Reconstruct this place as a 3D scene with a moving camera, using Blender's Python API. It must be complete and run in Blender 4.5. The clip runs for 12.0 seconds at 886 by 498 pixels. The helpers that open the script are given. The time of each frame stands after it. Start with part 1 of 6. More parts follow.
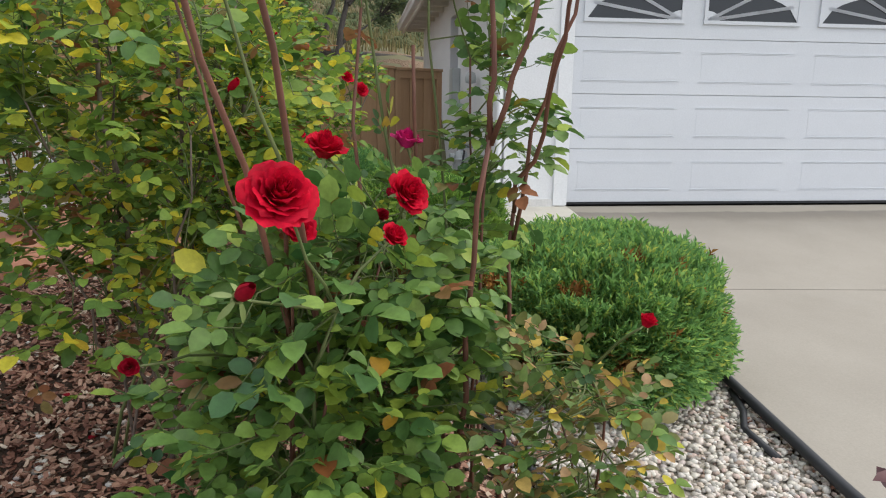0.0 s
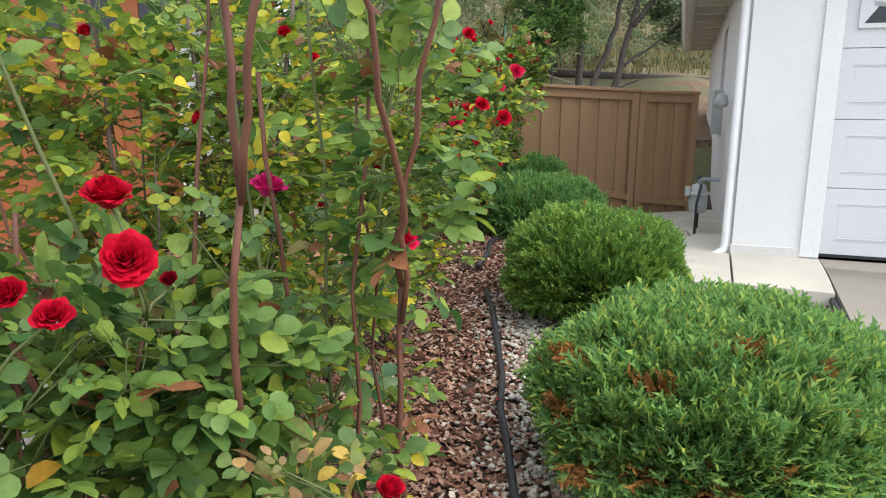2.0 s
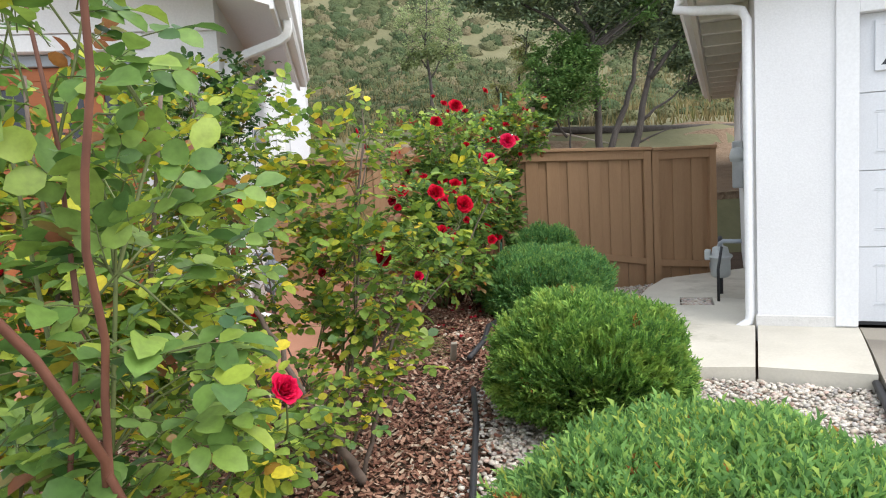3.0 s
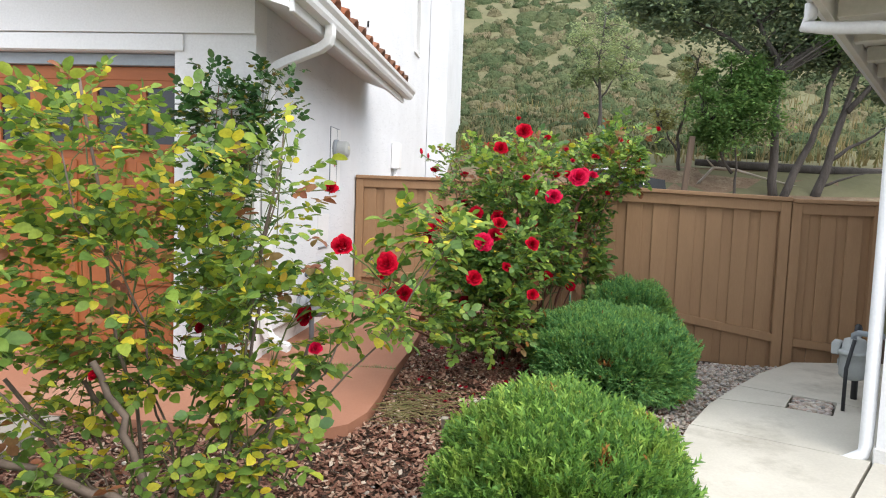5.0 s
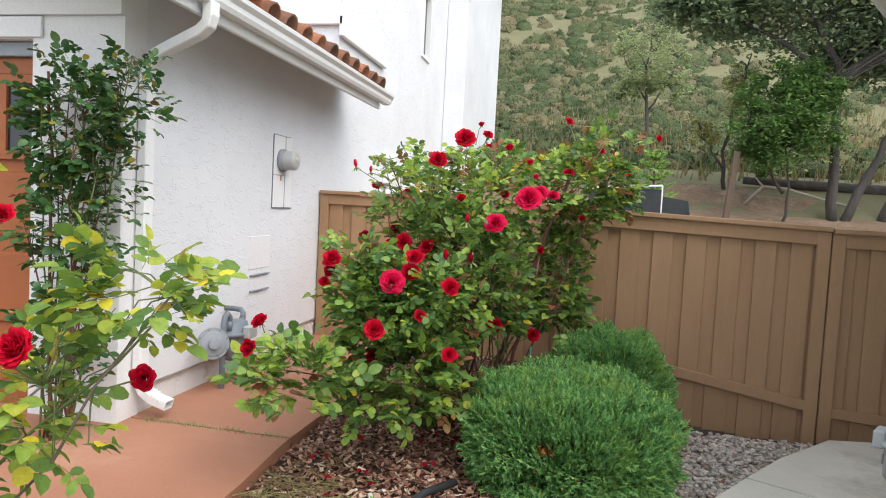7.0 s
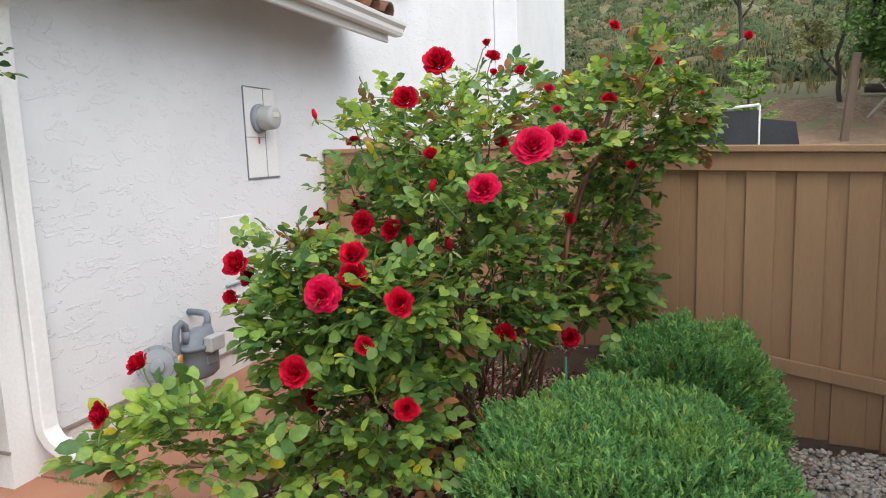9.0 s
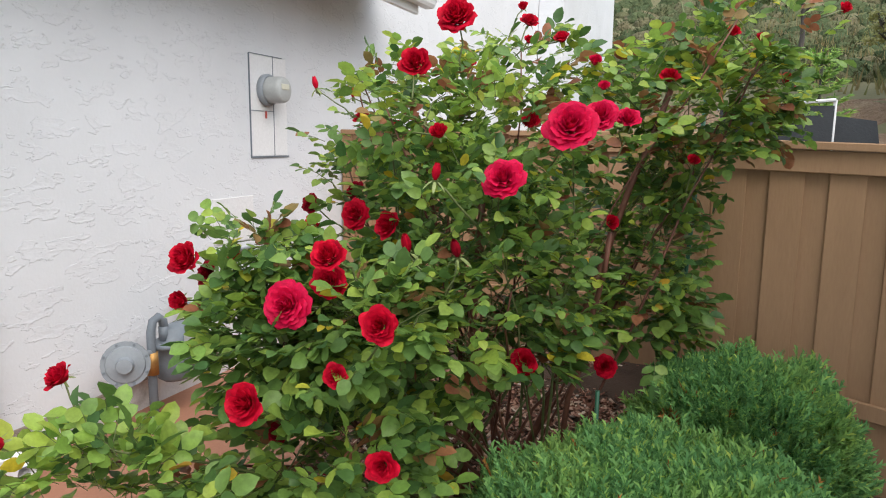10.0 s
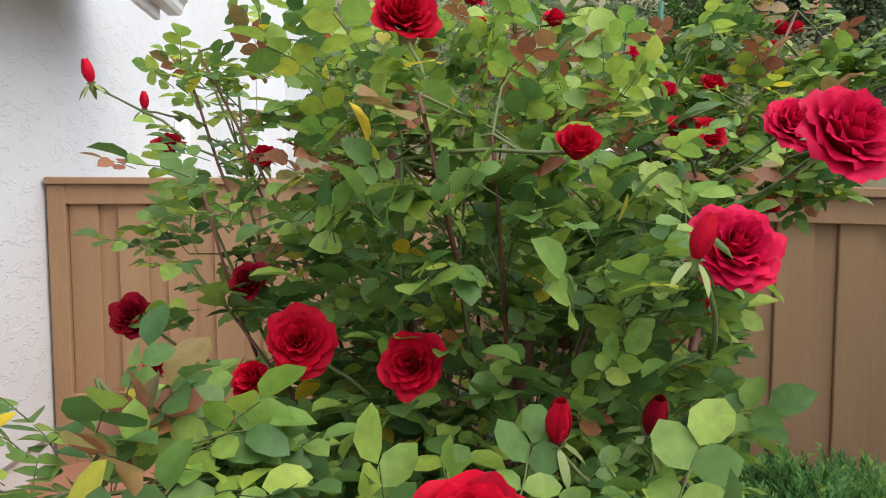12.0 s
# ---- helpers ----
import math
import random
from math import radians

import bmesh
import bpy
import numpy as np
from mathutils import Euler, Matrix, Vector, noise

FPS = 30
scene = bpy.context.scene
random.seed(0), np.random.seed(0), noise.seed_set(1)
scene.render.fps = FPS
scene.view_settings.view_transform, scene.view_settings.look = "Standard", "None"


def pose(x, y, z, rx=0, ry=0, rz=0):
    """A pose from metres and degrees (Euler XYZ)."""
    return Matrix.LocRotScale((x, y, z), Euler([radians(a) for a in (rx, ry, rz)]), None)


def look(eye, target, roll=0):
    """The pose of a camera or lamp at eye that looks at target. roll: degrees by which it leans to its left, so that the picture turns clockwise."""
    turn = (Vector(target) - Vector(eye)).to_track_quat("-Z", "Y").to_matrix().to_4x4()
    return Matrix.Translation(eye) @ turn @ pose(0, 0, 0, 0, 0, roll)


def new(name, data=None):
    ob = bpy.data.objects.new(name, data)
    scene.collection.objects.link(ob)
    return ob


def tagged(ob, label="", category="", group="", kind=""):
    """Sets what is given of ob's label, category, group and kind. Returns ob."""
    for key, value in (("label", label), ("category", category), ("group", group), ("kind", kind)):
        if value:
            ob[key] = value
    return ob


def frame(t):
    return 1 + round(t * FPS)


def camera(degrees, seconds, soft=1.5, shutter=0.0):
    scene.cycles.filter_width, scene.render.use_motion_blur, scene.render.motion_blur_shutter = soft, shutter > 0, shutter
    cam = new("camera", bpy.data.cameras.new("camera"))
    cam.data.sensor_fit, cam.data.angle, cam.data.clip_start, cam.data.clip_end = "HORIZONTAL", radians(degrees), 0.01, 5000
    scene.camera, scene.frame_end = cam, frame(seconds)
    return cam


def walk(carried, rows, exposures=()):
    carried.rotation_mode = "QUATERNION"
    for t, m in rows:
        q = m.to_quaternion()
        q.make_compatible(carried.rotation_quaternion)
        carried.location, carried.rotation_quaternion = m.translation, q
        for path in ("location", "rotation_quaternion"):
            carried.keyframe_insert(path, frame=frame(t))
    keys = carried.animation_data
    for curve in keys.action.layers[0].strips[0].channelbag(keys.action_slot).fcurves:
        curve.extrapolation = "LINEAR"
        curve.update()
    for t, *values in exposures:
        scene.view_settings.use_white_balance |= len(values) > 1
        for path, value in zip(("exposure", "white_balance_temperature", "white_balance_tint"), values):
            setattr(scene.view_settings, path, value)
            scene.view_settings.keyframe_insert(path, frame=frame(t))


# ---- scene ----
cam = camera(66.1, 12.0, soft=1.1)
PATH = [
    (0, (0.003, 0.06, 1.474), (1.212, 1.593, 1.043), 0.7),
    (0.5, (0.223, -0.131, 1.472), (1.315, 1.477, 1.003), 0.3),
    (1, (0.493, -0.181, 1.529), (1.377, 1.575, 1.159), 3.0),
    (1.5, (0.801, -0.163, 1.528), (1.339, 1.733, 1.185), 0.9),
    (2, (1.058, 0.03, 1.514), (1.486, 1.947, 1.137), 0.6),
    (2.5, (1.303, 0.216, 1.6), (1.716, 2.158, 1.356), -2.5),
    (4.5, (2.419, 0.998, 1.704), (2.285, 2.987, 1.54), 1.2),
    (5, (2.67, 1.172, 1.78), (2.46, 3.155, 1.624), 2.1),
    (5.5, (2.852, 1.442, 1.783), (2.593, 3.423, 1.688), 2.9),
    (6, (3.076, 1.764, 1.799), (2.788, 3.74, 1.698), 1.3),
    (6.5, (3.297, 2.037, 1.858), (2.88, 3.989, 1.74), -0.4),
    (7, (3.378, 2.399, 1.872), (2.994, 4.358, 1.751), 3.0),
    (7.5, (3.489, 2.744, 1.884), (3.133, 4.701, 1.672), -1.0),
    (9.5, (3.573, 4.078, 1.946), (2.866, 5.925, 1.648), -0.6),
    (10, (3.476, 4.328, 1.903), (2.745, 6.163, 1.591), 0.6),
    (10.5, (3.27, 4.665, 1.878), (2.699, 6.573, 1.697), 0.3),
    (11, (3.021, 5.011, 1.825), (2.549, 6.947, 1.664), 1.0),
    (11.5, (2.753, 5.21, 1.852), (2.497, 7.192, 1.763), -1.7),
    (12, (2.489, 5.329, 1.861), (2.666, 7.317, 1.721), -0.1),
]
walk(cam, [(t, look(eye, target, roll)) for t, eye, target, roll in PATH], [(0.0, 0.6), (2.0, 0.95), (5.0, 1.12), (7.5, 1.05), (9.5, 0.95), (12.0, 1.0)])

# ---------------------------------------------------------------- light
world = bpy.data.worlds.new("world")
scene.world = world
world.use_nodes = True
wn = world.node_tree
wn.nodes.clear()
sky = wn.nodes.new("ShaderNodeTexSky")
sky.sky_type = "NISHITA"
sky.sun_disc = False
sky.sun_elevation, sky.sun_rotation = radians(50), radians(130)
sky.air_density, sky.dust_density, sky.ozone_density = 1.0, 6.0, 0.6
soft_sky = wn.nodes.new("ShaderNodeMix")
soft_sky.data_type = "RGBA"
soft_sky.inputs[0].default_value = 0.72
soft_sky.inputs[7].default_value = (8.0, 8.5, 9.3, 1)
back = wn.nodes.new("ShaderNodeBackground")
back.inputs[1].default_value = 0.122
wout = wn.nodes.new("ShaderNodeOutputWorld")
wn.links.new(sky.outputs[0], soft_sky.inputs[6])
wn.links.new(soft_sky.outputs[2], back.inputs[0])
wn.links.new(back.outputs[0], wout.inputs[0])
sun_data = bpy.data.lights.new("sun", "SUN")
sun_data.energy, sun_data.angle, sun_data.color = 1.2, radians(60), (1.0, 0.975, 0.94)
sun = new("sun", sun_data)
sun.matrix_world = look((9, -7.5, 14), (0, 0, 0))


# ---------------------------------------------------------------- the lie of the land
def smooth(a, b, v):
    k = min(1.0, max(0.0, (v - a) / (b - a)))
    return k * k * (3 - 2 * k)


def lie(x, y):
    """Height of the ground in the gardens and drives."""
    cap = 0.5 - 0.14 * min(1.0, max(0.0, (x - 2.5) / 1.5))
    return min(0.085 * y if y > 0 else 0.02 * y, cap)


def hill(x, y):
    """Height of the land beyond the fence: a bank, a shelf and the long slope."""
    if y < 9.0:
        return lie(x, min(y, 7.0))
    z = float(np.interp(y, (9.0, 9.7, 12.0, 14.2, 15.2, 16.0, 17.5, 20.0, 24.0, 27.0, 30.0), (0.42, 1.2, 1.5, 1.78, 2.05, 2.55, 2.8, 3.3, 3.9, 4.6, 5.5)))
    d = y - 27 + 0.1 * (x - 6)
    if d > 0:
        z += 0.36 * d * smooth(0, 14, d) - 0.0006 * d * d + 1.4 * noise.noise((x * 0.05, y * 0.05, 0.3)) * smooth(0, 20, d)
    if y > 30:
        z += 0.2 * (y - 30)
    return z + 0.12 * noise.noise((x * 0.5, y * 0.5, 1.7)) * smooth(9.0, 12, y)


# ---------------------------------------------------------------- materials
def material(name, rough=0.6, metal=0.0, spec=0.5):
    m = bpy.data.materials.new(name)
    m.use_nodes = True
    p = m.node_tree.nodes["Principled BSDF"]
    p.inputs["Roughness"].default_value = rough
    p.inputs["Metallic"].default_value = metal
    p.inputs["Specular IOR Level"].default_value = spec
    return m, m.node_tree, p


def node(nt, kind, **values):
    n = nt.nodes.new(kind)
    for k, v in values.items():
        n.inputs[k.replace("_", " ")].default_value = v
    return n


def ramp(nt, fac, stops, constant=False):
    r = nt.nodes.new("ShaderNodeValToRGB")
    e = r.color_ramp.elements
    while len(e) < len(stops):
        e.new(0.5)
    for el, (p, c) in zip(e, stops):
        el.position, el.color = p, (*c, 1)
    if constant:
        r.color_ramp.interpolation = "CONSTANT"
    nt.links.new(fac, r.inputs[0])
    return r.outputs[0]


def mixed(nt, fac, a, b, how="MIX"):
    m = nt.nodes.new("ShaderNodeMix")
    m.data_type, m.blend_type = "RGBA", how
    for sock, v in ((m.inputs[0], fac), (m.inputs[6], a), (m.inputs[7], b)):
        if hasattr(v, "links"):
            nt.links.new(v, sock)
        elif sock == m.inputs[0]:
            sock.default_value = v
        else:
            sock.default_value = (*v, 1)
    return m.outputs[2]


def coords(nt, scale=(1, 1, 1), generated=False):
    c = nt.nodes.new("ShaderNodeTexCoord")
    mp = nt.nodes.new("ShaderNodeMapping")
    mp.inputs["Scale"].default_value = scale
    if generated:
        nt.links.new(c.outputs["Object"], mp.inputs[0])
    else:
        g = nt.nodes.new("ShaderNodeNewGeometry")
        nt.links.new(g.outputs["Position"], mp.inputs[0])
    return mp.outputs[0]


def noisy(nt, vec, scale, detail=5.0, rough=0.6):
    n = node(nt, "ShaderNodeTexNoise", Scale=scale, Detail=detail, Roughness=rough)
    nt.links.new(vec, n.inputs["Vector"])
    return n.outputs[0]


def bumped(nt, p, height, strength, distance):
    b = node(nt, "ShaderNodeBump", Strength=strength, Distance=distance)
    nt.links.new(height, b.inputs["Height"])
    nt.links.new(b.outputs[0], p.inputs["Normal"])


def surface(name, dark, light, scale=3.0, fine=60.0, rough=0.75, bump=0.3, depth=0.004, stretch=(1, 1, 1), spec=0.4, stain=None, local=False, metal=0.0):
    """Two scales of variation between two colours, fine relief, and an optional stain colour."""
    m, nt, p = material(name, rough, metal, spec)
    v = coords(nt, stretch, local)
    big, small = noisy(nt, v, scale, 6), noisy(nt, v, fine, 4)
    mid = [(a + b) / 2 for a, b in zip(dark, light)]
    c = ramp(nt, big, [(0.3, dark), (0.5, mid), (0.7, light)])
    c2 = ramp(nt, small, [(0.3, [k * 0.86 for k in mid]), (0.7, [min(1, k * 1.1) for k in mid])])
    col = mixed(nt, 0.4, c, c2)
    if stain:
        s = ramp(nt, noisy(nt, v, scale * 0.6, 8, 0.7), [(0.55, (0, 0, 0)), (0.72, (1, 1, 1))])
        col = mixed(nt, s, col, stain)
    nt.links.new(col, p.inputs["Base Color"])
    bumped(nt, p, small, bump, depth)
    return m


def per_piece(name, stops, rough=0.7, spec=0.4, fine=40.0, bump=0.2, thin=0.0, constant=False, depth=0.002, clear=0.0):
    """Colour differs from piece to piece; thin: the share of light that passes through a leaf or petal."""
    m, nt, p = material(name, rough, 0, spec)
    g, o = nt.nodes.new("ShaderNodeNewGeometry"), nt.nodes.new("ShaderNodeObjectInfo")
    add = nt.nodes.new("ShaderNodeMath")
    add.operation = "ADD"
    nt.links.new(g.outputs["Random Per Island"], add.inputs[0])
    nt.links.new(o.outputs["Random"], add.inputs[1])
    fr = nt.nodes.new("ShaderNodeMath")
    fr.operation = "FRACT"
    nt.links.new(add.outputs[0], fr.inputs[0])
    c = ramp(nt, fr.outputs[0], stops, constant)
    n = noisy(nt, coords(nt), fine, 4)
    c = mixed(nt, 0.55, c, ramp(nt, n, [(0.3, (0.55, 0.55, 0.55)), (0.7, (1.15, 1.15, 1.15))]), "MULTIPLY")
    nt.links.new(c, p.inputs["Base Color"])
    bumped(nt, p, n, bump, depth)
    if thin:
        t = nt.nodes.new("ShaderNodeBsdfTranslucent")
        nt.links.new(c, t.inputs[0])
        mx = nt.nodes.new("ShaderNodeMixShader")
        mx.inputs[0].default_value = thin
        nt.links.new(p.outputs[0], mx.inputs[1])
        nt.links.new(t.outputs[0], mx.inputs[2])
        nt.links.new(mx.outputs[0], nt.nodes["Material Output"].inputs[0])
    return m


def patchy(m, colour, scale, low, high):
    """Lets a second hue come and go over a surface in broad patches."""
    nt = m.node_tree
    p = nt.nodes["Principled BSDF"]
    col = p.inputs["Base Color"].links[0].from_socket
    mask = ramp(nt, noisy(nt, coords(nt), scale, 3), [(low, (0, 0, 0)), (high, (0.6, 0.6, 0.6))])
    nt.links.new(mixed(nt, mask, col, colour), p.inputs["Base Color"])


def glass_dark(name):
    m, nt, p = material(name, 0.06, 0, 0.5)
    p.inputs["Base Color"].default_value = (0.02, 0.024, 0.03, 1)
    return m




def trowelled():
    """White stucco with low trowel ridges and skips."""
    m, nt, p = material("white stucco", 0.88, 0, 0.3)
    v = coords(nt)
    c = ramp(nt, noisy(nt, v, 1.2, 6), [(0.3, (0.62, 0.638, 0.665)), (0.7, (0.695, 0.715, 0.745))])
    nt.links.new(c, p.inputs["Base Color"])
    skip = ramp(nt, noisy(nt, coords(nt, (1, 1, 2.2)), 7, 4, 0.55), [(0.55, (0, 0, 0)), (0.57, (1, 1, 1)), (0.75, (0.4, 0.4, 0.4))])
    fine = noisy(nt, v, 45, 4)
    bump1 = node(nt, "ShaderNodeBump", Strength=0.5, Distance=0.008)
    nt.links.new(skip, bump1.inputs["Height"])
    bump2 = node(nt, "ShaderNodeBump", Strength=0.35, Distance=0.004)
    nt.links.new(fine, bump2.inputs["Height"])
    nt.links.new(bump1.outputs[0], bump2.inputs["Normal"])
    nt.links.new(bump2.outputs[0], p.inputs["Normal"])
    return m


STUCCO = trowelled()
STUCCO_SMOOTH = surface("white painted stucco", (0.68, 0.685, 0.695), (0.75, 0.755, 0.765), 1.5, 70, 0.8, 0.3, 0.005)
TRIM = surface("white painted wood", (0.71, 0.72, 0.73), (0.77, 0.78, 0.79), 2, 50, 0.55, 0.12, 0.002)
GARAGE_PAINT = surface("white painted steel", (0.6, 0.62, 0.65), (0.66, 0.68, 0.71), 1.5, 90, 0.5, 0.08, 0.001)
CREAM = surface("cream painted soffit", (0.62, 0.59, 0.52), (0.70, 0.67, 0.6), 2, 40, 0.7, 0.15, 0.002)
GLASS = glass_dark("dark window glass")
FENCE = surface("brown painted fence wood", (0.3, 0.18, 0.099), (0.375, 0.23, 0.128), 2.5, 30, 0.75, 0.35, 0.004, (4, 4, 0.6), 0.3)
DOOR_WOOD = surface("orange stained door wood", (0.26, 0.075, 0.022), (0.36, 0.115, 0.035), 3, 45, 0.5, 0.2, 0.002, (0.5, 3, 3), 0.4)
TERRACOTTA = surface("terracotta coloured concrete", (0.29, 0.13, 0.078), (0.395, 0.19, 0.118), 1.6, 70, 0.75, 0.25, 0.003, (1, 1, 1), 0.4, (0.42, 0.25, 0.17))
CONCRETE = surface("pale concrete", (0.25, 0.227, 0.19), (0.33, 0.302, 0.256), 1.1, 80, 0.85, 0.3, 0.003, (1, 1, 1), 0.3, (0.3, 0.275, 0.24))
SLAB = surface("grey walk concrete", (0.44, 0.415, 0.355), (0.62, 0.59, 0.51), 1.7, 60, 0.85, 0.4, 0.003, (1, 1, 1), 0.3, (0.33, 0.305, 0.25))
SOIL = surface("dark garden soil", (0.05, 0.032, 0.022), (0.1, 0.065, 0.045), 5, 60, 0.95, 0.8, 0.02)
DRY_LAND = surface("dry grass and dirt", (0.11, 0.115, 0.058), (0.185, 0.17, 0.098), 0.9, 9, 0.95, 0.4, 0.03, (1, 1, 1), 0.2, (0.1, 0.112, 0.055))
RUBBER = surface("black plastic", (0.02, 0.021, 0.024), (0.035, 0.036, 0.04), 5, 60, 0.55, 0.1, 0.001)
GREY_METAL = surface("grey painted metal", (0.22, 0.25, 0.28), (0.3, 0.33, 0.36), 8, 70, 0.5, 0.15, 0.001)
PALE_METAL = surface("pale grey painted metal", (0.34, 0.36, 0.36), (0.44, 0.46, 0.455), 8, 70, 0.5, 0.15, 0.001)
BRASS = surface("weathered brass", (0.35, 0.19, 0.06), (0.5, 0.29, 0.1), 30, 120, 0.45, 0.1, 0.001, metal=0.6)
BARK_GREY = surface("grey brown bark", (0.045, 0.04, 0.036), (0.11, 0.098, 0.088), 4, 25, 0.9, 0.8, 0.03, (2, 2, 0.5))
CANE = surface("reddish brown rose cane", (0.06, 0.024, 0.017), (0.21, 0.085, 0.052), 9, 90, 0.6, 0.2, 0.001)
CANE_GREEN = surface("green rose stem", (0.07, 0.1, 0.03), (0.14, 0.16, 0.055), 9, 90, 0.6, 0.1, 0.001)
CANE_OLD = surface("grey brown old rose cane", (0.075, 0.055, 0.045), (0.2, 0.155, 0.125), 14, 90, 0.85, 0.4, 0.003)
STAKE = surface("green coated garden stake", (0.02, 0.09, 0.05), (0.03, 0.13, 0.075), 9, 90, 0.45, 0.1, 0.001)
TILE = per_piece("clay roof tile", [(0, (0.28, 0.1, 0.05)), (0.35, (0.2, 0.085, 0.05)), (0.6, (0.13, 0.075, 0.05)), (0.8, (0.33, 0.14, 0.08)), (1, (0.1, 0.07, 0.055))], 0.9, 0.2, 18, 0.5, depth=0.01)
LEAF = per_piece("rose leaf green", [(0, (0.058, 0.135, 0.038)), (0.3, (0.115, 0.22, 0.052)), (0.65, (0.18, 0.305, 0.066)), (0.9, (0.275, 0.39, 0.07)), (0.985, (0.36, 0.46, 0.065)), (0.996, (0.7, 0.5, 0.03)), (1, (0.24, 0.081, 0.0287))], 0.48, 0.42, 60, 0.15, 0.36)
LEAF_FRESH = per_piece("fresh light green rose leaf", [(0, (0.2, 0.36, 0.07)), (0.6, (0.31, 0.47, 0.08)), (1, (0.42, 0.52, 0.08))], 0.45, 0.45, 60, 0.15, 0.42)
LEAF_YELLOW = per_piece("rose leaf turning yellow", [(0, (0.08, 0.16, 0.038)), (0.3, (0.155, 0.27, 0.05)), (0.6, (0.26, 0.38, 0.06)), (0.82, (0.42, 0.48, 0.06)), (0.93, (0.62, 0.55, 0.05)), (0.975, (0.8, 0.644, 0.048)), (1, (0.3, 0.126, 0.036))], 0.55, 0.35, 60, 0.15, 0.42)
LEAF_DARK = per_piece("dark climbing rose leaf", [(0, (0.0297, 0.0945, 0.027)), (0.6, (0.0607, 0.162, 0.0405)), (0.85, (0.081, 0.162, 0.0378)), (0.95, (0.405, 0.3375, 0.0405)), (1, (0.135, 0.0607, 0.0338))], 0.42, 0.5, 60, 0.15, 0.25)
LEAF_BRONZE = per_piece("bronze young rose leaf", [(0, (0.25, 0.085, 0.045)), (0.5, (0.34, 0.14, 0.065)), (1, (0.24, 0.21, 0.065))], 0.5, 0.4, 60, 0.15, 0.35)
LEAF_DRY = per_piece("withered rose leaf", [(0, (0.08, 0.15, 0.04)), (0.45, (0.17, 0.25, 0.06)), (0.68, (0.24, 0.16, 0.07)), (0.8, (0.392, 0.238, 0.112)), (0.93, (0.7, 0.532, 0.07)), (1, (0.168, 0.07, 0.042))], 0.6, 0.4, 60, 0.2, 0.25)
PETAL = per_piece("red rose petal", [(0, (0.5, 0.003, 0.022)), (0.5, (0.66, 0.006, 0.034)), (1, (0.4, 0.002, 0.02))], 0.6, 0.12, 90, 0.12, 0.28)
PETAL_PINK = per_piece("crimson pink rose petal", [(0, (0.66, 0.006, 0.06)), (0.5, (0.76, 0.012, 0.085)), (1, (0.54, 0.004, 0.05))], 0.55, 0.15, 90, 0.12, 0.28)
PETAL_MAGENTA = per_piece("magenta rose petal", [(0, (0.6, 0.012, 0.15)), (1, (0.72, 0.03, 0.22))], 0.55, 0.15, 90, 0.12, 0.28)
PETAL_DARK = per_piece("dark fading rose petal", [(0, (0.196, 0.0015, 0.0105)), (1, (0.308, 0.003, 0.018))], 0.65, 0.12, 90, 0.12, 0.15)
SEPAL = surface("pale green sepal", (0.14, 0.2, 0.06), (0.26, 0.3, 0.11), 20, 100, 0.55, 0.1, 0.001)
JUNIPER = per_piece("juniper spray green", [(0, (0.09, 0.2, 0.055)), (0.4, (0.155, 0.315, 0.07)), (0.75, (0.235, 0.42, 0.08)), (0.95, (0.3306, 0.5216, 0.1094)), (1, (0.4524, 0.5216, 0.125))], 0.65, 0.25, 30, 0.2, 0.3)
JUNIPER_BLUE = per_piece("blue green juniper spray", [(0, (0.1, 0.24, 0.085)), (0.4, (0.175, 0.38, 0.13)), (0.8, (0.26, 0.5, 0.165)), (0.94, (0.36, 0.58, 0.15)), (1, (0.5, 0.6, 0.12))], 0.75, 0.15, 30, 0.2, 0.4)
JUNIPER_TIPPED = per_piece("yellow tipped juniper spray", [(0, (0.12, 0.25, 0.085)), (0.4, (0.2, 0.39, 0.12)), (0.75, (0.31, 0.52, 0.15)), (0.92, (0.44, 0.6, 0.14)), (1, (0.58, 0.58, 0.12))], 0.75, 0.15, 30, 0.2, 0.4)
patchy(JUNIPER, (0.42, 0.5, 0.07), 5, 0.5, 0.72)
patchy(JUNIPER_BLUE, (0.4, 0.52, 0.09), 4, 0.5, 0.75)
JUNIPER_DEAD = per_piece("dead juniper twig", [(0, (0.2, 0.08, 0.025)), (0.5, (0.3, 0.14, 0.04)), (1, (0.42, 0.2, 0.05))], 0.8, 0.2, 30, 0.2)
# near-black green: the shade between juniper sprays, put into the core's colour
JUNIPER_SHADE_CORE = surface("shaded juniper twigs", (0.022, 0.05, 0.018), (0.045, 0.085, 0.03), 12, 60, 0.95, 0.6, 0.02)
CHIP = per_piece("wood mulch chip", [(0, (0.1, 0.045, 0.032)), (0.3, (0.21, 0.1, 0.068)), (0.62, (0.31, 0.17, 0.118)), (0.86, (0.41, 0.265, 0.19)), (0.97, (0.5, 0.4, 0.3)), (1, (0.6, 0.5, 0.4))], 0.9, 0.2, 60, 0.3)
PEBBLE = per_piece("river pebble", [(0, (0.3, 0.29, 0.28)), (0.18, (0.52, 0.45, 0.36)), (0.34, (0.3, 0.215, 0.165)), (0.5, (0.6, 0.55, 0.47)), (0.64, (0.42, 0.4, 0.38)), (0.78, (0.52, 0.38, 0.32)), (0.9, (0.66, 0.62, 0.55)), (1, (0.24, 0.23, 0.22))], 0.6, 0.4, 60, 0.15)
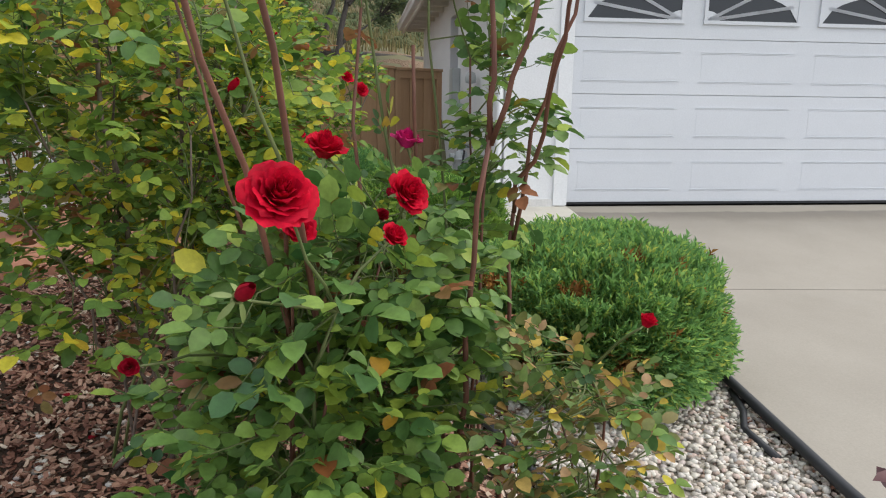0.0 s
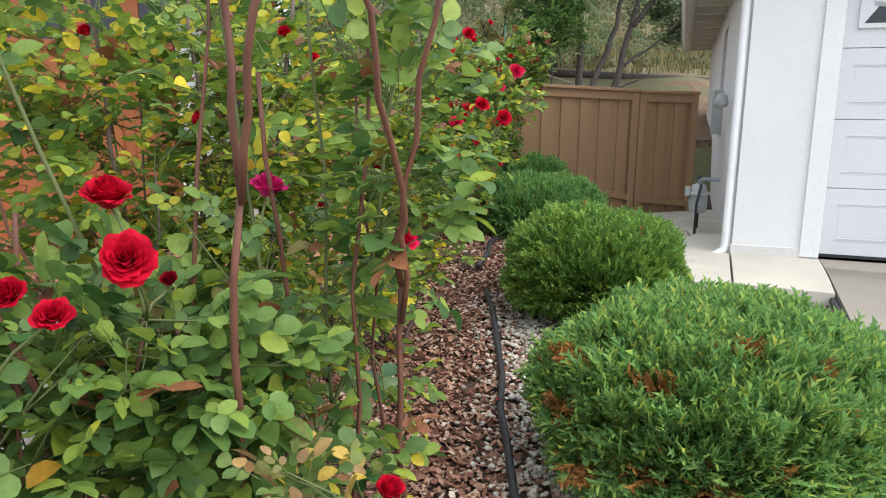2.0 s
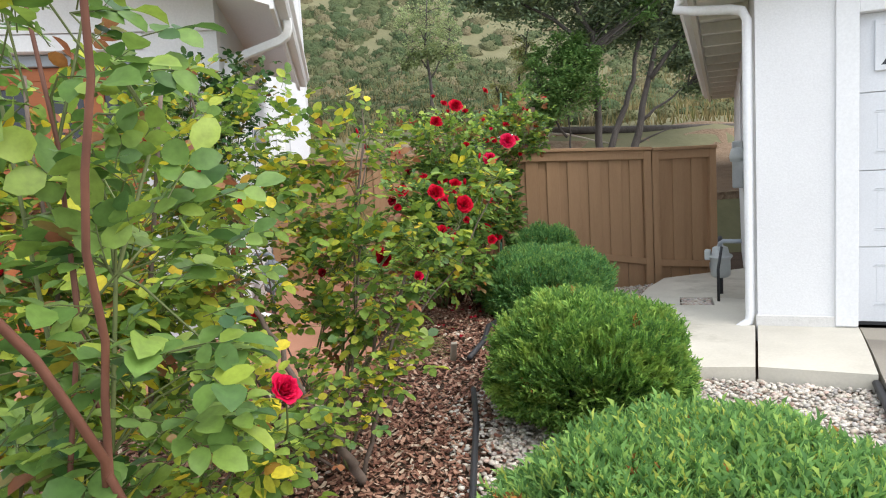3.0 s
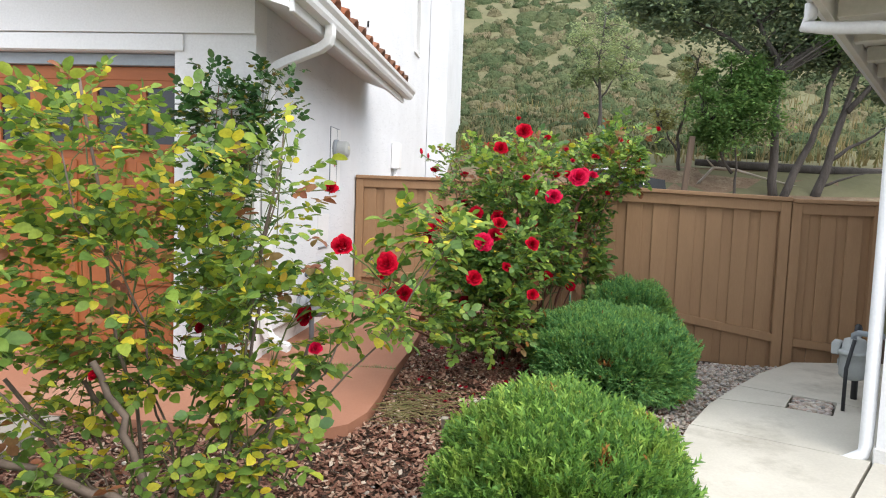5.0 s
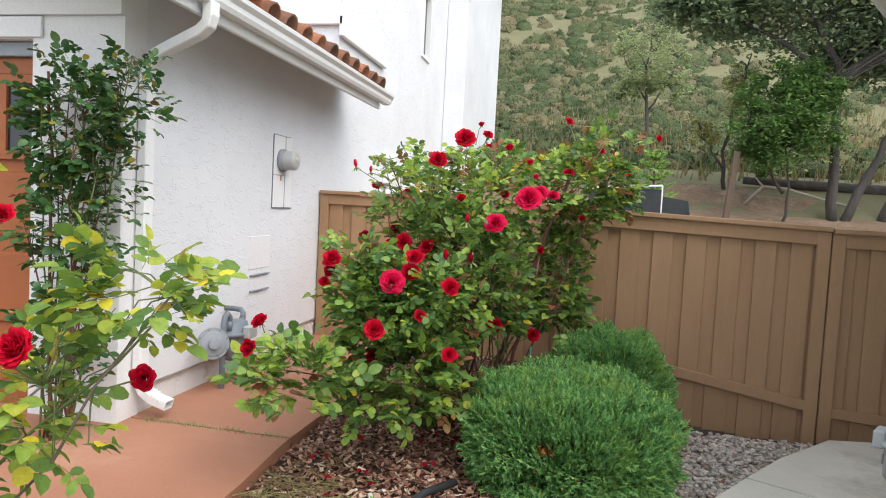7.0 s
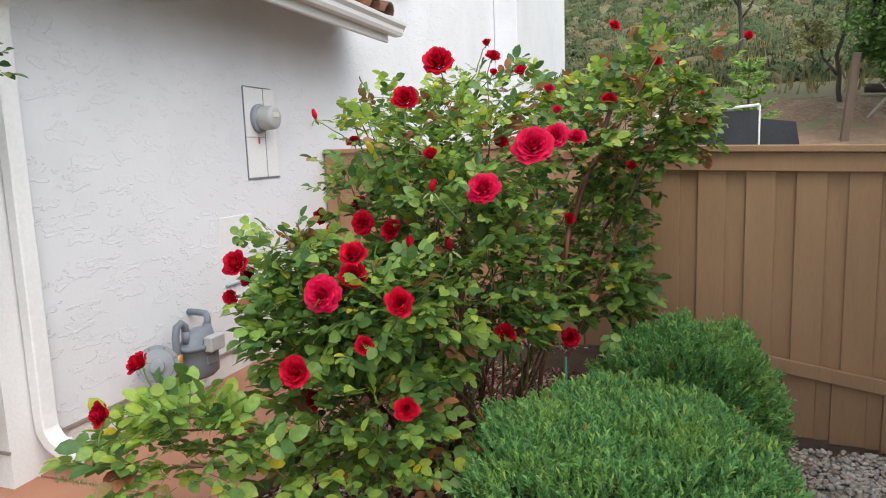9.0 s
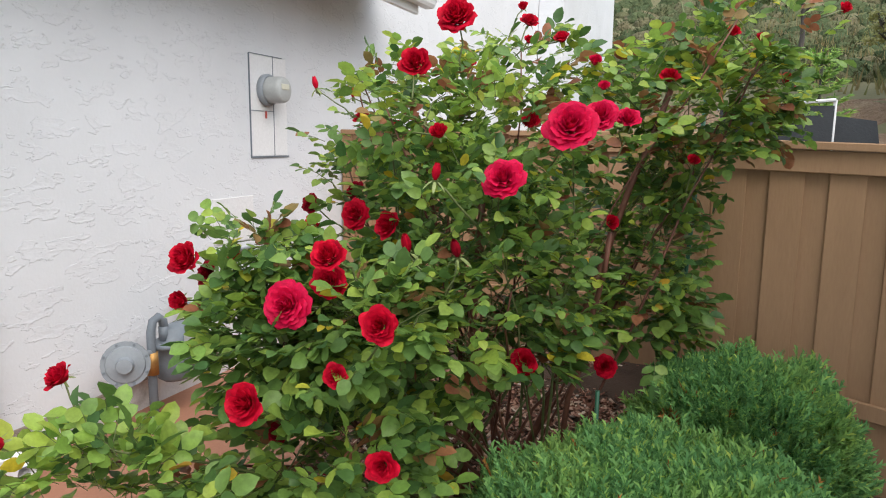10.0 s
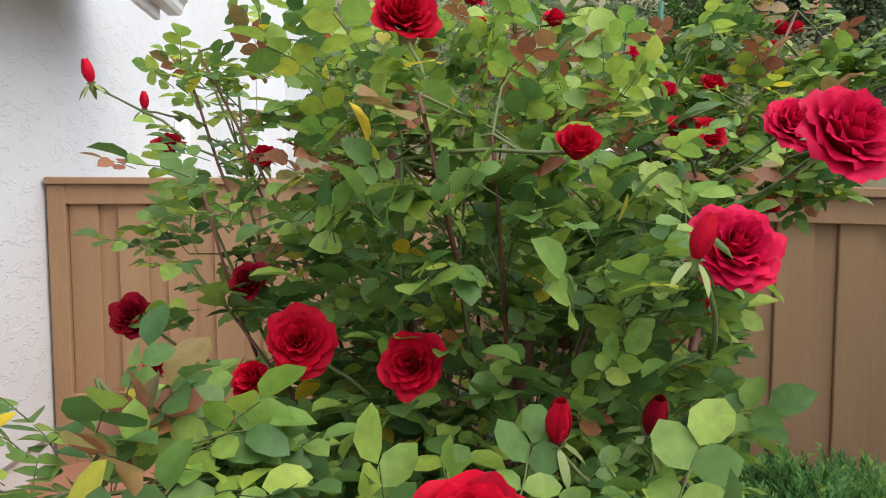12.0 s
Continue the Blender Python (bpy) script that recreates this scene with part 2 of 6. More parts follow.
PEBBLE_WHITE = per_piece("white pebble", [(0, (0.5, 0.47, 0.4)), (0.25, (0.66, 0.62, 0.54)), (0.5, (0.42, 0.38, 0.33)), (0.7, (0.72, 0.69, 0.62)), (0.85, (0.56, 0.46, 0.39)), (1, (0.4, 0.38, 0.35))], 0.6, 0.4, 60, 0.15)
SCRUB = per_piece("hillside scrub", [(0, (0.052, 0.078, 0.036)), (0.4, (0.085, 0.108, 0.05)), (0.75, (0.125, 0.13, 0.066)), (1, (0.165, 0.142, 0.085))], 0.95, 0.1, 5, 1.0, 0.0, depth=0.2)
METER_BLUE = surface("blue grey painted meter casting", (0.13, 0.155, 0.185), (0.19, 0.22, 0.25), 8, 70, 0.5, 0.15, 0.001)
OAK_BRIGHT = per_piece("bright green tree leaf", [(0, (0.1, 0.21, 0.065)), (0.5, (0.16, 0.3, 0.09)), (1, (0.26, 0.4, 0.12))], 0.6, 0.3, 4, 0.2, 0.45)
OAK = per_piece("oak leaf", [(0, (0.15, 0.21, 0.14)), (0.5, (0.235, 0.315, 0.19)), (0.85, (0.33, 0.42, 0.22)), (1, (0.44, 0.5, 0.24))], 0.7, 0.25, 4, 0.2, 0.5)
WILLOW = per_piece("pale green tree leaf", [(0, (0.26, 0.33, 0.16)), (0.6, (0.36, 0.43, 0.2)), (1, (0.46, 0.5, 0.25))], 0.7, 0.2, 4, 0.2, 0.5)
PALE_LEAF = per_piece("pale yellow green leaf", [(0, (0.4, 0.42, 0.18)), (1, (0.6, 0.6, 0.3))], 0.7, 0.2, 4, 0.2, 0.5)
PURPLE_LEAF = per_piece("dark purple leaf", [(0, (0.06, 0.018, 0.02)), (1, (0.12, 0.035, 0.035))], 0.5, 0.4, 40, 0.2, 0.15)


# ---------------------------------------------------------------- mesh tools
class Shape:
    """Vertices, faces and material slots of one mesh in the making."""

    def __init__(self):
        self.v, self.f, self.m = [], [], []

    def add(self, verts, faces, slot=0):
        k = len(self.v)
        self.v.extend(tuple(p) for p in verts)
        self.f.extend(tuple(i + k for i in f) for f in faces)
        self.m.extend([slot] * len(faces))
        return self

    def box(self, a, b, m=None, slot=0):
        (x0, y0, z0), (x1, y1, z1) = a, b
        vs = [Vector(p) for p in ((x0, y0, z0), (x1, y0, z0), (x1, y1, z0), (x0, y1, z0), (x0, y0, z1), (x1, y0, z1), (x1, y1, z1), (x0, y1, z1))]
        if m:
            vs = [m @ p for p in vs]
        return self.add(vs, [(3, 2, 1, 0), (4, 5, 6, 7), (0, 1, 5, 4), (1, 2, 6, 5), (2, 3, 7, 6), (3, 0, 4, 7)], slot)

    def tube(self, path, radii, sides=6, slot=0, cap=True):
        pts = [Vector(p) for p in path]
        k, n = len(self.v), len(pts)
        side = None
        for i, p in enumerate(pts):
            d = (pts[min(i + 1, n - 1)] - pts[max(i - 1, 0)]).normalized()
            if side is None:
                side = d.orthogonal().normalized()
            side = (side - d * side.dot(d)).normalized()
            other = d.cross(side)
            r = radii[i] if hasattr(radii, "__len__") else radii
            for j in range(sides):
                a = 2 * math.pi * j / sides
                self.v.append(tuple(p + r * (math.cos(a) * side + math.sin(a) * other)))
        for i in range(n - 1):
            for j in range(sides):
                a, b = k + i * sides + j, k + i * sides + (j + 1) % sides
                self.f.append((a, b, b + sides, a + sides))
                self.m.append(slot)
        if cap:
            self.f.append(tuple(k + j for j in reversed(range(sides))))
            self.f.append(tuple(k + (n - 1) * sides + j for j in range(sides)))
            self.m.extend([slot, slot])
        return self

    def lathe(self, profile, sides=20, m=None, slot=0):
        """profile: (radius, height) pairs, turned round z."""
        k, n = len(self.v), len(profile)
        for r, h in profile:
            for j in range(sides):
                a = 2 * math.pi * j / sides
                p = Vector((r * math.cos(a), r * math.sin(a), h))
                self.v.append(tuple(m @ p if m else p))
        for i in range(n - 1):
            for j in range(sides):
                a, b = k + i * sides + j, k + i * sides + (j + 1) % sides
                self.f.append((a, b, b + sides, a + sides))
                self.m.append(slot)
        return self

    def mesh(self, name, mats, soft=False, bevel=0.0):
        me = bpy.data.meshes.new(name)
        me.from_pydata(self.v, [], self.f)
        for mt in mats if isinstance(mats, (list, tuple)) else [mats]:
            me.materials.append(mt)
        if len(me.materials) > 1:
            me.polygons.foreach_set("material_index", self.m)
        if bevel:
            bm = bmesh.new()
            bm.from_mesh(me)
            bmesh.ops.bevel(bm, geom=list(bm.edges), offset=bevel, segments=1, affect="EDGES", clamp_overlap=True)
            bm.to_mesh(me)
            bm.free()
        if soft:
            me.polygons.foreach_set("use_smooth", [True] * len(me.polygons))
        me.update()
        return me


def part(name, shape, mats, parent=None, label="", soft=False, bevel=0.0, m=None):
    """One mesh object, as a thing or under one."""
    ob = new(name, shape if isinstance(shape, bpy.types.Mesh) else shape.mesh(name, mats, soft, bevel))
    if m is not None:
        ob.matrix_basis = m
    if parent:
        ob.parent = parent
    if label:
        ob["label"] = label
    return ob


def thing(name, at, label, category, group="", kind=""):
    ob = new(name)
    ob.empty_display_size = 0.1
    ob.matrix_basis = at if isinstance(at, Matrix) else Matrix.Translation(at)
    return tagged(ob, label, category, group, kind)


def draped(outline, lift, depth=0.12, step=0.25, height=lie):
    """A slab over a plan outline that follows the land: top, rim and underside."""
    bm = bmesh.new()
    vs = [bm.verts.new((x, y, 0)) for x, y in outline]
    bm.faces.new(vs)
    bmesh.ops.triangulate(bm, faces=bm.faces[:])
    xs, ys = [p[0] for p in outline], [p[1] for p in outline]
    for axis, lo, hi in ((0, min(xs), max(xs)), (1, min(ys), max(ys))):
        k = lo + step
        while k < hi:
            co, no = [0, 0, 0], [0, 0, 0]
            co[axis], no[axis] = k, 1
            bmesh.ops.bisect_plane(bm, geom=bm.verts[:] + bm.edges[:] + bm.faces[:], plane_co=co, plane_no=no, dist=1e-5)
            k += step
    bmesh.ops.recalc_face_normals(bm, faces=bm.faces[:])
    if sum(f.normal.z for f in bm.faces) < 0:
        bmesh.ops.reverse_faces(bm, faces=bm.faces[:])
    for v in bm.verts:
        v.co.z = height(v.co.x, v.co.y) + lift
    rim = [e for e in bm.edges if len(e.link_faces) == 1]
    ext = bmesh.ops.extrude_edge_only(bm, edges=rim)
    for v in [g for g in ext["geom"] if isinstance(g, bmesh.types.BMVert)]:
        v.co.z -= depth
    bmesh.ops.recalc_face_normals(bm, faces=bm.faces[:])
    me = bpy.data.meshes.new("slab")
    bm.to_mesh(me)
    bm.free()
    return me


def slab_object(name, outline, mat, lift, label, category, depth=0.12, step=0.25, height=lie, parent=None):
    me = draped(outline, lift, depth, step, height)
    me.name = name
    me.materials.append(mat)
    ob = new(name, me)
    if parent:
        ob.parent = parent
        return ob
    return tagged(ob, label, category, kind="structure")


def inside(x, y, outline):
    hit, n = False, len(outline)
    for i in range(n):
        (xa, ya), (xb, yb) = outline[i], outline[(i + 1) % n]
        if (ya > y) != (yb > y) and x < (xb - xa) * (y - ya) / (yb - ya) + xa:
            hit = not hit
    return hit


def wall_with_holes(length, height, thick, holes):
    """A wall along +x from the origin, its face at y = 0 and its depth towards +y; holes: (x0, x1, z0, z1)."""
    s = Shape()
    xs = sorted({0.0, length, *[h[0] for h in holes], *[h[1] for h in holes]})
    zs = sorted({0.0, height, *[h[2] for h in holes], *[h[3] for h in holes]})
    bm = bmesh.new()
    for xa, xb in zip(xs, xs[1:]):
        for za, zb in zip(zs, zs[1:]):
            cx, cz = (xa + xb) / 2, (za + zb) / 2
            if any(h[0] < cx < h[1] and h[2] < cz < h[3] for h in holes):
                continue
            bm.faces.new([bm.verts.new(p) for p in ((xa, 0, za), (xb, 0, za), (xb, 0, zb), (xa, 0, zb))])
    bmesh.ops.remove_doubles(bm, verts=bm.verts[:], dist=1e-5)
    ext = bmesh.ops.extrude_face_region(bm, geom=bm.faces[:])
    for v in [g for g in ext["geom"] if isinstance(g, bmesh.types.BMVert)]:
        v.co.y += thick
    bmesh.ops.recalc_face_normals(bm, faces=bm.faces[:])
    me = bpy.data.meshes.new("wall")
    bm.to_mesh(me)
    bm.free()
    return me


# ---------------------------------------------------------------- ground
def land_sheet():
    xs = [-400, -200, -110, -70, -50, -38, -30, -24, -19, -15] + [-12 + i for i in range(8)] + [-4 + 0.4 * i for i in range(30)] + [8 + i for i in range(10)] + [18 + 2 * i for i in range(12)] + [44, 52, 62, 75, 95, 130, 200, 400]
    ys = [-400, -150, -60, -30, -15, -8, -5, -3, -2, -1] + [0.35 * i for i in range(24)] + [8.4 + 0.6 * i for i in range(12)] + [16 + i for i in range(12)] + [28 + 2 * i for i in range(20)] + [70 + 5 * i for i in range(16)] + [155, 180, 230, 400]
    s = Shape()
    n = len(xs)
    s.v = [(x, y, hill(x, min(y, 150)) - (0.06 if y < 8.2 else 0.0)) for y in ys for x in xs]
    s.f = [(j * n + i, j * n + i + 1, (j + 1) * n + i + 1, (j + 1) * n + i) for j in range(len(ys) - 1) for i in range(n - 1)]
    me = s.mesh("ground", [SOIL, DRY_LAND], True)
    for p in me.polygons:
        p.material_index = 1 if p.center.y > 9.2 or p.center.x < -8 or p.center.y < -6 else 0
    return tagged(new("ground", me), "dark soil and dry grassy hillside behind the gardens", "ground", kind="structure")


land_sheet()

DRIVE_LEFT = [(-7.0, -4.0), (0.07, -4.0), (0.07, 4.83), (-7.0, 4.83)]
JOINT_LEFT = 4.1
for y0, y1 in ((-4.0, -0.9), (-0.888, 1.6), (1.612, JOINT_LEFT), (JOINT_LEFT + 0.012, 4.83)):
    slab_object("driveway_left", [(-6.5, y0), (0.07, y0), (0.07, y1), (-6.5, y1)], CONCRETE, 0.0, "pale weathered concrete driveway slab of the neighbouring house", "driveway", step=0.5)

PATH_OUT = [(-6.5, 4.845), (1.2, 4.815), (1.45, 4.83), (1.62, 4.87), (1.75, 4.97), (1.82, 5.15), (1.84, 5.4), (1.84, 5.985), (-6.5, 6.08)]
PATH_IN = [(0.7, 6.015), (1.84, 5.998), (1.85, 6.5), (1.84, 7.2), (1.80, 8.0), (1.72, 8.95), (0.7, 8.95)]
slab_object("garden_path_front", PATH_OUT, TERRACOTTA, 0.012, "worn terracotta coloured concrete path beside the house", "path")
slab_object("garden_path_back", PATH_IN, TERRACOTTA, 0.012, "worn terracotta coloured concrete path leading to the gate", "path")

# the other house stands turned: its front runs along U, its side along N
CORNER = Vector((4.67, 5.02, 0))
TURNED = radians(-31.5)
U = Vector((math.cos(TURNED), math.sin(TURNED), 0))
N = Vector((-U.y, U.x, 0))
FLOOR_R = 0.43


def turned(s, d):
    p = CORNER + U * s + N * d
    return (p.x, p.y)


def lie_drive(x, y):
    p = Vector((x, y, 0)) - CORNER
    d = p.dot(N)
    base = lie(x, y)
    k = smooth(-2.2, -0.1, d)
    return base * (1 - k) + (FLOOR_R - 0.02) * k



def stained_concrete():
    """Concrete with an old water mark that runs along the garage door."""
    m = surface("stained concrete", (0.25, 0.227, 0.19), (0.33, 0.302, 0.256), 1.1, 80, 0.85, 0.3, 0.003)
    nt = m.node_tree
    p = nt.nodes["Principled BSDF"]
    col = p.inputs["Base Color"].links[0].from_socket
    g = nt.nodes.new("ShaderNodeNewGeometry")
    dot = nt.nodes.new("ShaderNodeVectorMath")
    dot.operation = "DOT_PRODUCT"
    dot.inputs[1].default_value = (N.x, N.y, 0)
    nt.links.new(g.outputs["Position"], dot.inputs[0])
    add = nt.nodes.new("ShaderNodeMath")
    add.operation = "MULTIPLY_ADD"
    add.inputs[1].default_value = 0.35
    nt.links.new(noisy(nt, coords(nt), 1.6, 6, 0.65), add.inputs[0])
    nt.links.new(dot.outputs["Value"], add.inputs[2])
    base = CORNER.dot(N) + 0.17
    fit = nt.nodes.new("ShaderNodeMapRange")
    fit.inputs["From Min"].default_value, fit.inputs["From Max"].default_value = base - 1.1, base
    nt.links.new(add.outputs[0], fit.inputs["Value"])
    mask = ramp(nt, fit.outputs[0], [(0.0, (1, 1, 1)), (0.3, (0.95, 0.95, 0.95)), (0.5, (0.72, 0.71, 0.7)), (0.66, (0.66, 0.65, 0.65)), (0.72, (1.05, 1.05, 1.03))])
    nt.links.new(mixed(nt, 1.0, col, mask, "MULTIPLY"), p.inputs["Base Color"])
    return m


EDGE = [(1.55, -0.9), (2.02, -0.1), (2.62, 0.92), (3.06, 1.62), (3.62, 2.38), (4.07, 2.93), (4.62, 3.78)]
drive_outline_near = [(1.55, -0.9), (2.02, -0.1), (2.62, 0.92), (3.06, 1.62), (3.62, 2.38)]
slab_object("driveway_right_lower", drive_outline_near + [(3.86, 2.68), turned(6.2, -2.12), turned(6.2, -7.0), (1.55, -5.0)], CONCRETE, 0.004, "pale stained concrete driveway slab before the white garage", "driveway", step=0.4, height=lie_drive)
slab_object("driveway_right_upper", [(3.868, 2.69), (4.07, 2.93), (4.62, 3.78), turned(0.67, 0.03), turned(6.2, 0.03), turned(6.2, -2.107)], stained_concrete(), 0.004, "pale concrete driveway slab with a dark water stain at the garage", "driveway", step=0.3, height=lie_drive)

WALK_EDGE = [(3.62, 4.29), (3.60, 4.7), (3.63, 5.05), (3.78, 5.45), (4.05, 5.95), (4.38, 6.45), (4.72, 6.94), (5.15, 7.42)]
slab_object("side_walk_front", [(4.075, 4.135), (4.61, 3.80), turned(0.66, 0.02), turned(0.0, 0.02)], SLAB, 0.01, "grey concrete walk slab at the garage corner", "path", height=lie_drive)
slab_object("side_walk_middle", [(3.62, 4.29), (4.062, 4.145), (4.655, 5.03), (3.80, 5.465), (3.63, 5.05), (3.60, 4.7)], SLAB, 0.008, "grey concrete walk slab with a curved edge", "path", height=lie_drive)
slab_object("side_walk_back", [(4.745, 6.33), (4.99, 6.20), turned(0.02, 1.12), turned(0.02, 3.1), (5.16, 7.44), (4.72, 6.94), (4.42, 6.51)], SLAB, 0.006, "grey concrete walk slab along the house wall to the fence", "path", height=lie_drive)
slab_object("side_walk_strip", [(4.157, 6.115), (4.565, 5.995), (4.737, 6.318), (4.412, 6.498), (4.38, 6.45)], SLAB, 0.006, "narrow grey concrete walk slab beside the pebble pit", "path", height=lie_drive)
slab_object("side_walk_inner", [(4.66, 5.042), turned(0.02, 0.1), turned(0.02, 0.72), (4.81, 5.86), (4.56, 5.983), (4.15, 6.103), (4.05, 5.95), (3.81, 5.478)], SLAB, 0.006, "grey concrete walk slab at the garage corner wall", "path", height=lie_drive)
slab_object("side_walk_wall", [(4.82, 5.855), turned(0.02, 0.73), turned(0.02, 1.11), (4.995, 6.19)], SLAB, 0.004, "grey concrete strip between pit and wall", "path", height=lie_drive)
slab_object("pavement", [(-6.5, -9.0), (9, -9.0), (9, -5.2), (1.5, -5.02), (0.09, -4.03), (-6.5, -4.03)], CONCRETE, 0.0, "pale concrete pavement along the street", "pavement", step=1.0)

# ---------------------------------------------------------------- the house with the orange garage door
WALL_X, FRONT_Y, BACK_Y = 0.80, 5.88, 9.30
house = thing("house", (WALL_X, FRONT_Y, 0.3), "white stucco house with clay tile roof and orange wooden garage door", "house")
HM = Matrix.Translation((-WALL_X, -FRONT_Y, -0.3))


def hpart(name, shape, mats, label="", soft=False, bevel=0.0, parent=None):
    """A part of the house, given in world places."""
    if isinstance(shape, Shape):
        shape = shape.mesh(name, mats, soft, bevel)
    else:
        shape.materials.append(mats)
    shape.transform(HM)
    return part(name, shape, mats, parent or house, label)


front = wall_with_holes(7.3, 3.4, 0.2, [(1.7, 6.70, 0.0, 2.45)])
front.transform(Matrix.Translation((-6.5, FRONT_Y, 0.28)))
hpart("front_wall", front, STUCCO_SMOOTH, "smooth white stucco wall")
side = Shape().box((WALL_X - 0.2, FRONT_Y + 0.2, 0.68), (WALL_X, BACK_Y, 3.25))
hpart("side_wall", side, STUCCO, "rough trowelled white stucco wall")
hpart("corner_band", Shape().box((-6.5, FRONT_Y - 0.035, 2.86), (WALL_X + 0.0, FRONT_Y - 0.001, 3.55)), STUCCO_SMOOTH)
hpart("door_trim", Shape().box((-6.5, FRONT_Y - 0.02, 2.735), (0.27, FRONT_Y - 0.001, 2.855)), TRIM, "white painted trim board", bevel=0.004)
gable = Shape()
gable.add([(-6.5, FRONT_Y - 0.001, 3.5), (WALL_X, FRONT_Y - 0.001, 3.14), (WALL_X, FRONT_Y + 0.2, 3.14), (-6.5, FRONT_Y + 0.2, 3.5), (-2.6, FRONT_Y - 0.001, 4.22), (-2.6, FRONT_Y + 0.2, 4.22)],
          [(0, 1, 4), (3, 5, 2), (0, 4, 5, 3), (1, 2, 5, 4), (0, 3, 2, 1)])
hpart("gable", gable, STUCCO_SMOOTH)
# plinth: paint ends above the path
PLINTH = surface("chipped white plinth paint", (0.6, 0.6, 0.6), (0.72, 0.72, 0.72), 5, 60, 0.9, 0.6, 0.008, (1, 1, 1), 0.3, (0.3, 0.29, 0.28))
hpart("plinth", Shape().box((WALL_X - 0.2, FRONT_Y + 0.2, 0.3), (WALL_X - 0.012, BACK_Y, 0.679)), PLINTH, "chipped white concrete plinth", bevel=0.006)
SCREED = surface("weathered grey screed edge", (0.2, 0.17, 0.14), (0.34, 0.3, 0.26), 9, 60, 0.9, 0.5, 0.004)
hpart("screed_edge", Shape().box((WALL_X - 0.03, FRONT_Y + 0.2, 0.668), (WALL_X + 0.008, BACK_Y, 0.682)), SCREED, "weathered metal screed edge")
hpart("screed_edge", Shape().box((0.3, FRONT_Y - 0.01, 0.672), (WALL_X + 0.008, FRONT_Y - 0.001, 0.686)), SCREED)

# the wooden garage door, with its window panes
door = hpart("garage_door", Shape().box((-4.8, FRONT_Y + 0.13, 0.42), (0.2, FRONT_Y + 0.17, 2.73)), DOOR_WOOD, "orange stained wooden garage door with dark panes")
for k in range(13):
    xb = 0.17 - 0.385 * k
    s = Shape()
    for a, b in (((xb - 0.385, 2.03), (xb - 0.24, 2.54)), ((xb - 0.24, 2.03), (xb, 2.08)), ((xb - 0.24, 2.49), (xb, 2.54))):
        s.box((max(a[0], -4.8), FRONT_Y + 0.095, a[1]), (b[0], FRONT_Y + 0.128, b[1]))
    hpart("window_frame", s, DOOR_WOOD, parent=door)
    hpart("pane", Shape().box((xb - 0.239, FRONT_Y + 0.112, 2.081), (xb - 0.001, FRONT_Y + 0.12, 2.489)), GLASS, parent=door)
    for z0, z1 in ((0.44, 0.96), (0.98, 1.5), (1.52, 2.0)):
        hpart("door_panel", Shape().box((max(xb - 0.33, -4.79), FRONT_Y + 0.105, z0 + 0.04), (xb - 0.03, FRONT_Y + 0.129, z1 - 0.04)), DOOR_WOOD, parent=door, bevel=0.012)
hpart("top_rail", Shape().box((-4.8, FRONT_Y + 0.1, 2.541), (0.2, FRONT_Y + 0.129, 2.64)), DOOR_WOOD, parent=door, bevel=0.004)
# grey strip between the door's top rail and the trim board
hpart("weather_strip", Shape().box((-4.8, FRONT_Y + 0.06, 2.642), (0.2, FRONT_Y + 0.125, 2.725)), GREY_METAL, "grey strip over the door", bevel=0.004)

# roof over the garage: ridge along y, eave towards the path
EAVE_X, EAVE_Z, RIDGE_X, SLOPE = 1.25, 3.05, -2.6, 0.31
ROOF_Y0, ROOF_Y1 = 5.27, 9.29


def roof_z(x):
    return EAVE_Z + (EAVE_X - x) * SLOPE


roof = Shape()
for sgn in (1, -1):
    xe = EAVE_X if sgn > 0 else 2 * RIDGE_X - EAVE_X
    zr = roof_z(RIDGE_X)
    roof.add([(xe, ROOF_Y0, EAVE_Z), (xe, ROOF_Y1, EAVE_Z), (RIDGE_X, ROOF_Y1, zr), (RIDGE_X, ROOF_Y0, zr), (xe, ROOF_Y0, EAVE_Z - 0.03), (xe, ROOF_Y1, EAVE_Z - 0.03), (RIDGE_X, ROOF_Y1, zr - 0.03), (RIDGE_X, ROOF_Y0, zr - 0.03)],
             [(0, 1, 2, 3), (7, 6, 5, 4), (0, 3, 7, 4), (1, 5, 6, 2), (0, 4, 5, 1)])
roof_part = hpart("roof", roof, CREAM, "shallow roof with white painted boards beneath")
soffit = Shape()
soffit.add([(WALL_X, ROOF_Y0 + 0.03, roof_z(WALL_X) - 0.09), (EAVE_X - 0.01, ROOF_Y0 + 0.03, EAVE_Z - 0.1), (EAVE_X - 0.01, ROOF_Y1, EAVE_Z - 0.1), (WALL_X, ROOF_Y1, roof_z(WALL_X) - 0.09),
            (WALL_X, ROOF_Y0 + 0.03, roof_z(WALL_X) - 0.04), (EAVE_X - 0.01, ROOF_Y0 + 0.03, EAVE_Z - 0.035), (EAVE_X - 0.01, ROOF_Y1, EAVE_Z - 0.035), (WALL_X, ROOF_Y1, roof_z(WALL_X) - 0.04)],
           [(0, 3, 2, 1), (4, 5, 6, 7), (0, 1, 5, 4), (1, 2, 6, 5), (2, 3, 7, 6)])
hpart("soffit", soffit, STUCCO_SMOOTH, "smooth white plastered soffit")
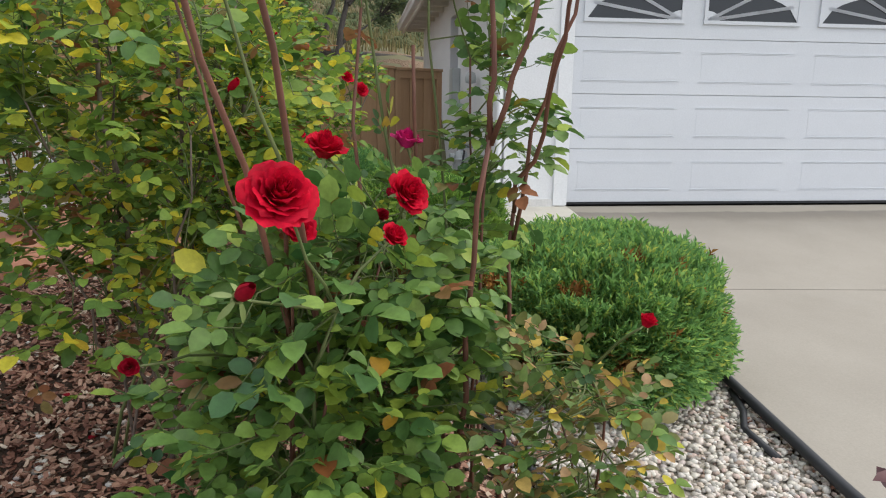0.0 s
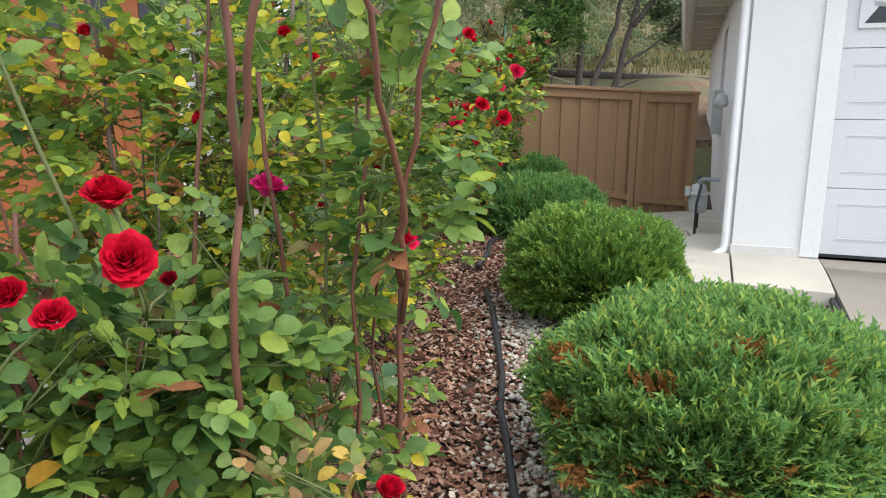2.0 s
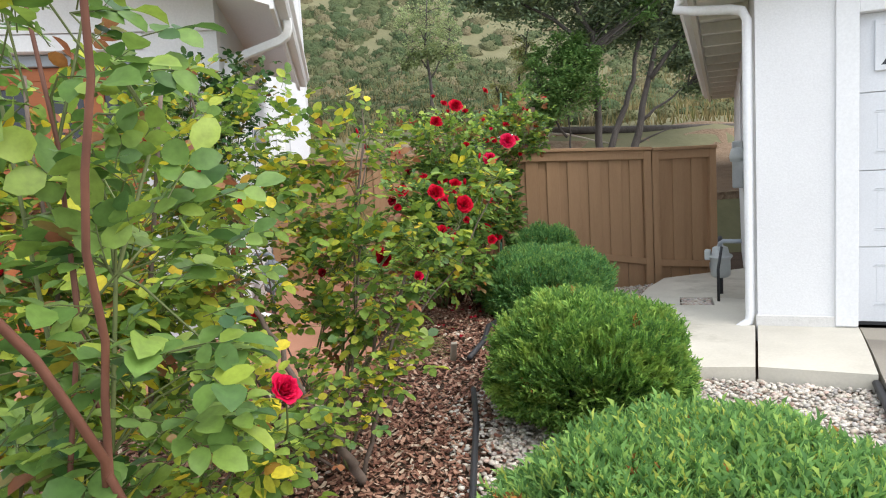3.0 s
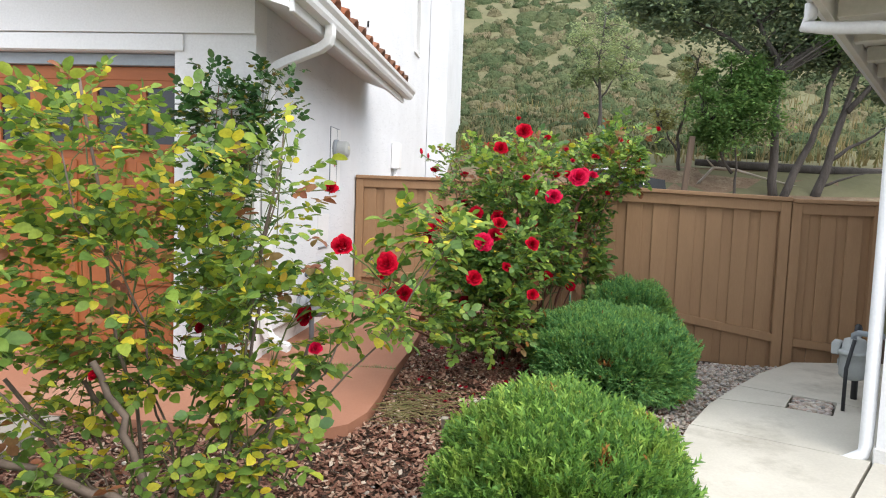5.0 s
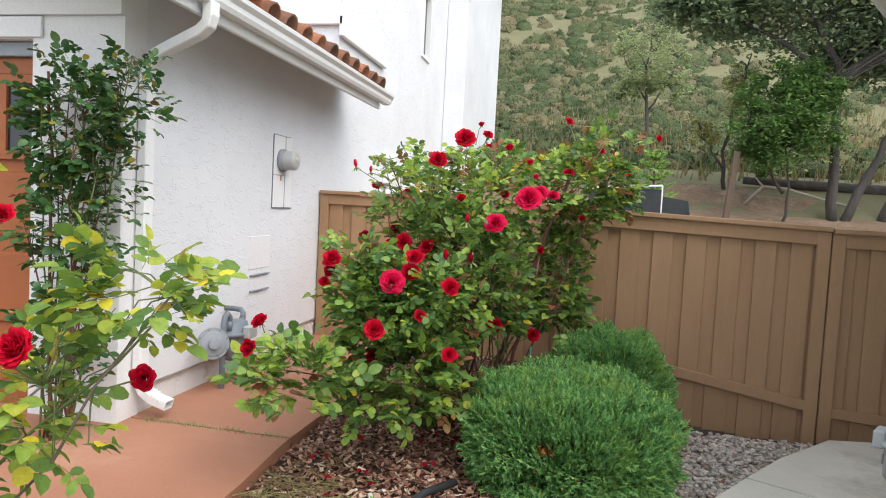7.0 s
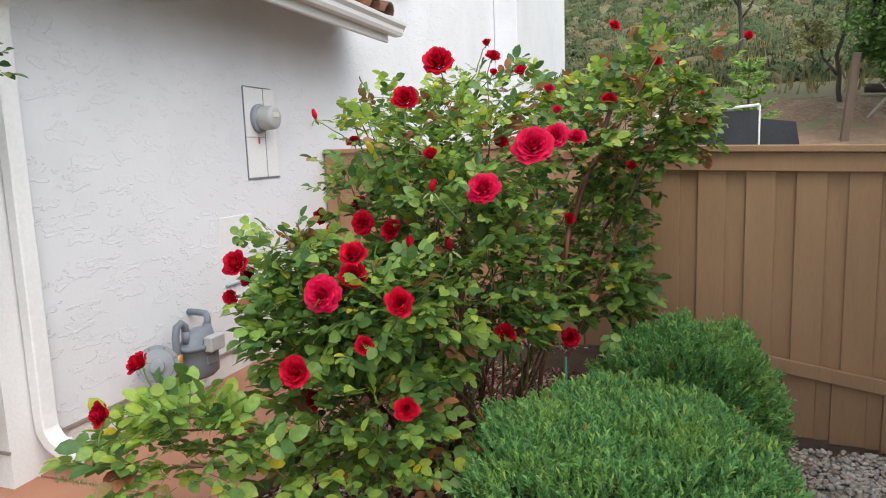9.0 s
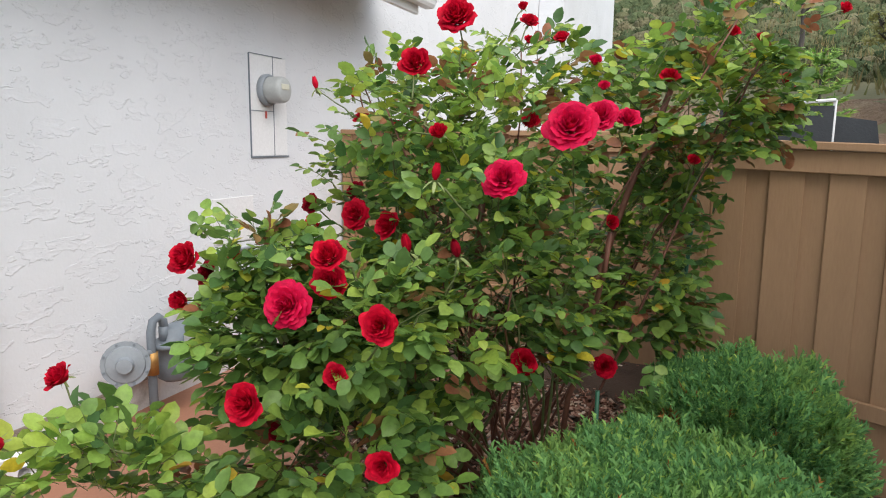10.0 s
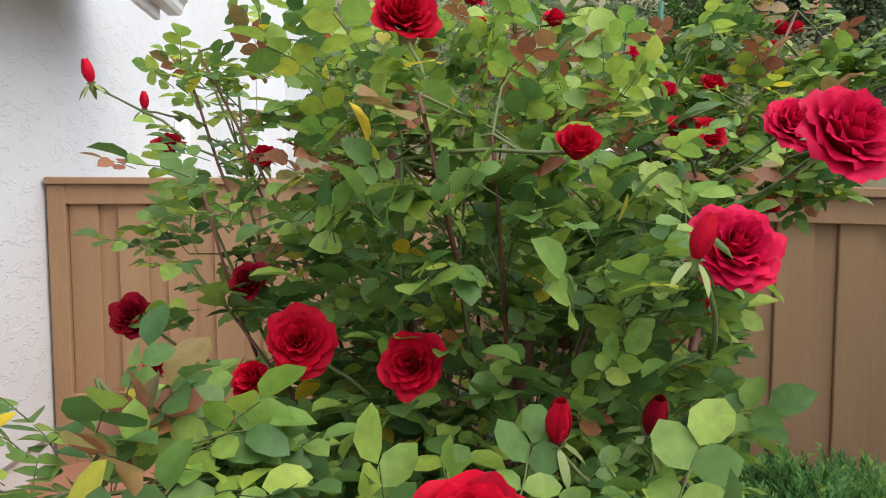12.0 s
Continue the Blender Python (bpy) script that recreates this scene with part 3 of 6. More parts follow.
# rake board of the gable and the eave fascia
rake = Shape()
for xa, xb in ((EAVE_X, RIDGE_X), (2 * RIDGE_X - EAVE_X, RIDGE_X)):
    za, zb = EAVE_Z, roof_z(RIDGE_X)
    rake.add([(xa, ROOF_Y0 - 0.03, za - 0.17), (xb, ROOF_Y0 - 0.03, zb - 0.17), (xb, ROOF_Y0 - 0.03, zb + 0.02), (xa, ROOF_Y0 - 0.03, za + 0.02), (xa, ROOF_Y0 + 0.01, za - 0.17), (xb, ROOF_Y0 + 0.01, zb - 0.17), (xb, ROOF_Y0 + 0.01, zb + 0.02), (xa, ROOF_Y0 + 0.01, za + 0.02)],
             [(0, 3, 2, 1), (4, 5, 6, 7), (0, 1, 5, 4), (3, 7, 6, 2), (0, 4, 7, 3)] if xa < xb else [(0, 1, 2, 3), (7, 6, 5, 4), (4, 5, 1, 0), (2, 6, 7, 3), (3, 7, 4, 0)])
hpart("rake_board", rake, TRIM, "white painted rake board")
hpart("fascia", Shape().box((EAVE_X - 0.005, ROOF_Y0, EAVE_Z - 0.19), (EAVE_X + 0.028, ROOF_Y1, EAVE_Z + 0.0)), TRIM, "white painted eave board", bevel=0.004)


def gutter_shape(y0, y1, x, z):
    """An ogee gutter along y, open at the top, its back at x."""
    prof = [(0.0, 0.0), (0.0, -0.1), (0.07, -0.1), (0.085, -0.075), (0.088, -0.045), (0.115, -0.02), (0.12, 0.005), (0.108, 0.005), (0.104, -0.012), (0.078, -0.04), (0.072, -0.085), (0.01, -0.088), (0.01, 0.0)]
    s = Shape()
    n = len(prof)
    vs = [(x + px, y, z + pz) for y in (y0, y1) for px, pz in prof]
    fs = [(i, (i + 1) % n, (i + 1) % n + n, i + n) for i in range(n)] + [tuple(range(n)), tuple(range(2 * n - 1, n - 1, -1))]
    s.add(vs, fs)
    for y in (y0, y1 - 0.004):
        s.add([(x, y, z), (x, y, z - 0.1), (x + 0.07, y, z - 0.1), (x + 0.12, y, z + 0.005), (x, y + 0.004, z), (x, y + 0.004, z - 0.1), (x + 0.07, y + 0.004, z - 0.1), (x + 0.12, y + 0.004, z + 0.005)], [(0, 1, 2, 3), (7, 6, 5, 4)])
    return s


hpart("gutter", gutter_shape(ROOF_Y0 - 0.02, ROOF_Y1 + 0.13, EAVE_X + 0.03, EAVE_Z - 0.03), TRIM, "white painted metal rain gutter")


def strap_sweep(path, wide, deep):
    """A rectangular pipe swept along a path that bends towards x and z; its width lies along y."""
    s = Shape()
    pts = [Vector(p) for p in path]
    vs, fs = [], []
    for i, p in enumerate(pts):
        d = (pts[min(i + 1, len(pts) - 1)] - pts[max(i - 1, 0)]).normalized()
        n = Vector((d.z, 0, -d.x)).normalized() * deep / 2
        w = Vector((0, wide / 2, 0))
        vs += [p - n - w, p + n - w, p + n + w, p - n + w]
    for i in range(len(pts) - 1):
        a = 4 * i
        fs += [(a + k, a + (k + 1) % 4, a + 4 + (k + 1) % 4, a + 4 + k) for k in range(4)]
    fs += [(3, 2, 1, 0)]
    return s.add(vs, fs)


bend = [(1.335, 5.87, 2.93), (1.335, 5.87, 2.86), (1.318, 5.88, 2.81), (1.26, 5.90, 2.775), (1.0, 5.985, 2.70), (0.9, 6.02, 2.665), (0.855, 6.035, 2.62), (0.84, 6.04, 2.55), (0.84, 6.04, 0.80), (0.845, 6.04, 0.73), (0.875, 6.045, 0.67), (0.935, 6.055, 0.625), (1.02, 6.07, 0.595)]
down = hpart("downspout", strap_sweep(bend, 0.085, 0.06), TRIM, "white painted rectangular metal downspout", bevel=0.006)
for k in range(4):
    z = 0.645 - 0.012 * k
    hpart("rib", Shape().box((0.915 + 0.022 * k, 6.01, z + 0.012), (0.921 + 0.022 * k, 6.10, z + 0.03)), TRIM, parent=down)


# barrel tiles, each its own piece
tile_shape = Shape()
ring = 7
prof = []
for j in range(ring):
    a = math.pi * j / (ring - 1)
    prof.append((math.cos(a), math.sin(a)))
for u, k in ((0.0, 1.0), (0.43, 0.84)):
    for r in (0.105 * k, 0.088 * k):
        tile_shape.v.extend((-u, r * c, r * sn * 0.92) for c, sn in prof)
for i in range(ring - 1):
    tile_shape.f += [(i, i + 1, i + 1 + 2 * ring, i + 2 * ring), (i + ring, i + 3 * ring, i + 1 + 3 * ring, i + 1 + ring), (i, i + ring, i + 1 + ring, i + 1)]
tile_shape.m = [0] * len(tile_shape.f)
tile_mesh = tile_shape.mesh("roof_tile", TILE, True)
slope_turn = math.atan(SLOPE)
rnd = random.Random(3)
count_tiles = int((ROOF_Y1 - ROOF_Y0) / 0.285)
for row in range(7):
    for i in range(count_tiles + 1):
        if row > 2 and i > 6:
            continue
        x = EAVE_X + 0.04 - row * 0.36 * math.cos(slope_turn)
        z = roof_z(x) + 0.05 + 0.012 * rnd.random()
        t = Matrix.Translation((x, ROOF_Y0 + 0.03 + i * 0.285, z)) @ Euler((rnd.uniform(-0.05, 0.05), slope_turn, rnd.uniform(-0.04, 0.04))).to_matrix().to_4x4()
        ob = part("roof_tile", tile_mesh, TILE, roof_part, m=HM @ t)
under = Shape()
for i in range(count_tiles):
    y = ROOF_Y0 + 0.17 + i * 0.285
    for row in range(7):
        x = EAVE_X + 0.03 - row * 0.36
        under.add([(x, y - 0.06, roof_z(x) + 0.03), (x, y, roof_z(x) + 0.008), (x, y + 0.06, roof_z(x) + 0.03), (x - 0.4, y - 0.06, roof_z(x - 0.4) + 0.03), (x - 0.4, y, roof_z(x - 0.4) + 0.008), (x - 0.4, y + 0.06, roof_z(x - 0.4) + 0.03)], [(0, 1, 4, 3), (1, 2, 5, 4)])
tagged(hpart("pan_tiles", under, TILE, parent=roof_part), kind="stuff")
# rake tiles along the gable edge, bright terracotta
for k in range(5):
    x = EAVE_X - 0.05 - k * 0.36
    t = Matrix.Translation((x, ROOF_Y0 - 0.03, roof_z(x) + 0.025)) @ Euler((0, slope_turn, 0)).to_matrix().to_4x4()
    part("rake_tile", tile_mesh, TILE, roof_part, m=HM @ t)

# the two-storey part behind
UP = 8.6
east = wall_with_holes(13.2, UP - 0.3, 0.2, [(3.62, 4.16, 3.92, 5.0), (0.55, 1.25, 4.2, 5.2)])
east.transform(Matrix.Translation((WALL_X, BACK_Y, 0.3)) @ Matrix.Rotation(radians(90), 4, "Z"))
hpart("rear_wall_side", east, STUCCO)
south = wall_with_holes(7.1, 5.4, 0.2, [(5.75, 6.75, 0.95, 2.2)])
south.transform(Matrix.Translation((-6.5, BACK_Y + 0.002, UP - 5.4)))
hpart("rear_wall_front", south, STUCCO)
hpart("rear_roof", Shape().add([(-7, BACK_Y - 0.4, UP), (WALL_X + 0.5, BACK_Y - 0.4, UP), (WALL_X + 0.5, 22.9, UP), (-7, 22.9, UP), (-3, 12, UP + 1.6), (-3, 20, UP + 1.6)], [(0, 1, 4), (1, 2, 5, 4), (2, 3, 5), (3, 0, 4, 5), (3, 2, 1, 0)]), TILE)
hpart("rear_bay", Shape().box((WALL_X + 0.006, 14.85, 0.3), (1.18, 17.19, UP - 0.02)), STUCCO, bevel=0.01)
hpart("rear_wall_end", Shape().box((-6.5, 22.3, 0.3), (WALL_X, 22.5, UP)), STUCCO)
hpart("far_wall", Shape().box((-6.7, FRONT_Y + 0.2, 0.3), (-6.5, 22.3, UP)), STUCCO)
wn1 = hpart("window", Shape().box((WALL_X - 0.07, BACK_Y + 3.64, 4.24), (WALL_X - 0.05, BACK_Y + 4.14, 5.28)), GLASS, "narrow dark upper window")
fr = Shape()
y0, y1, z0, z1 = BACK_Y + 3.62, BACK_Y + 4.16, 4.22, 5.30
for a, b in (((y0, z0), (y0 + 0.05, z1)), ((y1 - 0.05, z0), (y1, z1)), ((y0 + 0.05, z0), (y1 - 0.05, z0 + 0.05)), ((y0 + 0.05, z1 - 0.05), (y1 - 0.05, z1))):
    fr.box((WALL_X - 0.05, a[0], a[1]), (WALL_X + 0.03, b[0], b[1]))
hpart("window_frame", fr, TRIM, parent=wn1)
wn2 = hpart("window", Shape().box((WALL_X - 0.07, BACK_Y + 0.57, 4.52), (WALL_X - 0.05, BACK_Y + 1.23, 5.48)), GLASS)
fr = Shape()
y0, y1, z0, z1 = BACK_Y + 0.55, BACK_Y + 1.25, 4.5, 5.5
for a, b in (((y0, z0), (y0 + 0.06, z1)), ((y1 - 0.06, z0), (y1, z1)), ((y0 + 0.06, z0), (y1 - 0.06, z0 + 0.06)), ((y0 + 0.06, z1 - 0.06), (y1 - 0.06, z1))):
    fr.box((WALL_X - 0.05, a[0], a[1]), (WALL_X + 0.04, b[0], b[1]))
hpart("window_frame", fr, TRIM, parent=wn2)
wn3 = hpart("window", Shape().box((-0.73, BACK_Y + 0.05, 4.17), (0.23, BACK_Y + 0.07, 5.38)), surface("bright window glass", (0.3, 0.42, 0.46), (0.4, 0.52, 0.55), 2, 10, 0.1, 0.0, 0.001), "upper window with pale blue panes")
fr = Shape()
for a, b in (((-0.75, 4.15), (-0.69, 5.4)), ((0.19, 4.15), (0.25, 5.4)), ((-0.69, 4.15), (0.19, 4.21)), ((-0.69, 5.34), (0.19, 5.4)), ((-0.28, 4.21), (-0.22, 5.34))):
    fr.box((a[0], BACK_Y - 0.03, a[1]), (b[0], BACK_Y + 0.05, b[1]))
hpart("window_frame", fr, TRIM, parent=wn3)
hpart("sill_band", Shape().box((-1.2, BACK_Y - 0.05, 3.72), (WALL_X + 0.05, BACK_Y + 0.001, 3.82)), STUCCO_SMOOTH, bevel=0.01)
hpart("stucco_band", Shape().box((WALL_X + 0.004, BACK_Y - 0.05, 3.60), (WALL_X + 0.06, BACK_Y + 1.6, 3.82)), STUCCO_SMOOTH, bevel=0.012)


# ---------------------------------------------------------------- the house with the white garage door
RM = Matrix.Translation((CORNER.x, CORNER.y, 0.3)) @ Matrix.Rotation(TURNED, 4, "Z")
white_house = thing("house", RM, "white house with white panelled double garage door and gutter", "house")


def wpart(name, shape, mats, label="", soft=False, bevel=0.0, parent=None):
    """A part of the white house: x along its front, y into it, z from 0.3 m."""
    if isinstance(shape, Shape):
        shape = shape.mesh(name, mats, soft, bevel)
    else:
        shape.materials.append(mats)
    return part(name, shape, mats, parent or white_house, label)


Z0 = FLOOR_R - 0.3
D0, D1, DH = 0.655, 5.535, 2.19
wf = wall_with_holes(6.4, 2.88, 0.18, [(D0 - 0.01, D1 + 0.01, 0.0, Z0 + DH)])
wpart("front_wall", wf, STUCCO_SMOOTH, "white painted stucco wall")
ws = wall_with_holes(9.0, 2.88, 0.18, [(3.3, 4.2, 1.5, 2.4)])
ws.transform(Matrix.Rotation(radians(90), 4, "Z") @ Matrix.Translation((0.18, 0, 0)) @ Matrix.Scale(-1, 4, (0, 1, 0)))
ws.flip_normals()
wpart("side_wall", ws, STUCCO_SMOOTH)
wpart("back_wall", Shape().box((0.18, 9.0, 0), (6.4, 9.18, 2.95)), STUCCO_SMOOTH)
wpart("far_side_wall", Shape().box((6.22, 0.18, 0), (6.4, 9.0, 2.95)), STUCCO_SMOOTH)
wpart("plinth", Shape().box((-0.012, -0.012, -0.05), (0.52, 0.05, Z0 + 0.07)), surface("chipped white plinth", (0.55, 0.54, 0.52), (0.72, 0.71, 0.69), 5, 60, 0.9, 0.6, 0.008), "chipped white plinth", bevel=0.006)
wpart("door_trim", Shape().box((D0 - 0.145, -0.022, Z0 + 0.0), (D0 - 0.002, -0.001, Z0 + DH + 0.14)), TRIM, "white painted trim board", bevel=0.004)
wpart("door_trim", Shape().box((D1 + 0.002, -0.022, Z0 + 0.0), (D1 + 0.145, -0.001, Z0 + DH + 0.14)), TRIM, bevel=0.004)
wpart("door_trim", Shape().box((D0 - 0.002, -0.022, Z0 + DH), (D1 + 0.002, -0.001, Z0 + DH + 0.14)), TRIM, bevel=0.004)
gdoor = wpart("garage_door", Shape().box((D0 - 0.03, 0.075, Z0 + 0.02), (D1 + 0.03, 0.11, Z0 + DH + 0.05)), GARAGE_PAINT, "white panelled steel double garage door with fan windows")
wpart("bottom_seal", Shape().box((D0, 0.06, Z0 + 0.0), (D1, 0.1, Z0 + 0.022)), RUBBER, "black rubber seal", parent=gdoor)
SEC = (DH - 0.02) / 4
WPAN = (D1 - D0) / 4
for k in range(4):
    za = Z0 + 0.022 + k * SEC
    section = wpart("door_section", Shape().box((D0 + 0.001, 0.055, za + 0.003), (D1 - 0.001, 0.074, za + SEC - 0.003)), GARAGE_PAINT, parent=gdoor, bevel=0.003)
    for i in range(4):
        xa = D0 + i * WPAN + 0.1
        xb = D0 + (i + 1) * WPAN - 0.1
        if k < 3:
            lo, hi = za + 0.12, za + SEC - 0.12
            s = Shape()
            for z in (lo, hi - 0.02):
                s.box((xa, 0.051, z), (xb, 0.0555, z + 0.007)).box((xa + 0.012, 0.049, z + 0.013), (xb - 0.012, 0.0555, z + 0.02))
            s.box((xa + 0.02, 0.0535, lo + 0.03), (xb - 0.02, 0.0555, hi - 0.03))
            wpart("panel", s, GARAGE_PAINT, parent=gdoor, bevel=0.002)
        else:
            lo, hi = za + 0.145, za + SEC - 0.06
            pane = wpart("window", Shape().box((xa + 0.03, 0.048, lo + 0.03), (xb - 0.03, 0.053, hi - 0.03)), GLASS, "dark fan-shaped garage window", parent=gdoor)
            s = Shape()
            for a, b in (((xa, lo), (xb, lo + 0.035)), ((xa, hi - 0.035), (xb, hi)), ((xa, lo + 0.035), (xa + 0.035, hi - 0.035)), ((xb - 0.035, lo + 0.035), (xb, hi - 0.035))):
                s.box((a[0], 0.034, a[1]), (b[0], 0.0555, b[1]))
            # fan mask: the part above the arch, the hub and two spokes
            left_low = i % 2 == 0
            hx = xb - 0.035 if left_low else xa + 0.035
            fx = xa + 0.035 if left_low else xb - 0.035
            wide, tall = abs(hx - fx), hi - lo - 0.07
            steps = 10
            vs, fs = [], []
            for q in range(steps + 1):
                e = q / steps
                px = fx + (hx - fx) * e
                arch = min(tall, tall * 1.12 * math.sin(math.acos(1 - e)) if e < 1 else tall)
                vs += [(px, 0.04, lo + 0.035 + max(arch, 0.0)), (px, 0.04, hi - 0.033)]
            for q in range(steps):
                a = 2 * q
                fs.append((a, a + 2, a + 3, a + 1) if left_low else (a + 1, a + 3, a + 2, a))
            s.add(vs, fs)
            hub = []
            for q in range(7):
                an = math.pi / 2 * q / 6
                hub.append((hx - (1 if left_low else -1) * 0.13 * math.sin(an), 0.0395, lo + 0.035 + 0.09 * math.cos(an)))
            s.add([(hx, 0.0395, lo + 0.035)] + hub, [(0, q + 1, q + 2) if not left_low else (0, q + 2, q + 1) for q in range(6)])
            for an in (0.16, 0.46):
                d = Vector((-(1 if left_low else -1) * math.cos(an), 0, math.sin(an)))
                o = Vector((-d.z, 0, d.x)) * 0.016
                st = Vector((hx, 0.039, lo + 0.035))
                run = min(wide * 0.98 / abs(d.x), tall / d.z)
                p, q2 = st, st + d * run * 0.96
                s.add([p - o, q2 - o, q2 + o, p + o], [(0, 1, 2, 3), (3, 2, 1, 0)])
            wpart("window_frame", s, GARAGE_PAINT, parent=pane)

# eave along the side wall, its gutter and downspout
EZ = 2.76
wroof = Shape()
wroof.add([(-0.42, -0.28, EZ), (7.02, -0.28, EZ), (7.02, 9.6, EZ), (-0.42, 9.6, EZ), (3.2, -0.28, EZ + 1.25), (3.2, 9.6, EZ + 1.25),
           (-0.42, -0.28, EZ - 0.04), (7.02, -0.28, EZ - 0.04), (7.02, 9.6, EZ - 0.04), (-0.42, 9.6, EZ - 0.04)],
          [(0, 4, 5, 3), (4, 1, 2, 5), (6, 9, 8, 7), (0, 6, 7, 1), (0, 3, 9, 6), (3, 2, 8, 9), (1, 7, 8, 2), (0, 1, 4), (2, 3, 5)])
wpart("roof", wroof, CREAM, "low roof with cream painted eave boards")
for k in range(14):
    wpart("rafter_tail", Shape().box((-0.4, -0.4 + k * 0.72, EZ - 0.15), (-0.005, -0.31 + k * 0.72, EZ - 0.042)), CREAM, bevel=0.004)
wpart("fascia", Shape().box((-0.465, -0.28, EZ - 0.15), (-0.422, 9.6, EZ + 0.03)), CREAM, "cream painted eave board", bevel=0.004)
g = gutter_shape(-0.28, 9.6, 0.0, 0.0)
gm = g.mesh("gutter", TRIM)
gm.transform(Matrix.Translation((-0.467, 0, EZ + 0.02)) @ Matrix.Scale(-1, 4, (1, 0, 0)))
gm.flip_normals()
part("gutter", gm, TRIM, white_house, "white painted metal rain gutter")
wpart("downspout", Shape().tube([(-0.52, 0.2, EZ - 0.08), (-0.52, 0.2, EZ - 0.16), (-0.55, 0.19, EZ - 0.21), (-0.42, 0.17, EZ - 0.24), (-0.16, 0.1, EZ - 0.28), (-0.08, 0.06, EZ - 0.31), (-0.05, 0.04, EZ - 0.38), (-0.05, 0.04, 0.2), (-0.06, 0.03, 0.14), (-0.14, 0.0, 0.085), (-0.24, -0.03, 0.075)], 0.036, 8), TRIM, "white painted metal downspout", soft=True)
wpart("electric_box", Shape().box((-0.12, 3.2, 1.05), (-0.001, 3.5, 1.6)), PALE_METAL, "pale grey electric box", bevel=0.01)
wpart("lamp", Shape().lathe([(0.0, 0.0), (0.06, 0.01), (0.07, 0.06), (0.05, 0.13), (0.0, 0.15)], 12, Matrix.Translation((-0.1, 1.6, 1.35))), PALE_METAL, "small grey wall lamp", soft=True)


# ---------------------------------------------------------------- fence of vertical boards
def sloped_bar(run, y0, y1, za, zb, tall):
    s = Shape()
    return s.add([(0, y0, za), (run, y0, zb), (run, y1, zb), (0, y1, za), (0, y0, za + tall), (run, y0, zb + tall), (run, y1, zb + tall), (0, y1, za + tall)], [(3, 2, 1, 0), (4, 5, 6, 7), (0, 1, 5, 4), (1, 2, 6, 5), (2, 3, 7, 6), (3, 0, 4, 7)])


def fence_run(a, b, top, rail, foot, label="brown painted board fence with cap rail", pitch=0.238, first=0.09):
    """Proud boards with recessed boards between them; top, rail, foot: heights of cap, lower rail and ground at both ends."""
    (xa, ya), (xb, yb) = a, b
    run = math.hypot(xb - xa, yb - ya)
    f = thing("fence", Matrix.Translation((xa, ya, 0)) @ Matrix.Rotation(math.atan2(yb - ya, xb - xa), 4, "Z"), label, "fence", "garden fence")
    rnd = random.Random(int(xa * 100 + yb * 10))

    def level(ends, x):
        return ends[0] + (ends[1] - ends[0]) * min(1.0, max(0.0, x / run))

    def upright(name, x0, x1, depth, low, high):
        x1 = min(x1, run - 0.01)
        if x1 - x0 > 0.03:
            m = (x0 + x1) / 2
            part(name, Shape().box((x0, depth, level(low, m)), (x1, depth + 0.017, level(high, m))), FENCE, f, bevel=0.003)

    over = [z - 0.05 for z in top]
    x = first
    upright("board", 0.01, x + 0.02, 0.02, [z + 0.02 for z in rail], over)
    while x < run - 0.03:
        w = 0.142 + rnd.uniform(-0.004, 0.004)
        upright("board", x, x + w, rnd.uniform(-0.001, 0.002), [z + 0.02 for z in rail], over)
        upright("board", x + w - 0.02, x + pitch + 0.02, 0.02, [z + 0.02 for z in rail], over)
        upright("kick_board", x - 0.035, x + 0.13, 0.006, foot, [z + 0.03 for z in rail])
        upright("kick_board", x + 0.13, x + pitch - 0.035, 0.022, foot, [z + 0.03 for z in rail])
        x += pitch
    part("cap", sloped_bar(run, -0.055, 0.085, top[0] - 0.036, top[1] - 0.036, 0.036), FENCE, f, bevel=0.004)
    part("top_rail", sloped_bar(run, -0.026, -0.002, top[0] - 0.135, top[1] - 0.135, 0.098), FENCE, f, bevel=0.003)
    part("lower_rail", sloped_bar(run, -0.03, -0.002, rail[0], rail[1], 0.075), FENCE, f, bevel=0.003)
    for xx, tz, gz in ((0.0, top[0], foot[0]), (run - 0.09, top[1], foot[1])):
        part("post", Shape().box((xx, -0.034, gz), (xx + 0.088, 0.06, tz - 0.037)), FENCE, f, bevel=0.004)
    return f


FX, FY = 3.37, 7.74
fence_run((FX, FY), (5.135, 7.655), (1.935, 1.88), (0.835, 0.54), (0.42, 0.26))
fence_run((5.14, 7.652), (5.95, 7.70), (1.868, 1.868), (0.53, 0.45), (0.26, 0.26), first=0.03)
fence_run((FX - 0.01, 8.93), (FX - 0.01, FY + 0.09), (1.98, 1.935), (0.83, 0.83), (0.42, 0.42))
fence_run((0.815, 8.94), (FX - 0.06, 8.95), (1.985, 1.98), (0.80, 0.83), (0.42, 0.42), label="brown painted board gate with cap rail")

# ---------------------------------------------------------------- plants: pieces
def leaflet(s, m, length, width, fold=0.18, droop=0.15, slot=0):
    """A pointed oval leaf, folded along its midrib, growing along +y."""
    rows = [(0.0, 0.0), (0.2, 0.76), (0.5, 1.0), (0.8, 0.72), (1.0, 0.0)]
    vs = []
    for t, w in rows:
        y, z = t * length, -droop * length * t * t
        if w:
            vs += [(-w * width / 2, y, z + fold * w * width / 2), (0, y, z), (w * width / 2, y, z + fold * w * width / 2)]
        else:
            vs.append((0, y, z))
    fs = [(0, 2, 1), (0, 3, 2), (1, 2, 5, 4), (2, 3, 6, 5), (4, 5, 8, 7), (5, 6, 9, 8), (7, 8, 10), (8, 9, 10)]
    return s.add([m @ Vector(p) for p in vs], fs, slot)


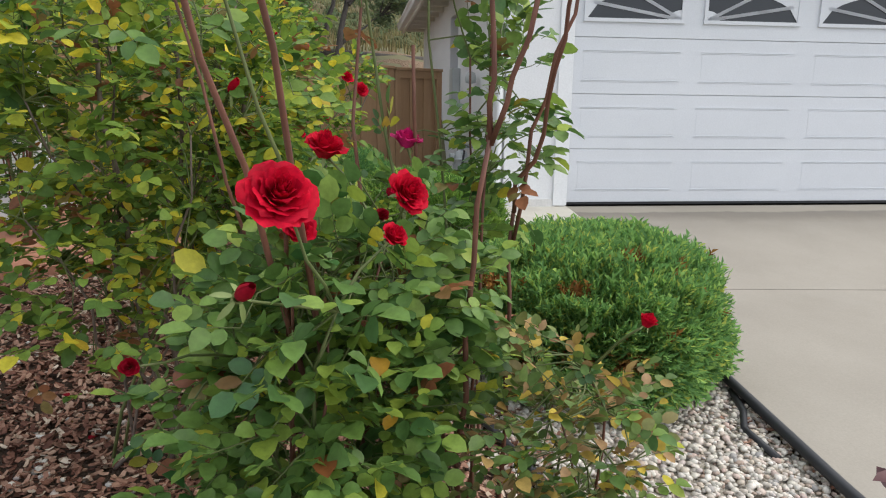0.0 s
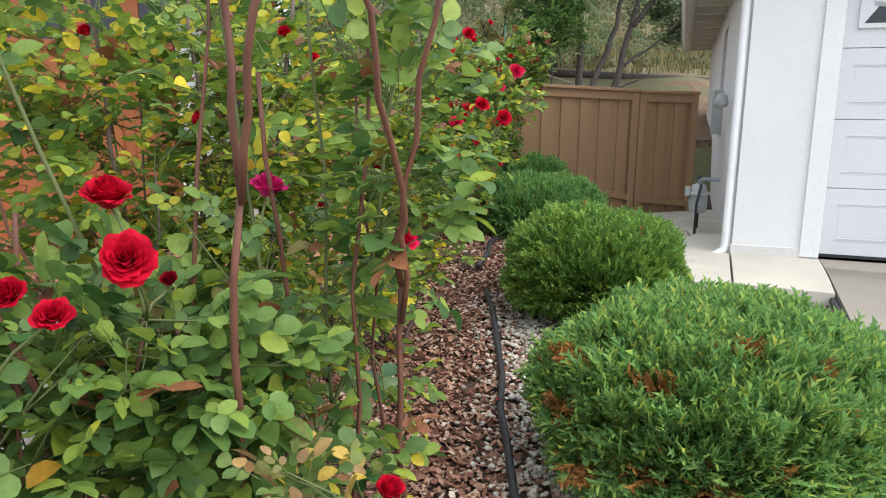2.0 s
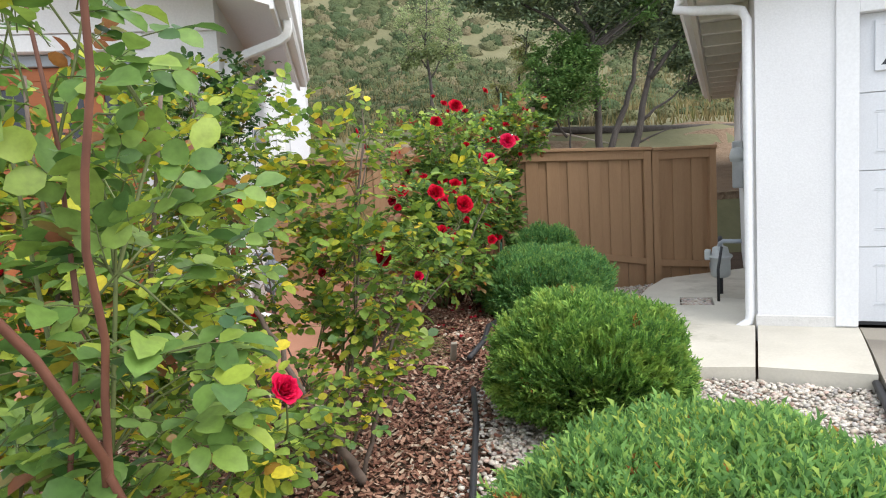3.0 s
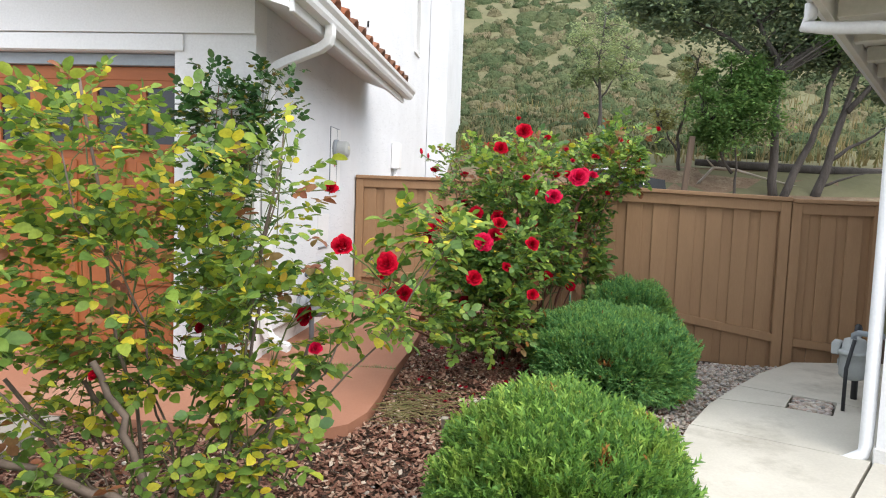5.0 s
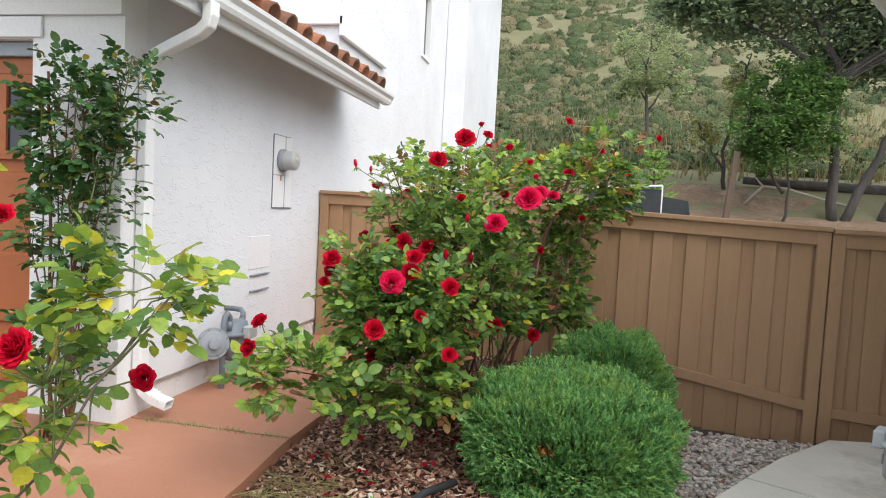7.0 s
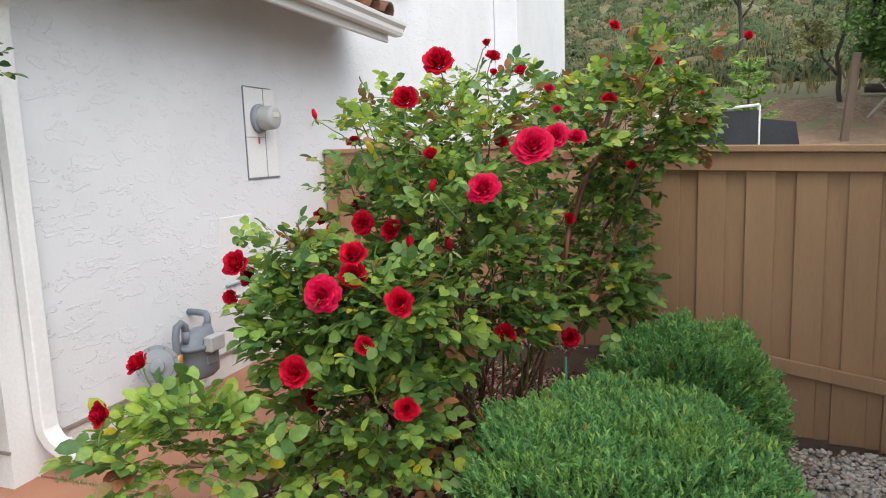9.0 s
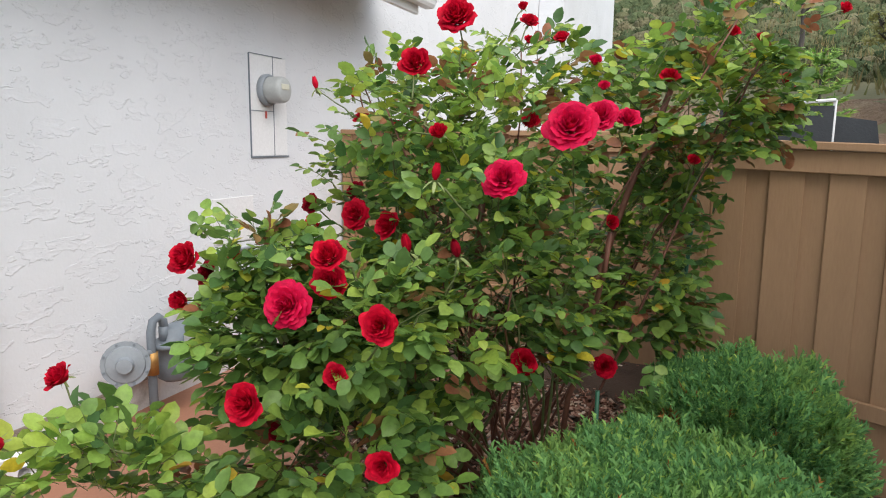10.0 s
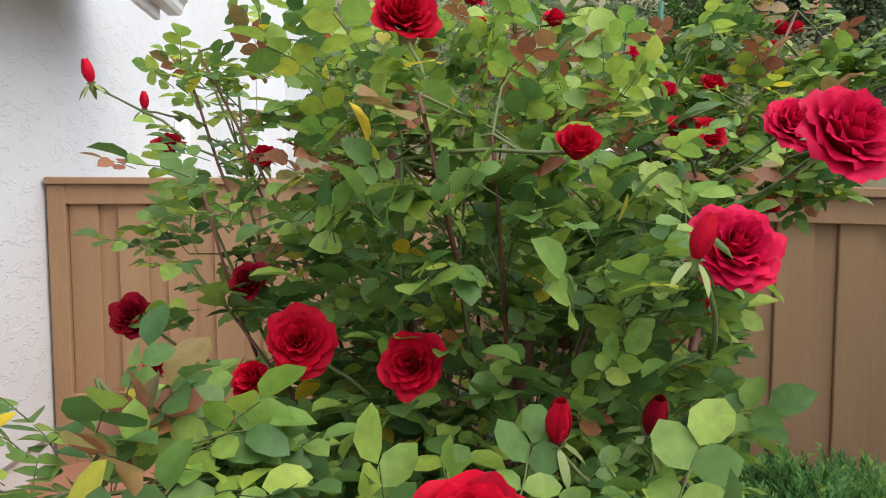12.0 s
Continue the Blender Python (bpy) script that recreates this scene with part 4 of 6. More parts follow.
def compound_leaf(seed, length=0.062, width=0.047, stem_slot=1):
    """A rose leaf: stalk with five leaflets."""
    r = random.Random(seed)
    s = Shape()
    stalk = 0.085
    s.tube([(0, 0, 0), (0, stalk * 0.6, 0.004), (0, stalk * 1.15, -0.004)], [0.0016, 0.0013, 0.001], 3, stem_slot, False)
    for y, ang, k in ((0.42, 62, 0.78), (0.44, -62, 0.78), (0.82, 55, 0.95), (0.84, -55, 0.95), (1.15, 0, 1.1)):
        turn = Euler((r.uniform(-0.35, 0.25), r.uniform(-0.4, 0.4), radians(ang + r.uniform(-10, 10)))).to_matrix().to_4x4()
        leaflet(s, Matrix.Translation((0, y * stalk, 0)) @ turn, length * k * r.uniform(0.85, 1.1), width * k * r.uniform(0.9, 1.1), r.uniform(0.05, 0.4), r.uniform(-0.05, 0.4))
    return s


def oriented(at, along, up, roll=0.0, scale=1.0):
    y = Vector(along).normalized()
    x = y.cross(Vector(up))
    if x.length < 1e-4:
        x = y.orthogonal()
    x.normalize()
    z = x.cross(y)
    m = Matrix(((x.x, y.x, z.x, 0), (x.y, y.y, z.y, 0), (x.z, y.z, z.z, 0), (0, 0, 0, 1)))
    return Matrix.Translation(at) @ m @ Matrix.Rotation(roll, 4, "Y") @ Matrix.Scale(scale, 4)


LEAF_SHAPES = [compound_leaf(k) for k in range(6)]
LEAF_MESHES = {}


def leaf_meshes(mat):
    if mat.name not in LEAF_MESHES:
        LEAF_MESHES[mat.name] = [s.mesh("leaf", [mat, CANE_GREEN], True) for s in LEAF_SHAPES]
    return LEAF_MESHES[mat.name]


def bloom_shape(seed, open_k=1.0, petals=42):
    """A rose of about unit width: petals in a spiral, closed in the middle and bent back outside."""
    r = random.Random(seed)
    s = Shape()
    nu, nv = 6, 5
    for i in range(petals):
        f = (i + 0.5) / petals
        ang = i * 2.39996 + r.uniform(-0.25, 0.25)
        lean = (-0.16 + 1.12 * f ** 1.15) * open_k + r.uniform(-0.07, 0.07)
        length = (0.50 - 0.06 * f) * r.uniform(0.92, 1.08)
        half = (0.085 + 0.26 * f ** 0.8) * r.uniform(0.9, 1.12)
        rad0 = 0.012 + 0.13 * f ** 0.9
        ca, sa = math.cos(ang), math.sin(ang)
        vs = []
        ph = r.uniform(0, 6)
        for a in range(nu):
            u = a / (nu - 1)
            w = half * (0.3 + 0.7 * math.sin(min(1.0, u * 1.3) * math.pi / 2)) * (1.0 - 0.5 * (max(0, u - 0.7) / 0.3) ** 1.6)
            curl = 0.75 * (0.25 + 0.75 * f) * max(0.0, u - 0.62) * 2.2
            tilt = lean * (0.35 + 0.65 * u)
            rad = rad0 + length * (u * math.sin(tilt) + 0.16 * curl) + 0.075 * f * math.sin(u * 2.6)
            z = length * (u * math.cos(tilt) - 0.14 * curl * curl) - 0.15 * f
            for b in range(nv):
                v = -1 + 2 * b / (nv - 1)
                bend = v * w / max(0.13, rad + 0.05)
                bend = max(-1.25, min(1.25, bend))
                rr = rad + 0.014 * math.sin(3 * v + ph) * u
                zz = z + 0.028 * math.sin(3.5 * v + ph * 2) * u * u - 0.05 * v * v * u * u
                vs.append((rr * math.cos(ang + bend), rr * math.sin(ang + bend), zz))
        fs = [(a * nv + b, a * nv + b + 1, (a + 1) * nv + b + 1, (a + 1) * nv + b) for a in range(nu - 1) for b in range(nv - 1)]
        s.add(vs, fs)
    return s


def bud_shape(seed):
    s = Shape()
    r = random.Random(seed)
    for i in range(6):
        ang = i * 2.39996
        ca, sa = math.cos(ang), math.sin(ang)
        vs = []
        for a in range(5):
            u = a / 4
            rad = 0.19 * math.sin(0.35 + u * 2.3) * (1 - 0.35 * u) + 0.02 * (i % 2) * u
            for b in range(4):
                v = -1 + 2 * b / 3
                th = v * 1.0
                vs.append((rad * math.cos(ang + th), rad * math.sin(ang + th), 0.62 * u + 0.03 * v * u))
        s.add(vs, [(a * 4 + b, a * 4 + b + 1, (a + 1) * 4 + b + 1, (a + 1) * 4 + b) for a in range(4) for b in range(3)])
    return s


def calyx_shape():
    s = Shape().lathe([(0.0, -0.16), (0.045, -0.14), (0.065, -0.07), (0.05, 0.0), (0.09, 0.03)], 8)
    for k in range(5):
        a = k * 2 * math.pi / 5
        m = Matrix.Rotation(a, 4, "Z") @ Matrix.Translation((0, 0.04, 0.0)) @ Matrix.Rotation(-0.5, 4, "X")
        leaflet(s, m, 0.34, 0.09, 0.2, 0.3)
    return s


BLOOMS = {}


def bloom_mesh(kind, mat):
    key = (kind, mat.name)
    if key not in BLOOMS:
        if kind == "bud":
            BLOOMS[key] = bud_shape(5).mesh("bud", mat, True)
        else:
            BLOOMS[key] = bloom_shape(int(kind), (0.86, 0.72, 0.98, 0.52)[int(kind)], (48, 42, 58, 28)[int(kind)]).mesh("bloom", mat, True)
    return BLOOMS[key]


CALYX = calyx_shape().mesh("calyx", SEPAL, True)


def bent(a, b, sag, n, r, wob=0.02):
    a, b = Vector(a), Vector(b)
    off = Vector((r.uniform(-1, 1), r.uniform(-1, 1), r.uniform(0.2, 1))) * sag
    pts = []
    for i in range(n):
        t = i / (n - 1)
        p = a.lerp(b, t) + off * 4 * t * (1 - t) * 0.5
        if 0 < i < n - 1:
            p += Vector((r.uniform(-wob, wob), r.uniform(-wob, wob), r.uniform(-wob, wob)))
        pts.append(p)
    return pts


def cane_shape(a, b, r0, r1, sag, r, n=7, wob=0.02):
    pts = bent(a, b, sag, n, r, wob)
    return Shape().tube(pts, [r0 + (r1 - r0) * i / (n - 1) for i in range(n)], 6), pts


def rose_bush(label, base, lobes, mat, blooms=(), group="garden roses", singles=200, seed=1, cane_to=(), extra=None, keep=lambda p: True, size=1.0, twig=60, spray_up=0.25, cane_mat=None, per_cane=70, gnarl=0.02, crown_z=9.0, broad_z=0.0, fresh=lambda p: 0.0):
    """base: places on the ground; lobes: (centre, radii, leaves); blooms: (place, width, kind, petals, lean); cane_to: (start, end, thick)."""
    r = random.Random(seed)
    b0 = Vector(base[0])
    bush = thing("rose_bush", b0, label, "rose bush", group)
    inv = Matrix.Translation(-b0)
    cane_mat = cane_mat or CANE

    def under(name, shape, mats, soft=False, lab=""):
        me = shape.mesh(name, mats, soft)
        me.transform(inv)
        return part(name, me, mats, bush, lab)

    for a, b, k in cane_to:
        s, _ = cane_shape(a, b, k * 0.85, k * 0.6, 0.04, r, 10, max(0.011, gnarl * 0.5))
        under("cane", s, cane_mat, True)
    twigs = Shape()
    leaves = []
    tips = []
    for ci, (c, rad, n) in enumerate(lobes):
        c, rad = Vector(c), Vector(rad)
        for k in range(max(2, int(n / per_cane))):
            st = Vector(r.choice(base)) + Vector((r.uniform(-0.05, 0.05), r.uniform(-0.05, 0.05), -0.02))
            d = Vector((r.gauss(0, 1), r.gauss(0, 1), abs(r.gauss(0, 1)))).normalized()
            end = c + Vector((d.x * rad.x, d.y * rad.y, d.z * rad.z)) * r.uniform(0.5, 0.9)
            if not keep(end):
                continue
            s, pts = cane_shape(st, end, r.uniform(0.006, 0.011) * size, 0.003, r.uniform(0.03, 0.12), r, 8, gnarl)
            under("cane", s, cane_mat if k % 3 else CANE_GREEN, True)
            tips += pts[3:]
        for k in range(n):
            d = Vector((r.gauss(0, 1), r.gauss(0, 1), r.gauss(0, 1))).normalized()
            lump = 0.78 + 0.5 * noise.noise((d.x * 1.7 + ci * 3.1, d.y * 1.7, d.z * 1.7 + seed))
            q = (r.uniform(0.25, 1.0) ** 0.55) * lump
            p = c + Vector((d.x * rad.x, d.y * rad.y, d.z * rad.z)) * q
            if not keep(p) or p.z < lie(p.x, p.y) + 0.05:
                continue
            out = Vector((d.x, d.y, d.z * 0.35 + spray_up)) + Vector((r.uniform(-0.6, 0.6), r.uniform(-0.6, 0.6), r.uniform(-0.45, 0.35)))
            up = Vector((r.uniform(-0.55, 0.55), r.uniform(-0.55, 0.55), 1.0)) + Vector((d.x, d.y, 0)) * 0.6
            leaves.append((p, oriented(p, out, up, 0, r.uniform(0.6, 1.18) * size * (1.2 if p.z < broad_z else 1.0)), q))
    # blooms stand clear of the leaves before them
    view = Vector((0.1, -1, 0.15)).normalized()

    def hides(p):
        for place, width, kind, pm, lean in blooms:
            v = p - Vector(place)
            a = v.dot(view)
            if -0.03 < a < 0.5 and (v - view * a).length < width * 0.62 + 0.04:
                return True
        return False

    leaves = [q for q in leaves if not hides(q[0])]
    # thin twigs join the leaves to the canes
    r.shuffle(leaves)
    for p, m, q in leaves[:max(twig, len(leaves) // 3)]:
        if not tips:
            break
        near = min(r.sample(tips, min(14, len(tips))), key=lambda t: (t - p).length)
        if (near - p).length < 0.26:
            twigs.tube([near, near.lerp(p, 0.5) + Vector((r.uniform(-0.02, 0.02), r.uniform(-0.02, 0.02), 0.02)), p], [0.0028, 0.0022, 0.0015], 4, 0, False)
    if twigs.v:
        tagged(under("twig_growth", twigs, CANE_GREEN, True), kind="stuff")
    mats = [mat] + (extra or [])
    joined = {}
    for i, (p, m, q) in enumerate(leaves):
        mt = mat
        if extra and r.random() < 0.07 + 0.13 * (noise.noise((p.x * 3, p.y * 3, p.z * 3 + seed)) > 0.18) + (0.3 if p.z > crown_z else 0):
            mt = r.choice(extra)
        elif r.random() < fresh(p):
            mt = LEAF_FRESH
        k = r.randrange(6)
        if i < singles:
            part("leaf", leaf_meshes(mt)[k], mt, bush, m=inv @ m)
        else:
            joined.setdefault(mt.name, (mt, []))[1].append((k, m))
    for mt, rows in joined.values():
        s = Shape()
        for k, m in rows:
            t = LEAF_SHAPES[k]
            o = len(s.v)
            s.v.extend(tuple(m @ Vector(v)) for v in t.v)
            s.f.extend(tuple(j + o for j in f) for f in t.f)
            s.m.extend(t.m)
        me = s.mesh("foliage", [mt, CANE_GREEN], True)
        me.transform(inv)
        tagged(part("foliage", me, mt, bush), kind="stuff")
    mid = sum((Vector(c) for c, _, _ in lobes), Vector()) / len(lobes)
    for place, width, kind, pm, lean in blooms:
        p = Vector(place)
        axis = (Vector(lean) if lean else (p - mid).normalized() * 0.35 + Vector((r.uniform(-0.35, 0.35), -0.85, 0.5 + r.uniform(-0.25, 0.3)))).normalized()
        turn = axis.to_track_quat("Z", "Y").to_matrix().to_4x4()
        k = width / (1.14 if kind != "bud" else 0.55)
        bl = part("bloom" if kind != "bud" else "bud", bloom_mesh(kind, pm), pm, bush, m=inv @ Matrix.Translation(p - axis * 0.22 * k) @ turn @ Matrix.Rotation(r.uniform(0, 6), 4, "Z") @ Matrix.Scale(k, 4))
        cx = part("calyx", CALYX, SEPAL, bl, m=Matrix.Translation((0, 0, -0.04)) @ Matrix.Scale(1.0 if kind != "bud" else 1.5, 4))
        if tips:
            foot = p - axis * 0.3 * k
            st = min(tips, key=lambda t: (t - foot).length + (0.5 if t.z > foot.z else 0))
            if (st - foot).length > 0.28 and leaves:
                st = min((q[0] for q in leaves), key=lambda t: abs((t - foot).length - 0.16) + (1.0 if t.z > foot.z - 0.03 else 0))
            s, _ = cane_shape(st, foot, 0.0035, 0.0025, 0.02, r, 5, 0.006)
            under("stem", s, CANE_GREEN, True)
    return bush


# ---------------------------------------------------------------- junipers
def juniper(label, centre, rx, ry, h, turn, n, mat, seed, dead=(), length=0.062):
    """A clipped round juniper: a solid core with inner shade in its colour, and sprays that point out and up."""
    r = random.Random(seed)
    z0 = lie(*centre)
    th = thing("juniper_shrub", (centre[0], centre[1], z0), label, "shrub", "round junipers")
    rot = Matrix.Rotation(turn, 3, "Z")

    def skin(d):
        lump = 1 + 0.13 * noise.noise((d.x * 2.2 + seed, d.y * 2.2, d.z * 2.2)) + 0.09 * noise.noise((d.x * 5, d.y * 5 + seed, d.z * 5)) + 0.03 * noise.noise((d.x * 14, d.y * 14 + seed, d.z * 14))
        flat = max(0.3, math.sqrt(max(0.0, 1 - d.z * d.z))) ** (-0.8 if d.z < 0.1 else -0.25)
        return rot @ Vector((d.x * rx * lump * flat, d.y * ry * lump * flat, h * 0.45 + d.z * h * 0.52 * lump))

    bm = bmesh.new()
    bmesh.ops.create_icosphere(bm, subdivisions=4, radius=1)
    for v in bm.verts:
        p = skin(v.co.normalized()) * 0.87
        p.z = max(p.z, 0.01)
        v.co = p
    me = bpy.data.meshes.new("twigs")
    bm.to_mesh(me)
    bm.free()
    me.materials.append(JUNIPER_SHADE_CORE)
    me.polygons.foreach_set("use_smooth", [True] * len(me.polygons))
    tagged(part("inner_growth", me, JUNIPER_SHADE_CORE, th), kind="stuff")
    live, brown = Shape(), Shape()
    for i in range(n):
        if i % 11 == 0:
            d0 = Vector((r.gauss(0, 1), r.gauss(0, 1), r.gauss(0, 1))).normalized()
            if d0.z < -0.78:
                d0.z = -d0.z
            level, sway = r.uniform(0.88, 1.06), Vector((r.uniform(-0.28, 0.28), r.uniform(-0.28, 0.28), r.uniform(-0.2, 0.25)))
        d = (d0 + Vector((r.gauss(0, 0.045), r.gauss(0, 0.045), r.gauss(0, 0.045)))).normalized()
        p = skin(d) * (level - r.uniform(0.0, 0.09))
        if p.z < 0.03:
            continue
        out = (rot @ Vector((d.x / rx, d.y / ry, d.z / (h * 0.55)))).normalized()
        along = (out * 0.8 + sway + Vector((r.uniform(-0.3, 0.3), r.uniform(-0.3, 0.3), 0.5 + r.uniform(-0.2, 0.2)))).normalized()
        is_dead = any((d - Vector(q).normalized()).length < w * r.uniform(0.5, 1.2) for q, w in dead) or r.random() < 0.006
        s = brown if is_dead else live
        side = along.cross(out + Vector((r.uniform(-0.5, 0.5), r.uniform(-0.5, 0.5), r.uniform(-0.5, 0.5)))).normalized()
        up = side.cross(along)
        ln = length * r.uniform(0.6, 1.25)
        w = ln * 0.105
        vs = [p - side * w, p + side * w, p + along * ln]
        fs = [(0, 1, 2)]
        for k in range(6):
            t = 0.08 + 0.15 * k
            q = p + along * ln * t
            sg = 1 if k % 2 else -1
            e = q + along * ln * 0.3 + (side * sg * 0.24 + up * r.uniform(-0.16, 0.18)) * ln
            o = along * w * 1.25 + up * w * 0.55
            j = len(vs)
            vs += [q - o, q + o, e]
            fs.append((j, j + 1, j + 2))
        s.add(vs, fs)
    tagged(part("foliage", live, mat, th), kind="stuff")
    if brown.v:
        tagged(part("dead_sprays", brown, JUNIPER_DEAD, th, "rust brown dead sprays"), kind="stuff")
    return th


juniper("dense clipped green juniper with rust brown dead sprays", (2.61, 2.19), 0.60, 0.62, 0.63, -0.58, 38000, JUNIPER_TIPPED, 11, [((-0.75, -0.35, 0.45), 0.13), ((-0.3, -0.7, 0.55), 0.1), ((0.1, -0.5, 0.9), 0.08), ((0.4, -0.5, 0.7), 0.05), ((-0.8, -0.5, 0.0), 0.13), ((-0.35, -0.9, -0.15), 0.12), ((0.0, -1.0, -0.25), 0.1), ((0.3, -0.9, 0.1), 0.07), ((-0.6, -0.75, -0.35), 0.12)], 0.074)
juniper("dense clipped bright green juniper beside the gravel", (2.90, 3.92), 0.48, 0.57, 0.61, 0.19, 27000, JUNIPER, 12, [((0.1, -0.6, 0.8), 0.06)])
juniper("round clipped green juniper beside the climbing rose", (3.40, 6.22), 0.56, 0.58, 0.57, -0.1, 32000, JUNIPER_BLUE, 13, [((-0.1, -0.9, 0.15), 0.09)], 0.054)
juniper("round clipped bluish juniper before the brown fence", (3.63, 7.0), 0.38, 0.37, 0.72, 0.07, 20000, JUNIPER_BLUE, 14, [((-0.6, -0.5, 0.5), 0.1)], 0.054)


# ---------------------------------------------------------------- beds: soil chips and pebbles
TUBE = [(1.1, -0.6), (1.4, 0.4), (1.6, 1.25), (1.77, 1.99), (1.90, 2.55), (1.95, 2.80), (2.06, 3.12), (2.17, 3.58), (2.26, 3.95), (2.34, 4.4)]


def tube_x(y):
    for (xa, ya), (xb, yb) in zip(TUBE, TUBE[1:]):
        if ya <= y <= yb:
            return xa + (xb - xa) * (y - ya) / (yb - ya)
    return TUBE[0][0] if y < TUBE[0][1] else TUBE[-1][0] + 0.25 * (y - TUBE[-1][1])


BED = [(0.09, -2.5), (1.3, -1.8), *EDGE, (4.04, 4.12), (3.62, 4.27), *WALK_EDGE[1:], (5.1, 7.6), (3.4, 7.62), (3.3, 8.9), (1.75, 8.9), (1.86, 7.2), (1.87, 5.9), (1.86, 5.2), (1.76, 4.9), (1.5, 4.78), (0.09, 4.8)]


def gravel_share(x, y):
    """0: mulch alone, 1: pebbles alone."""
    k = smooth(-0.25, 0.3, x - tube_x(y))
    if y > 4.4:
        k = smooth(3.0, 3.9, x - 0.25 * (y - 5.5))
    return k


slab_object("gravel_bed", [(1.75, -0.6), (2.0, 0.0), (2.55, 0.9), (3.0, 1.62), (3.55, 2.38), (4.0, 2.93), (4.52, 3.78), (4.0, 4.1), (3.6, 4.25), (3.58, 4.5), (2.45, 4.3), (2.3, 3.6), (2.05, 2.6), (1.85, 1.6), (1.65, 0.6)],
            surface("pale grit between pebbles", (0.3, 0.27, 0.22), (0.46, 0.42, 0.35), 14, 90, 0.95, 0.9, 0.02), -0.05, "pale grit bed under white pebbles", "gravel bed", 0.04)
slab_object("gravel_bed_back", [(3.5, 5.2), (3.75, 5.5), (4.02, 5.98), (4.35, 6.5), (4.7, 7.0), (5.05, 7.55), (3.9, 7.58), (3.6, 6.6)],
            surface("grey grit between pebbles", (0.22, 0.2, 0.175), (0.36, 0.33, 0.29), 14, 90, 0.95, 0.9, 0.02), -0.05, "grey grit bed under river pebbles by the fence", "gravel bed", 0.04)
chips, stones, whites = Shape(), Shape(), Shape()
r = random.Random(21)
ico_v, ico_f = [], []
bm = bmesh.new()
bmesh.ops.create_icosphere(bm, subdivisions=1, radius=1)
ico_v = [v.co.copy() for v in bm.verts]
ico_f = [tuple(v.index for v in f.verts) for f in bm.faces]
bm.free()
made = 0
while made < 68000:
    x, y = r.uniform(0.05, 5.1), r.uniform(-1.2, 8.9)
    if y > 4.5 and r.random() < 0.15 or not inside(x, y, BED):
        continue
    made += 1
    z = lie(x, y) - 0.05
    g = gravel_share(x, y) + 0.12 * noise.noise((x * 2, y * 2, 0))
    if r.random() < g:
        size = r.uniform(0.008, 0.019)
        m = Matrix.Translation((x, y, z + r.uniform(0.0, 0.02))) @ Euler((r.uniform(-0.4, 0.4), r.uniform(-0.4, 0.4), r.uniform(0, 6))).to_matrix().to_4x4() @ Matrix.Diagonal((size * r.uniform(1, 1.5), size, size * r.uniform(0.45, 0.8), 1))
        (whites if (y < 4.3 and r.random() < 0.5) else stones).add([m @ v for v in ico_v], ico_f)
    else:
        ln, w = r.uniform(0.008, 0.027), r.uniform(0.004, 0.012)
        m = Matrix.Translation((x, y, z + r.uniform(0.004, 0.03))) @ Euler((r.uniform(-0.5, 0.5), r.uniform(-0.5, 0.5), r.uniform(0, 6))).to_matrix().to_4x4()
        b = r.uniform(0.0, 0.5) * w
        chips.add([m @ Vector(p) for p in ((-ln, -w, b), (0, -w * 1.1, -b), (ln, -w * 0.7, b), (ln, w * 0.8, b), (0, w, -b), (-ln, w * 0.6, b), (-ln, -w, b - 0.004), (0, -w * 1.1, -b - 0.005), (ln, -w * 0.7, b - 0.004))], [(0, 1, 4, 5), (1, 2, 3, 4), (0, 6, 7, 1), (1, 7, 8, 2)])
tagged(part("mulch", chips, CHIP), "brown wood chip mulch on the planting bed", "mulch", kind="stuff")
tagged(part("gravel", stones, PEBBLE, soft=True), "tan and grey river pebbles in the bed", "gravel", kind="stuff")
tagged(part("white_gravel", whites, PEBBLE_WHITE, soft=True), "white and cream pebbles beside the driveway", "gravel", kind="stuff")

tube_pts = [(x, y, lie(x, y) - 0.012) for x, y in TUBE]
tagged(part("drip_hose", Shape().tube(tube_pts, 0.017, 8), RUBBER, soft=True), "black plastic drip hose lying on the mulch", "hose")
edge_s = Shape()
edge_s.tube([(x - 0.03, y + 0.012, lie(x, y) + 0.012) for x, y in EDGE], 0.024, 8)
tagged(part("lawn_edging", edge_s, RUBBER, soft=True), "black plastic edging along the concrete driveway", "edging")
tagged(part("drip_hose", Shape().tube([(2.62, 1.18, 0.075), (2.72, 1.38, 0.09), (2.86, 1.46, 0.1), (3.0, 1.6, 0.115)], 0.016, 8), RUBBER, soft=True), "short black plastic hose lying on white pebbles", "hose")
tagged(part("drip_hose", Shape().tube([(2.42, 4.9, 0.42), (2.60, 5.25, 0.44), (2.72, 5.6, 0.47), (2.84, 5.78, 0.47)], 0.02, 8), RUBBER, soft=True), "black plastic hose lying on fallen leaves", "hose")


# ---------------------------------------------------------------- roses
R, P, K = PETAL, PETAL_PINK, PETAL_DARK


def clear_of_walk(p):
    """The outline of the large rose: open towards the walk, the wall and the fence."""
    if p.y < 5.52 and p.x > 2.05:
        return False
    if p.z < 1.85 and p.x > 2.88 + 0.54 * (p.y - 6.1):
        return False
    if p.z < 1.1 and p.x > 2.85 - 0.42 * (p.y - 5.8):
        return False
    if p.x > 3.36 + 0.42 * (p.y - 6.0):
        return False
    return not (p.x < 0.92 and p.y > 6.0)


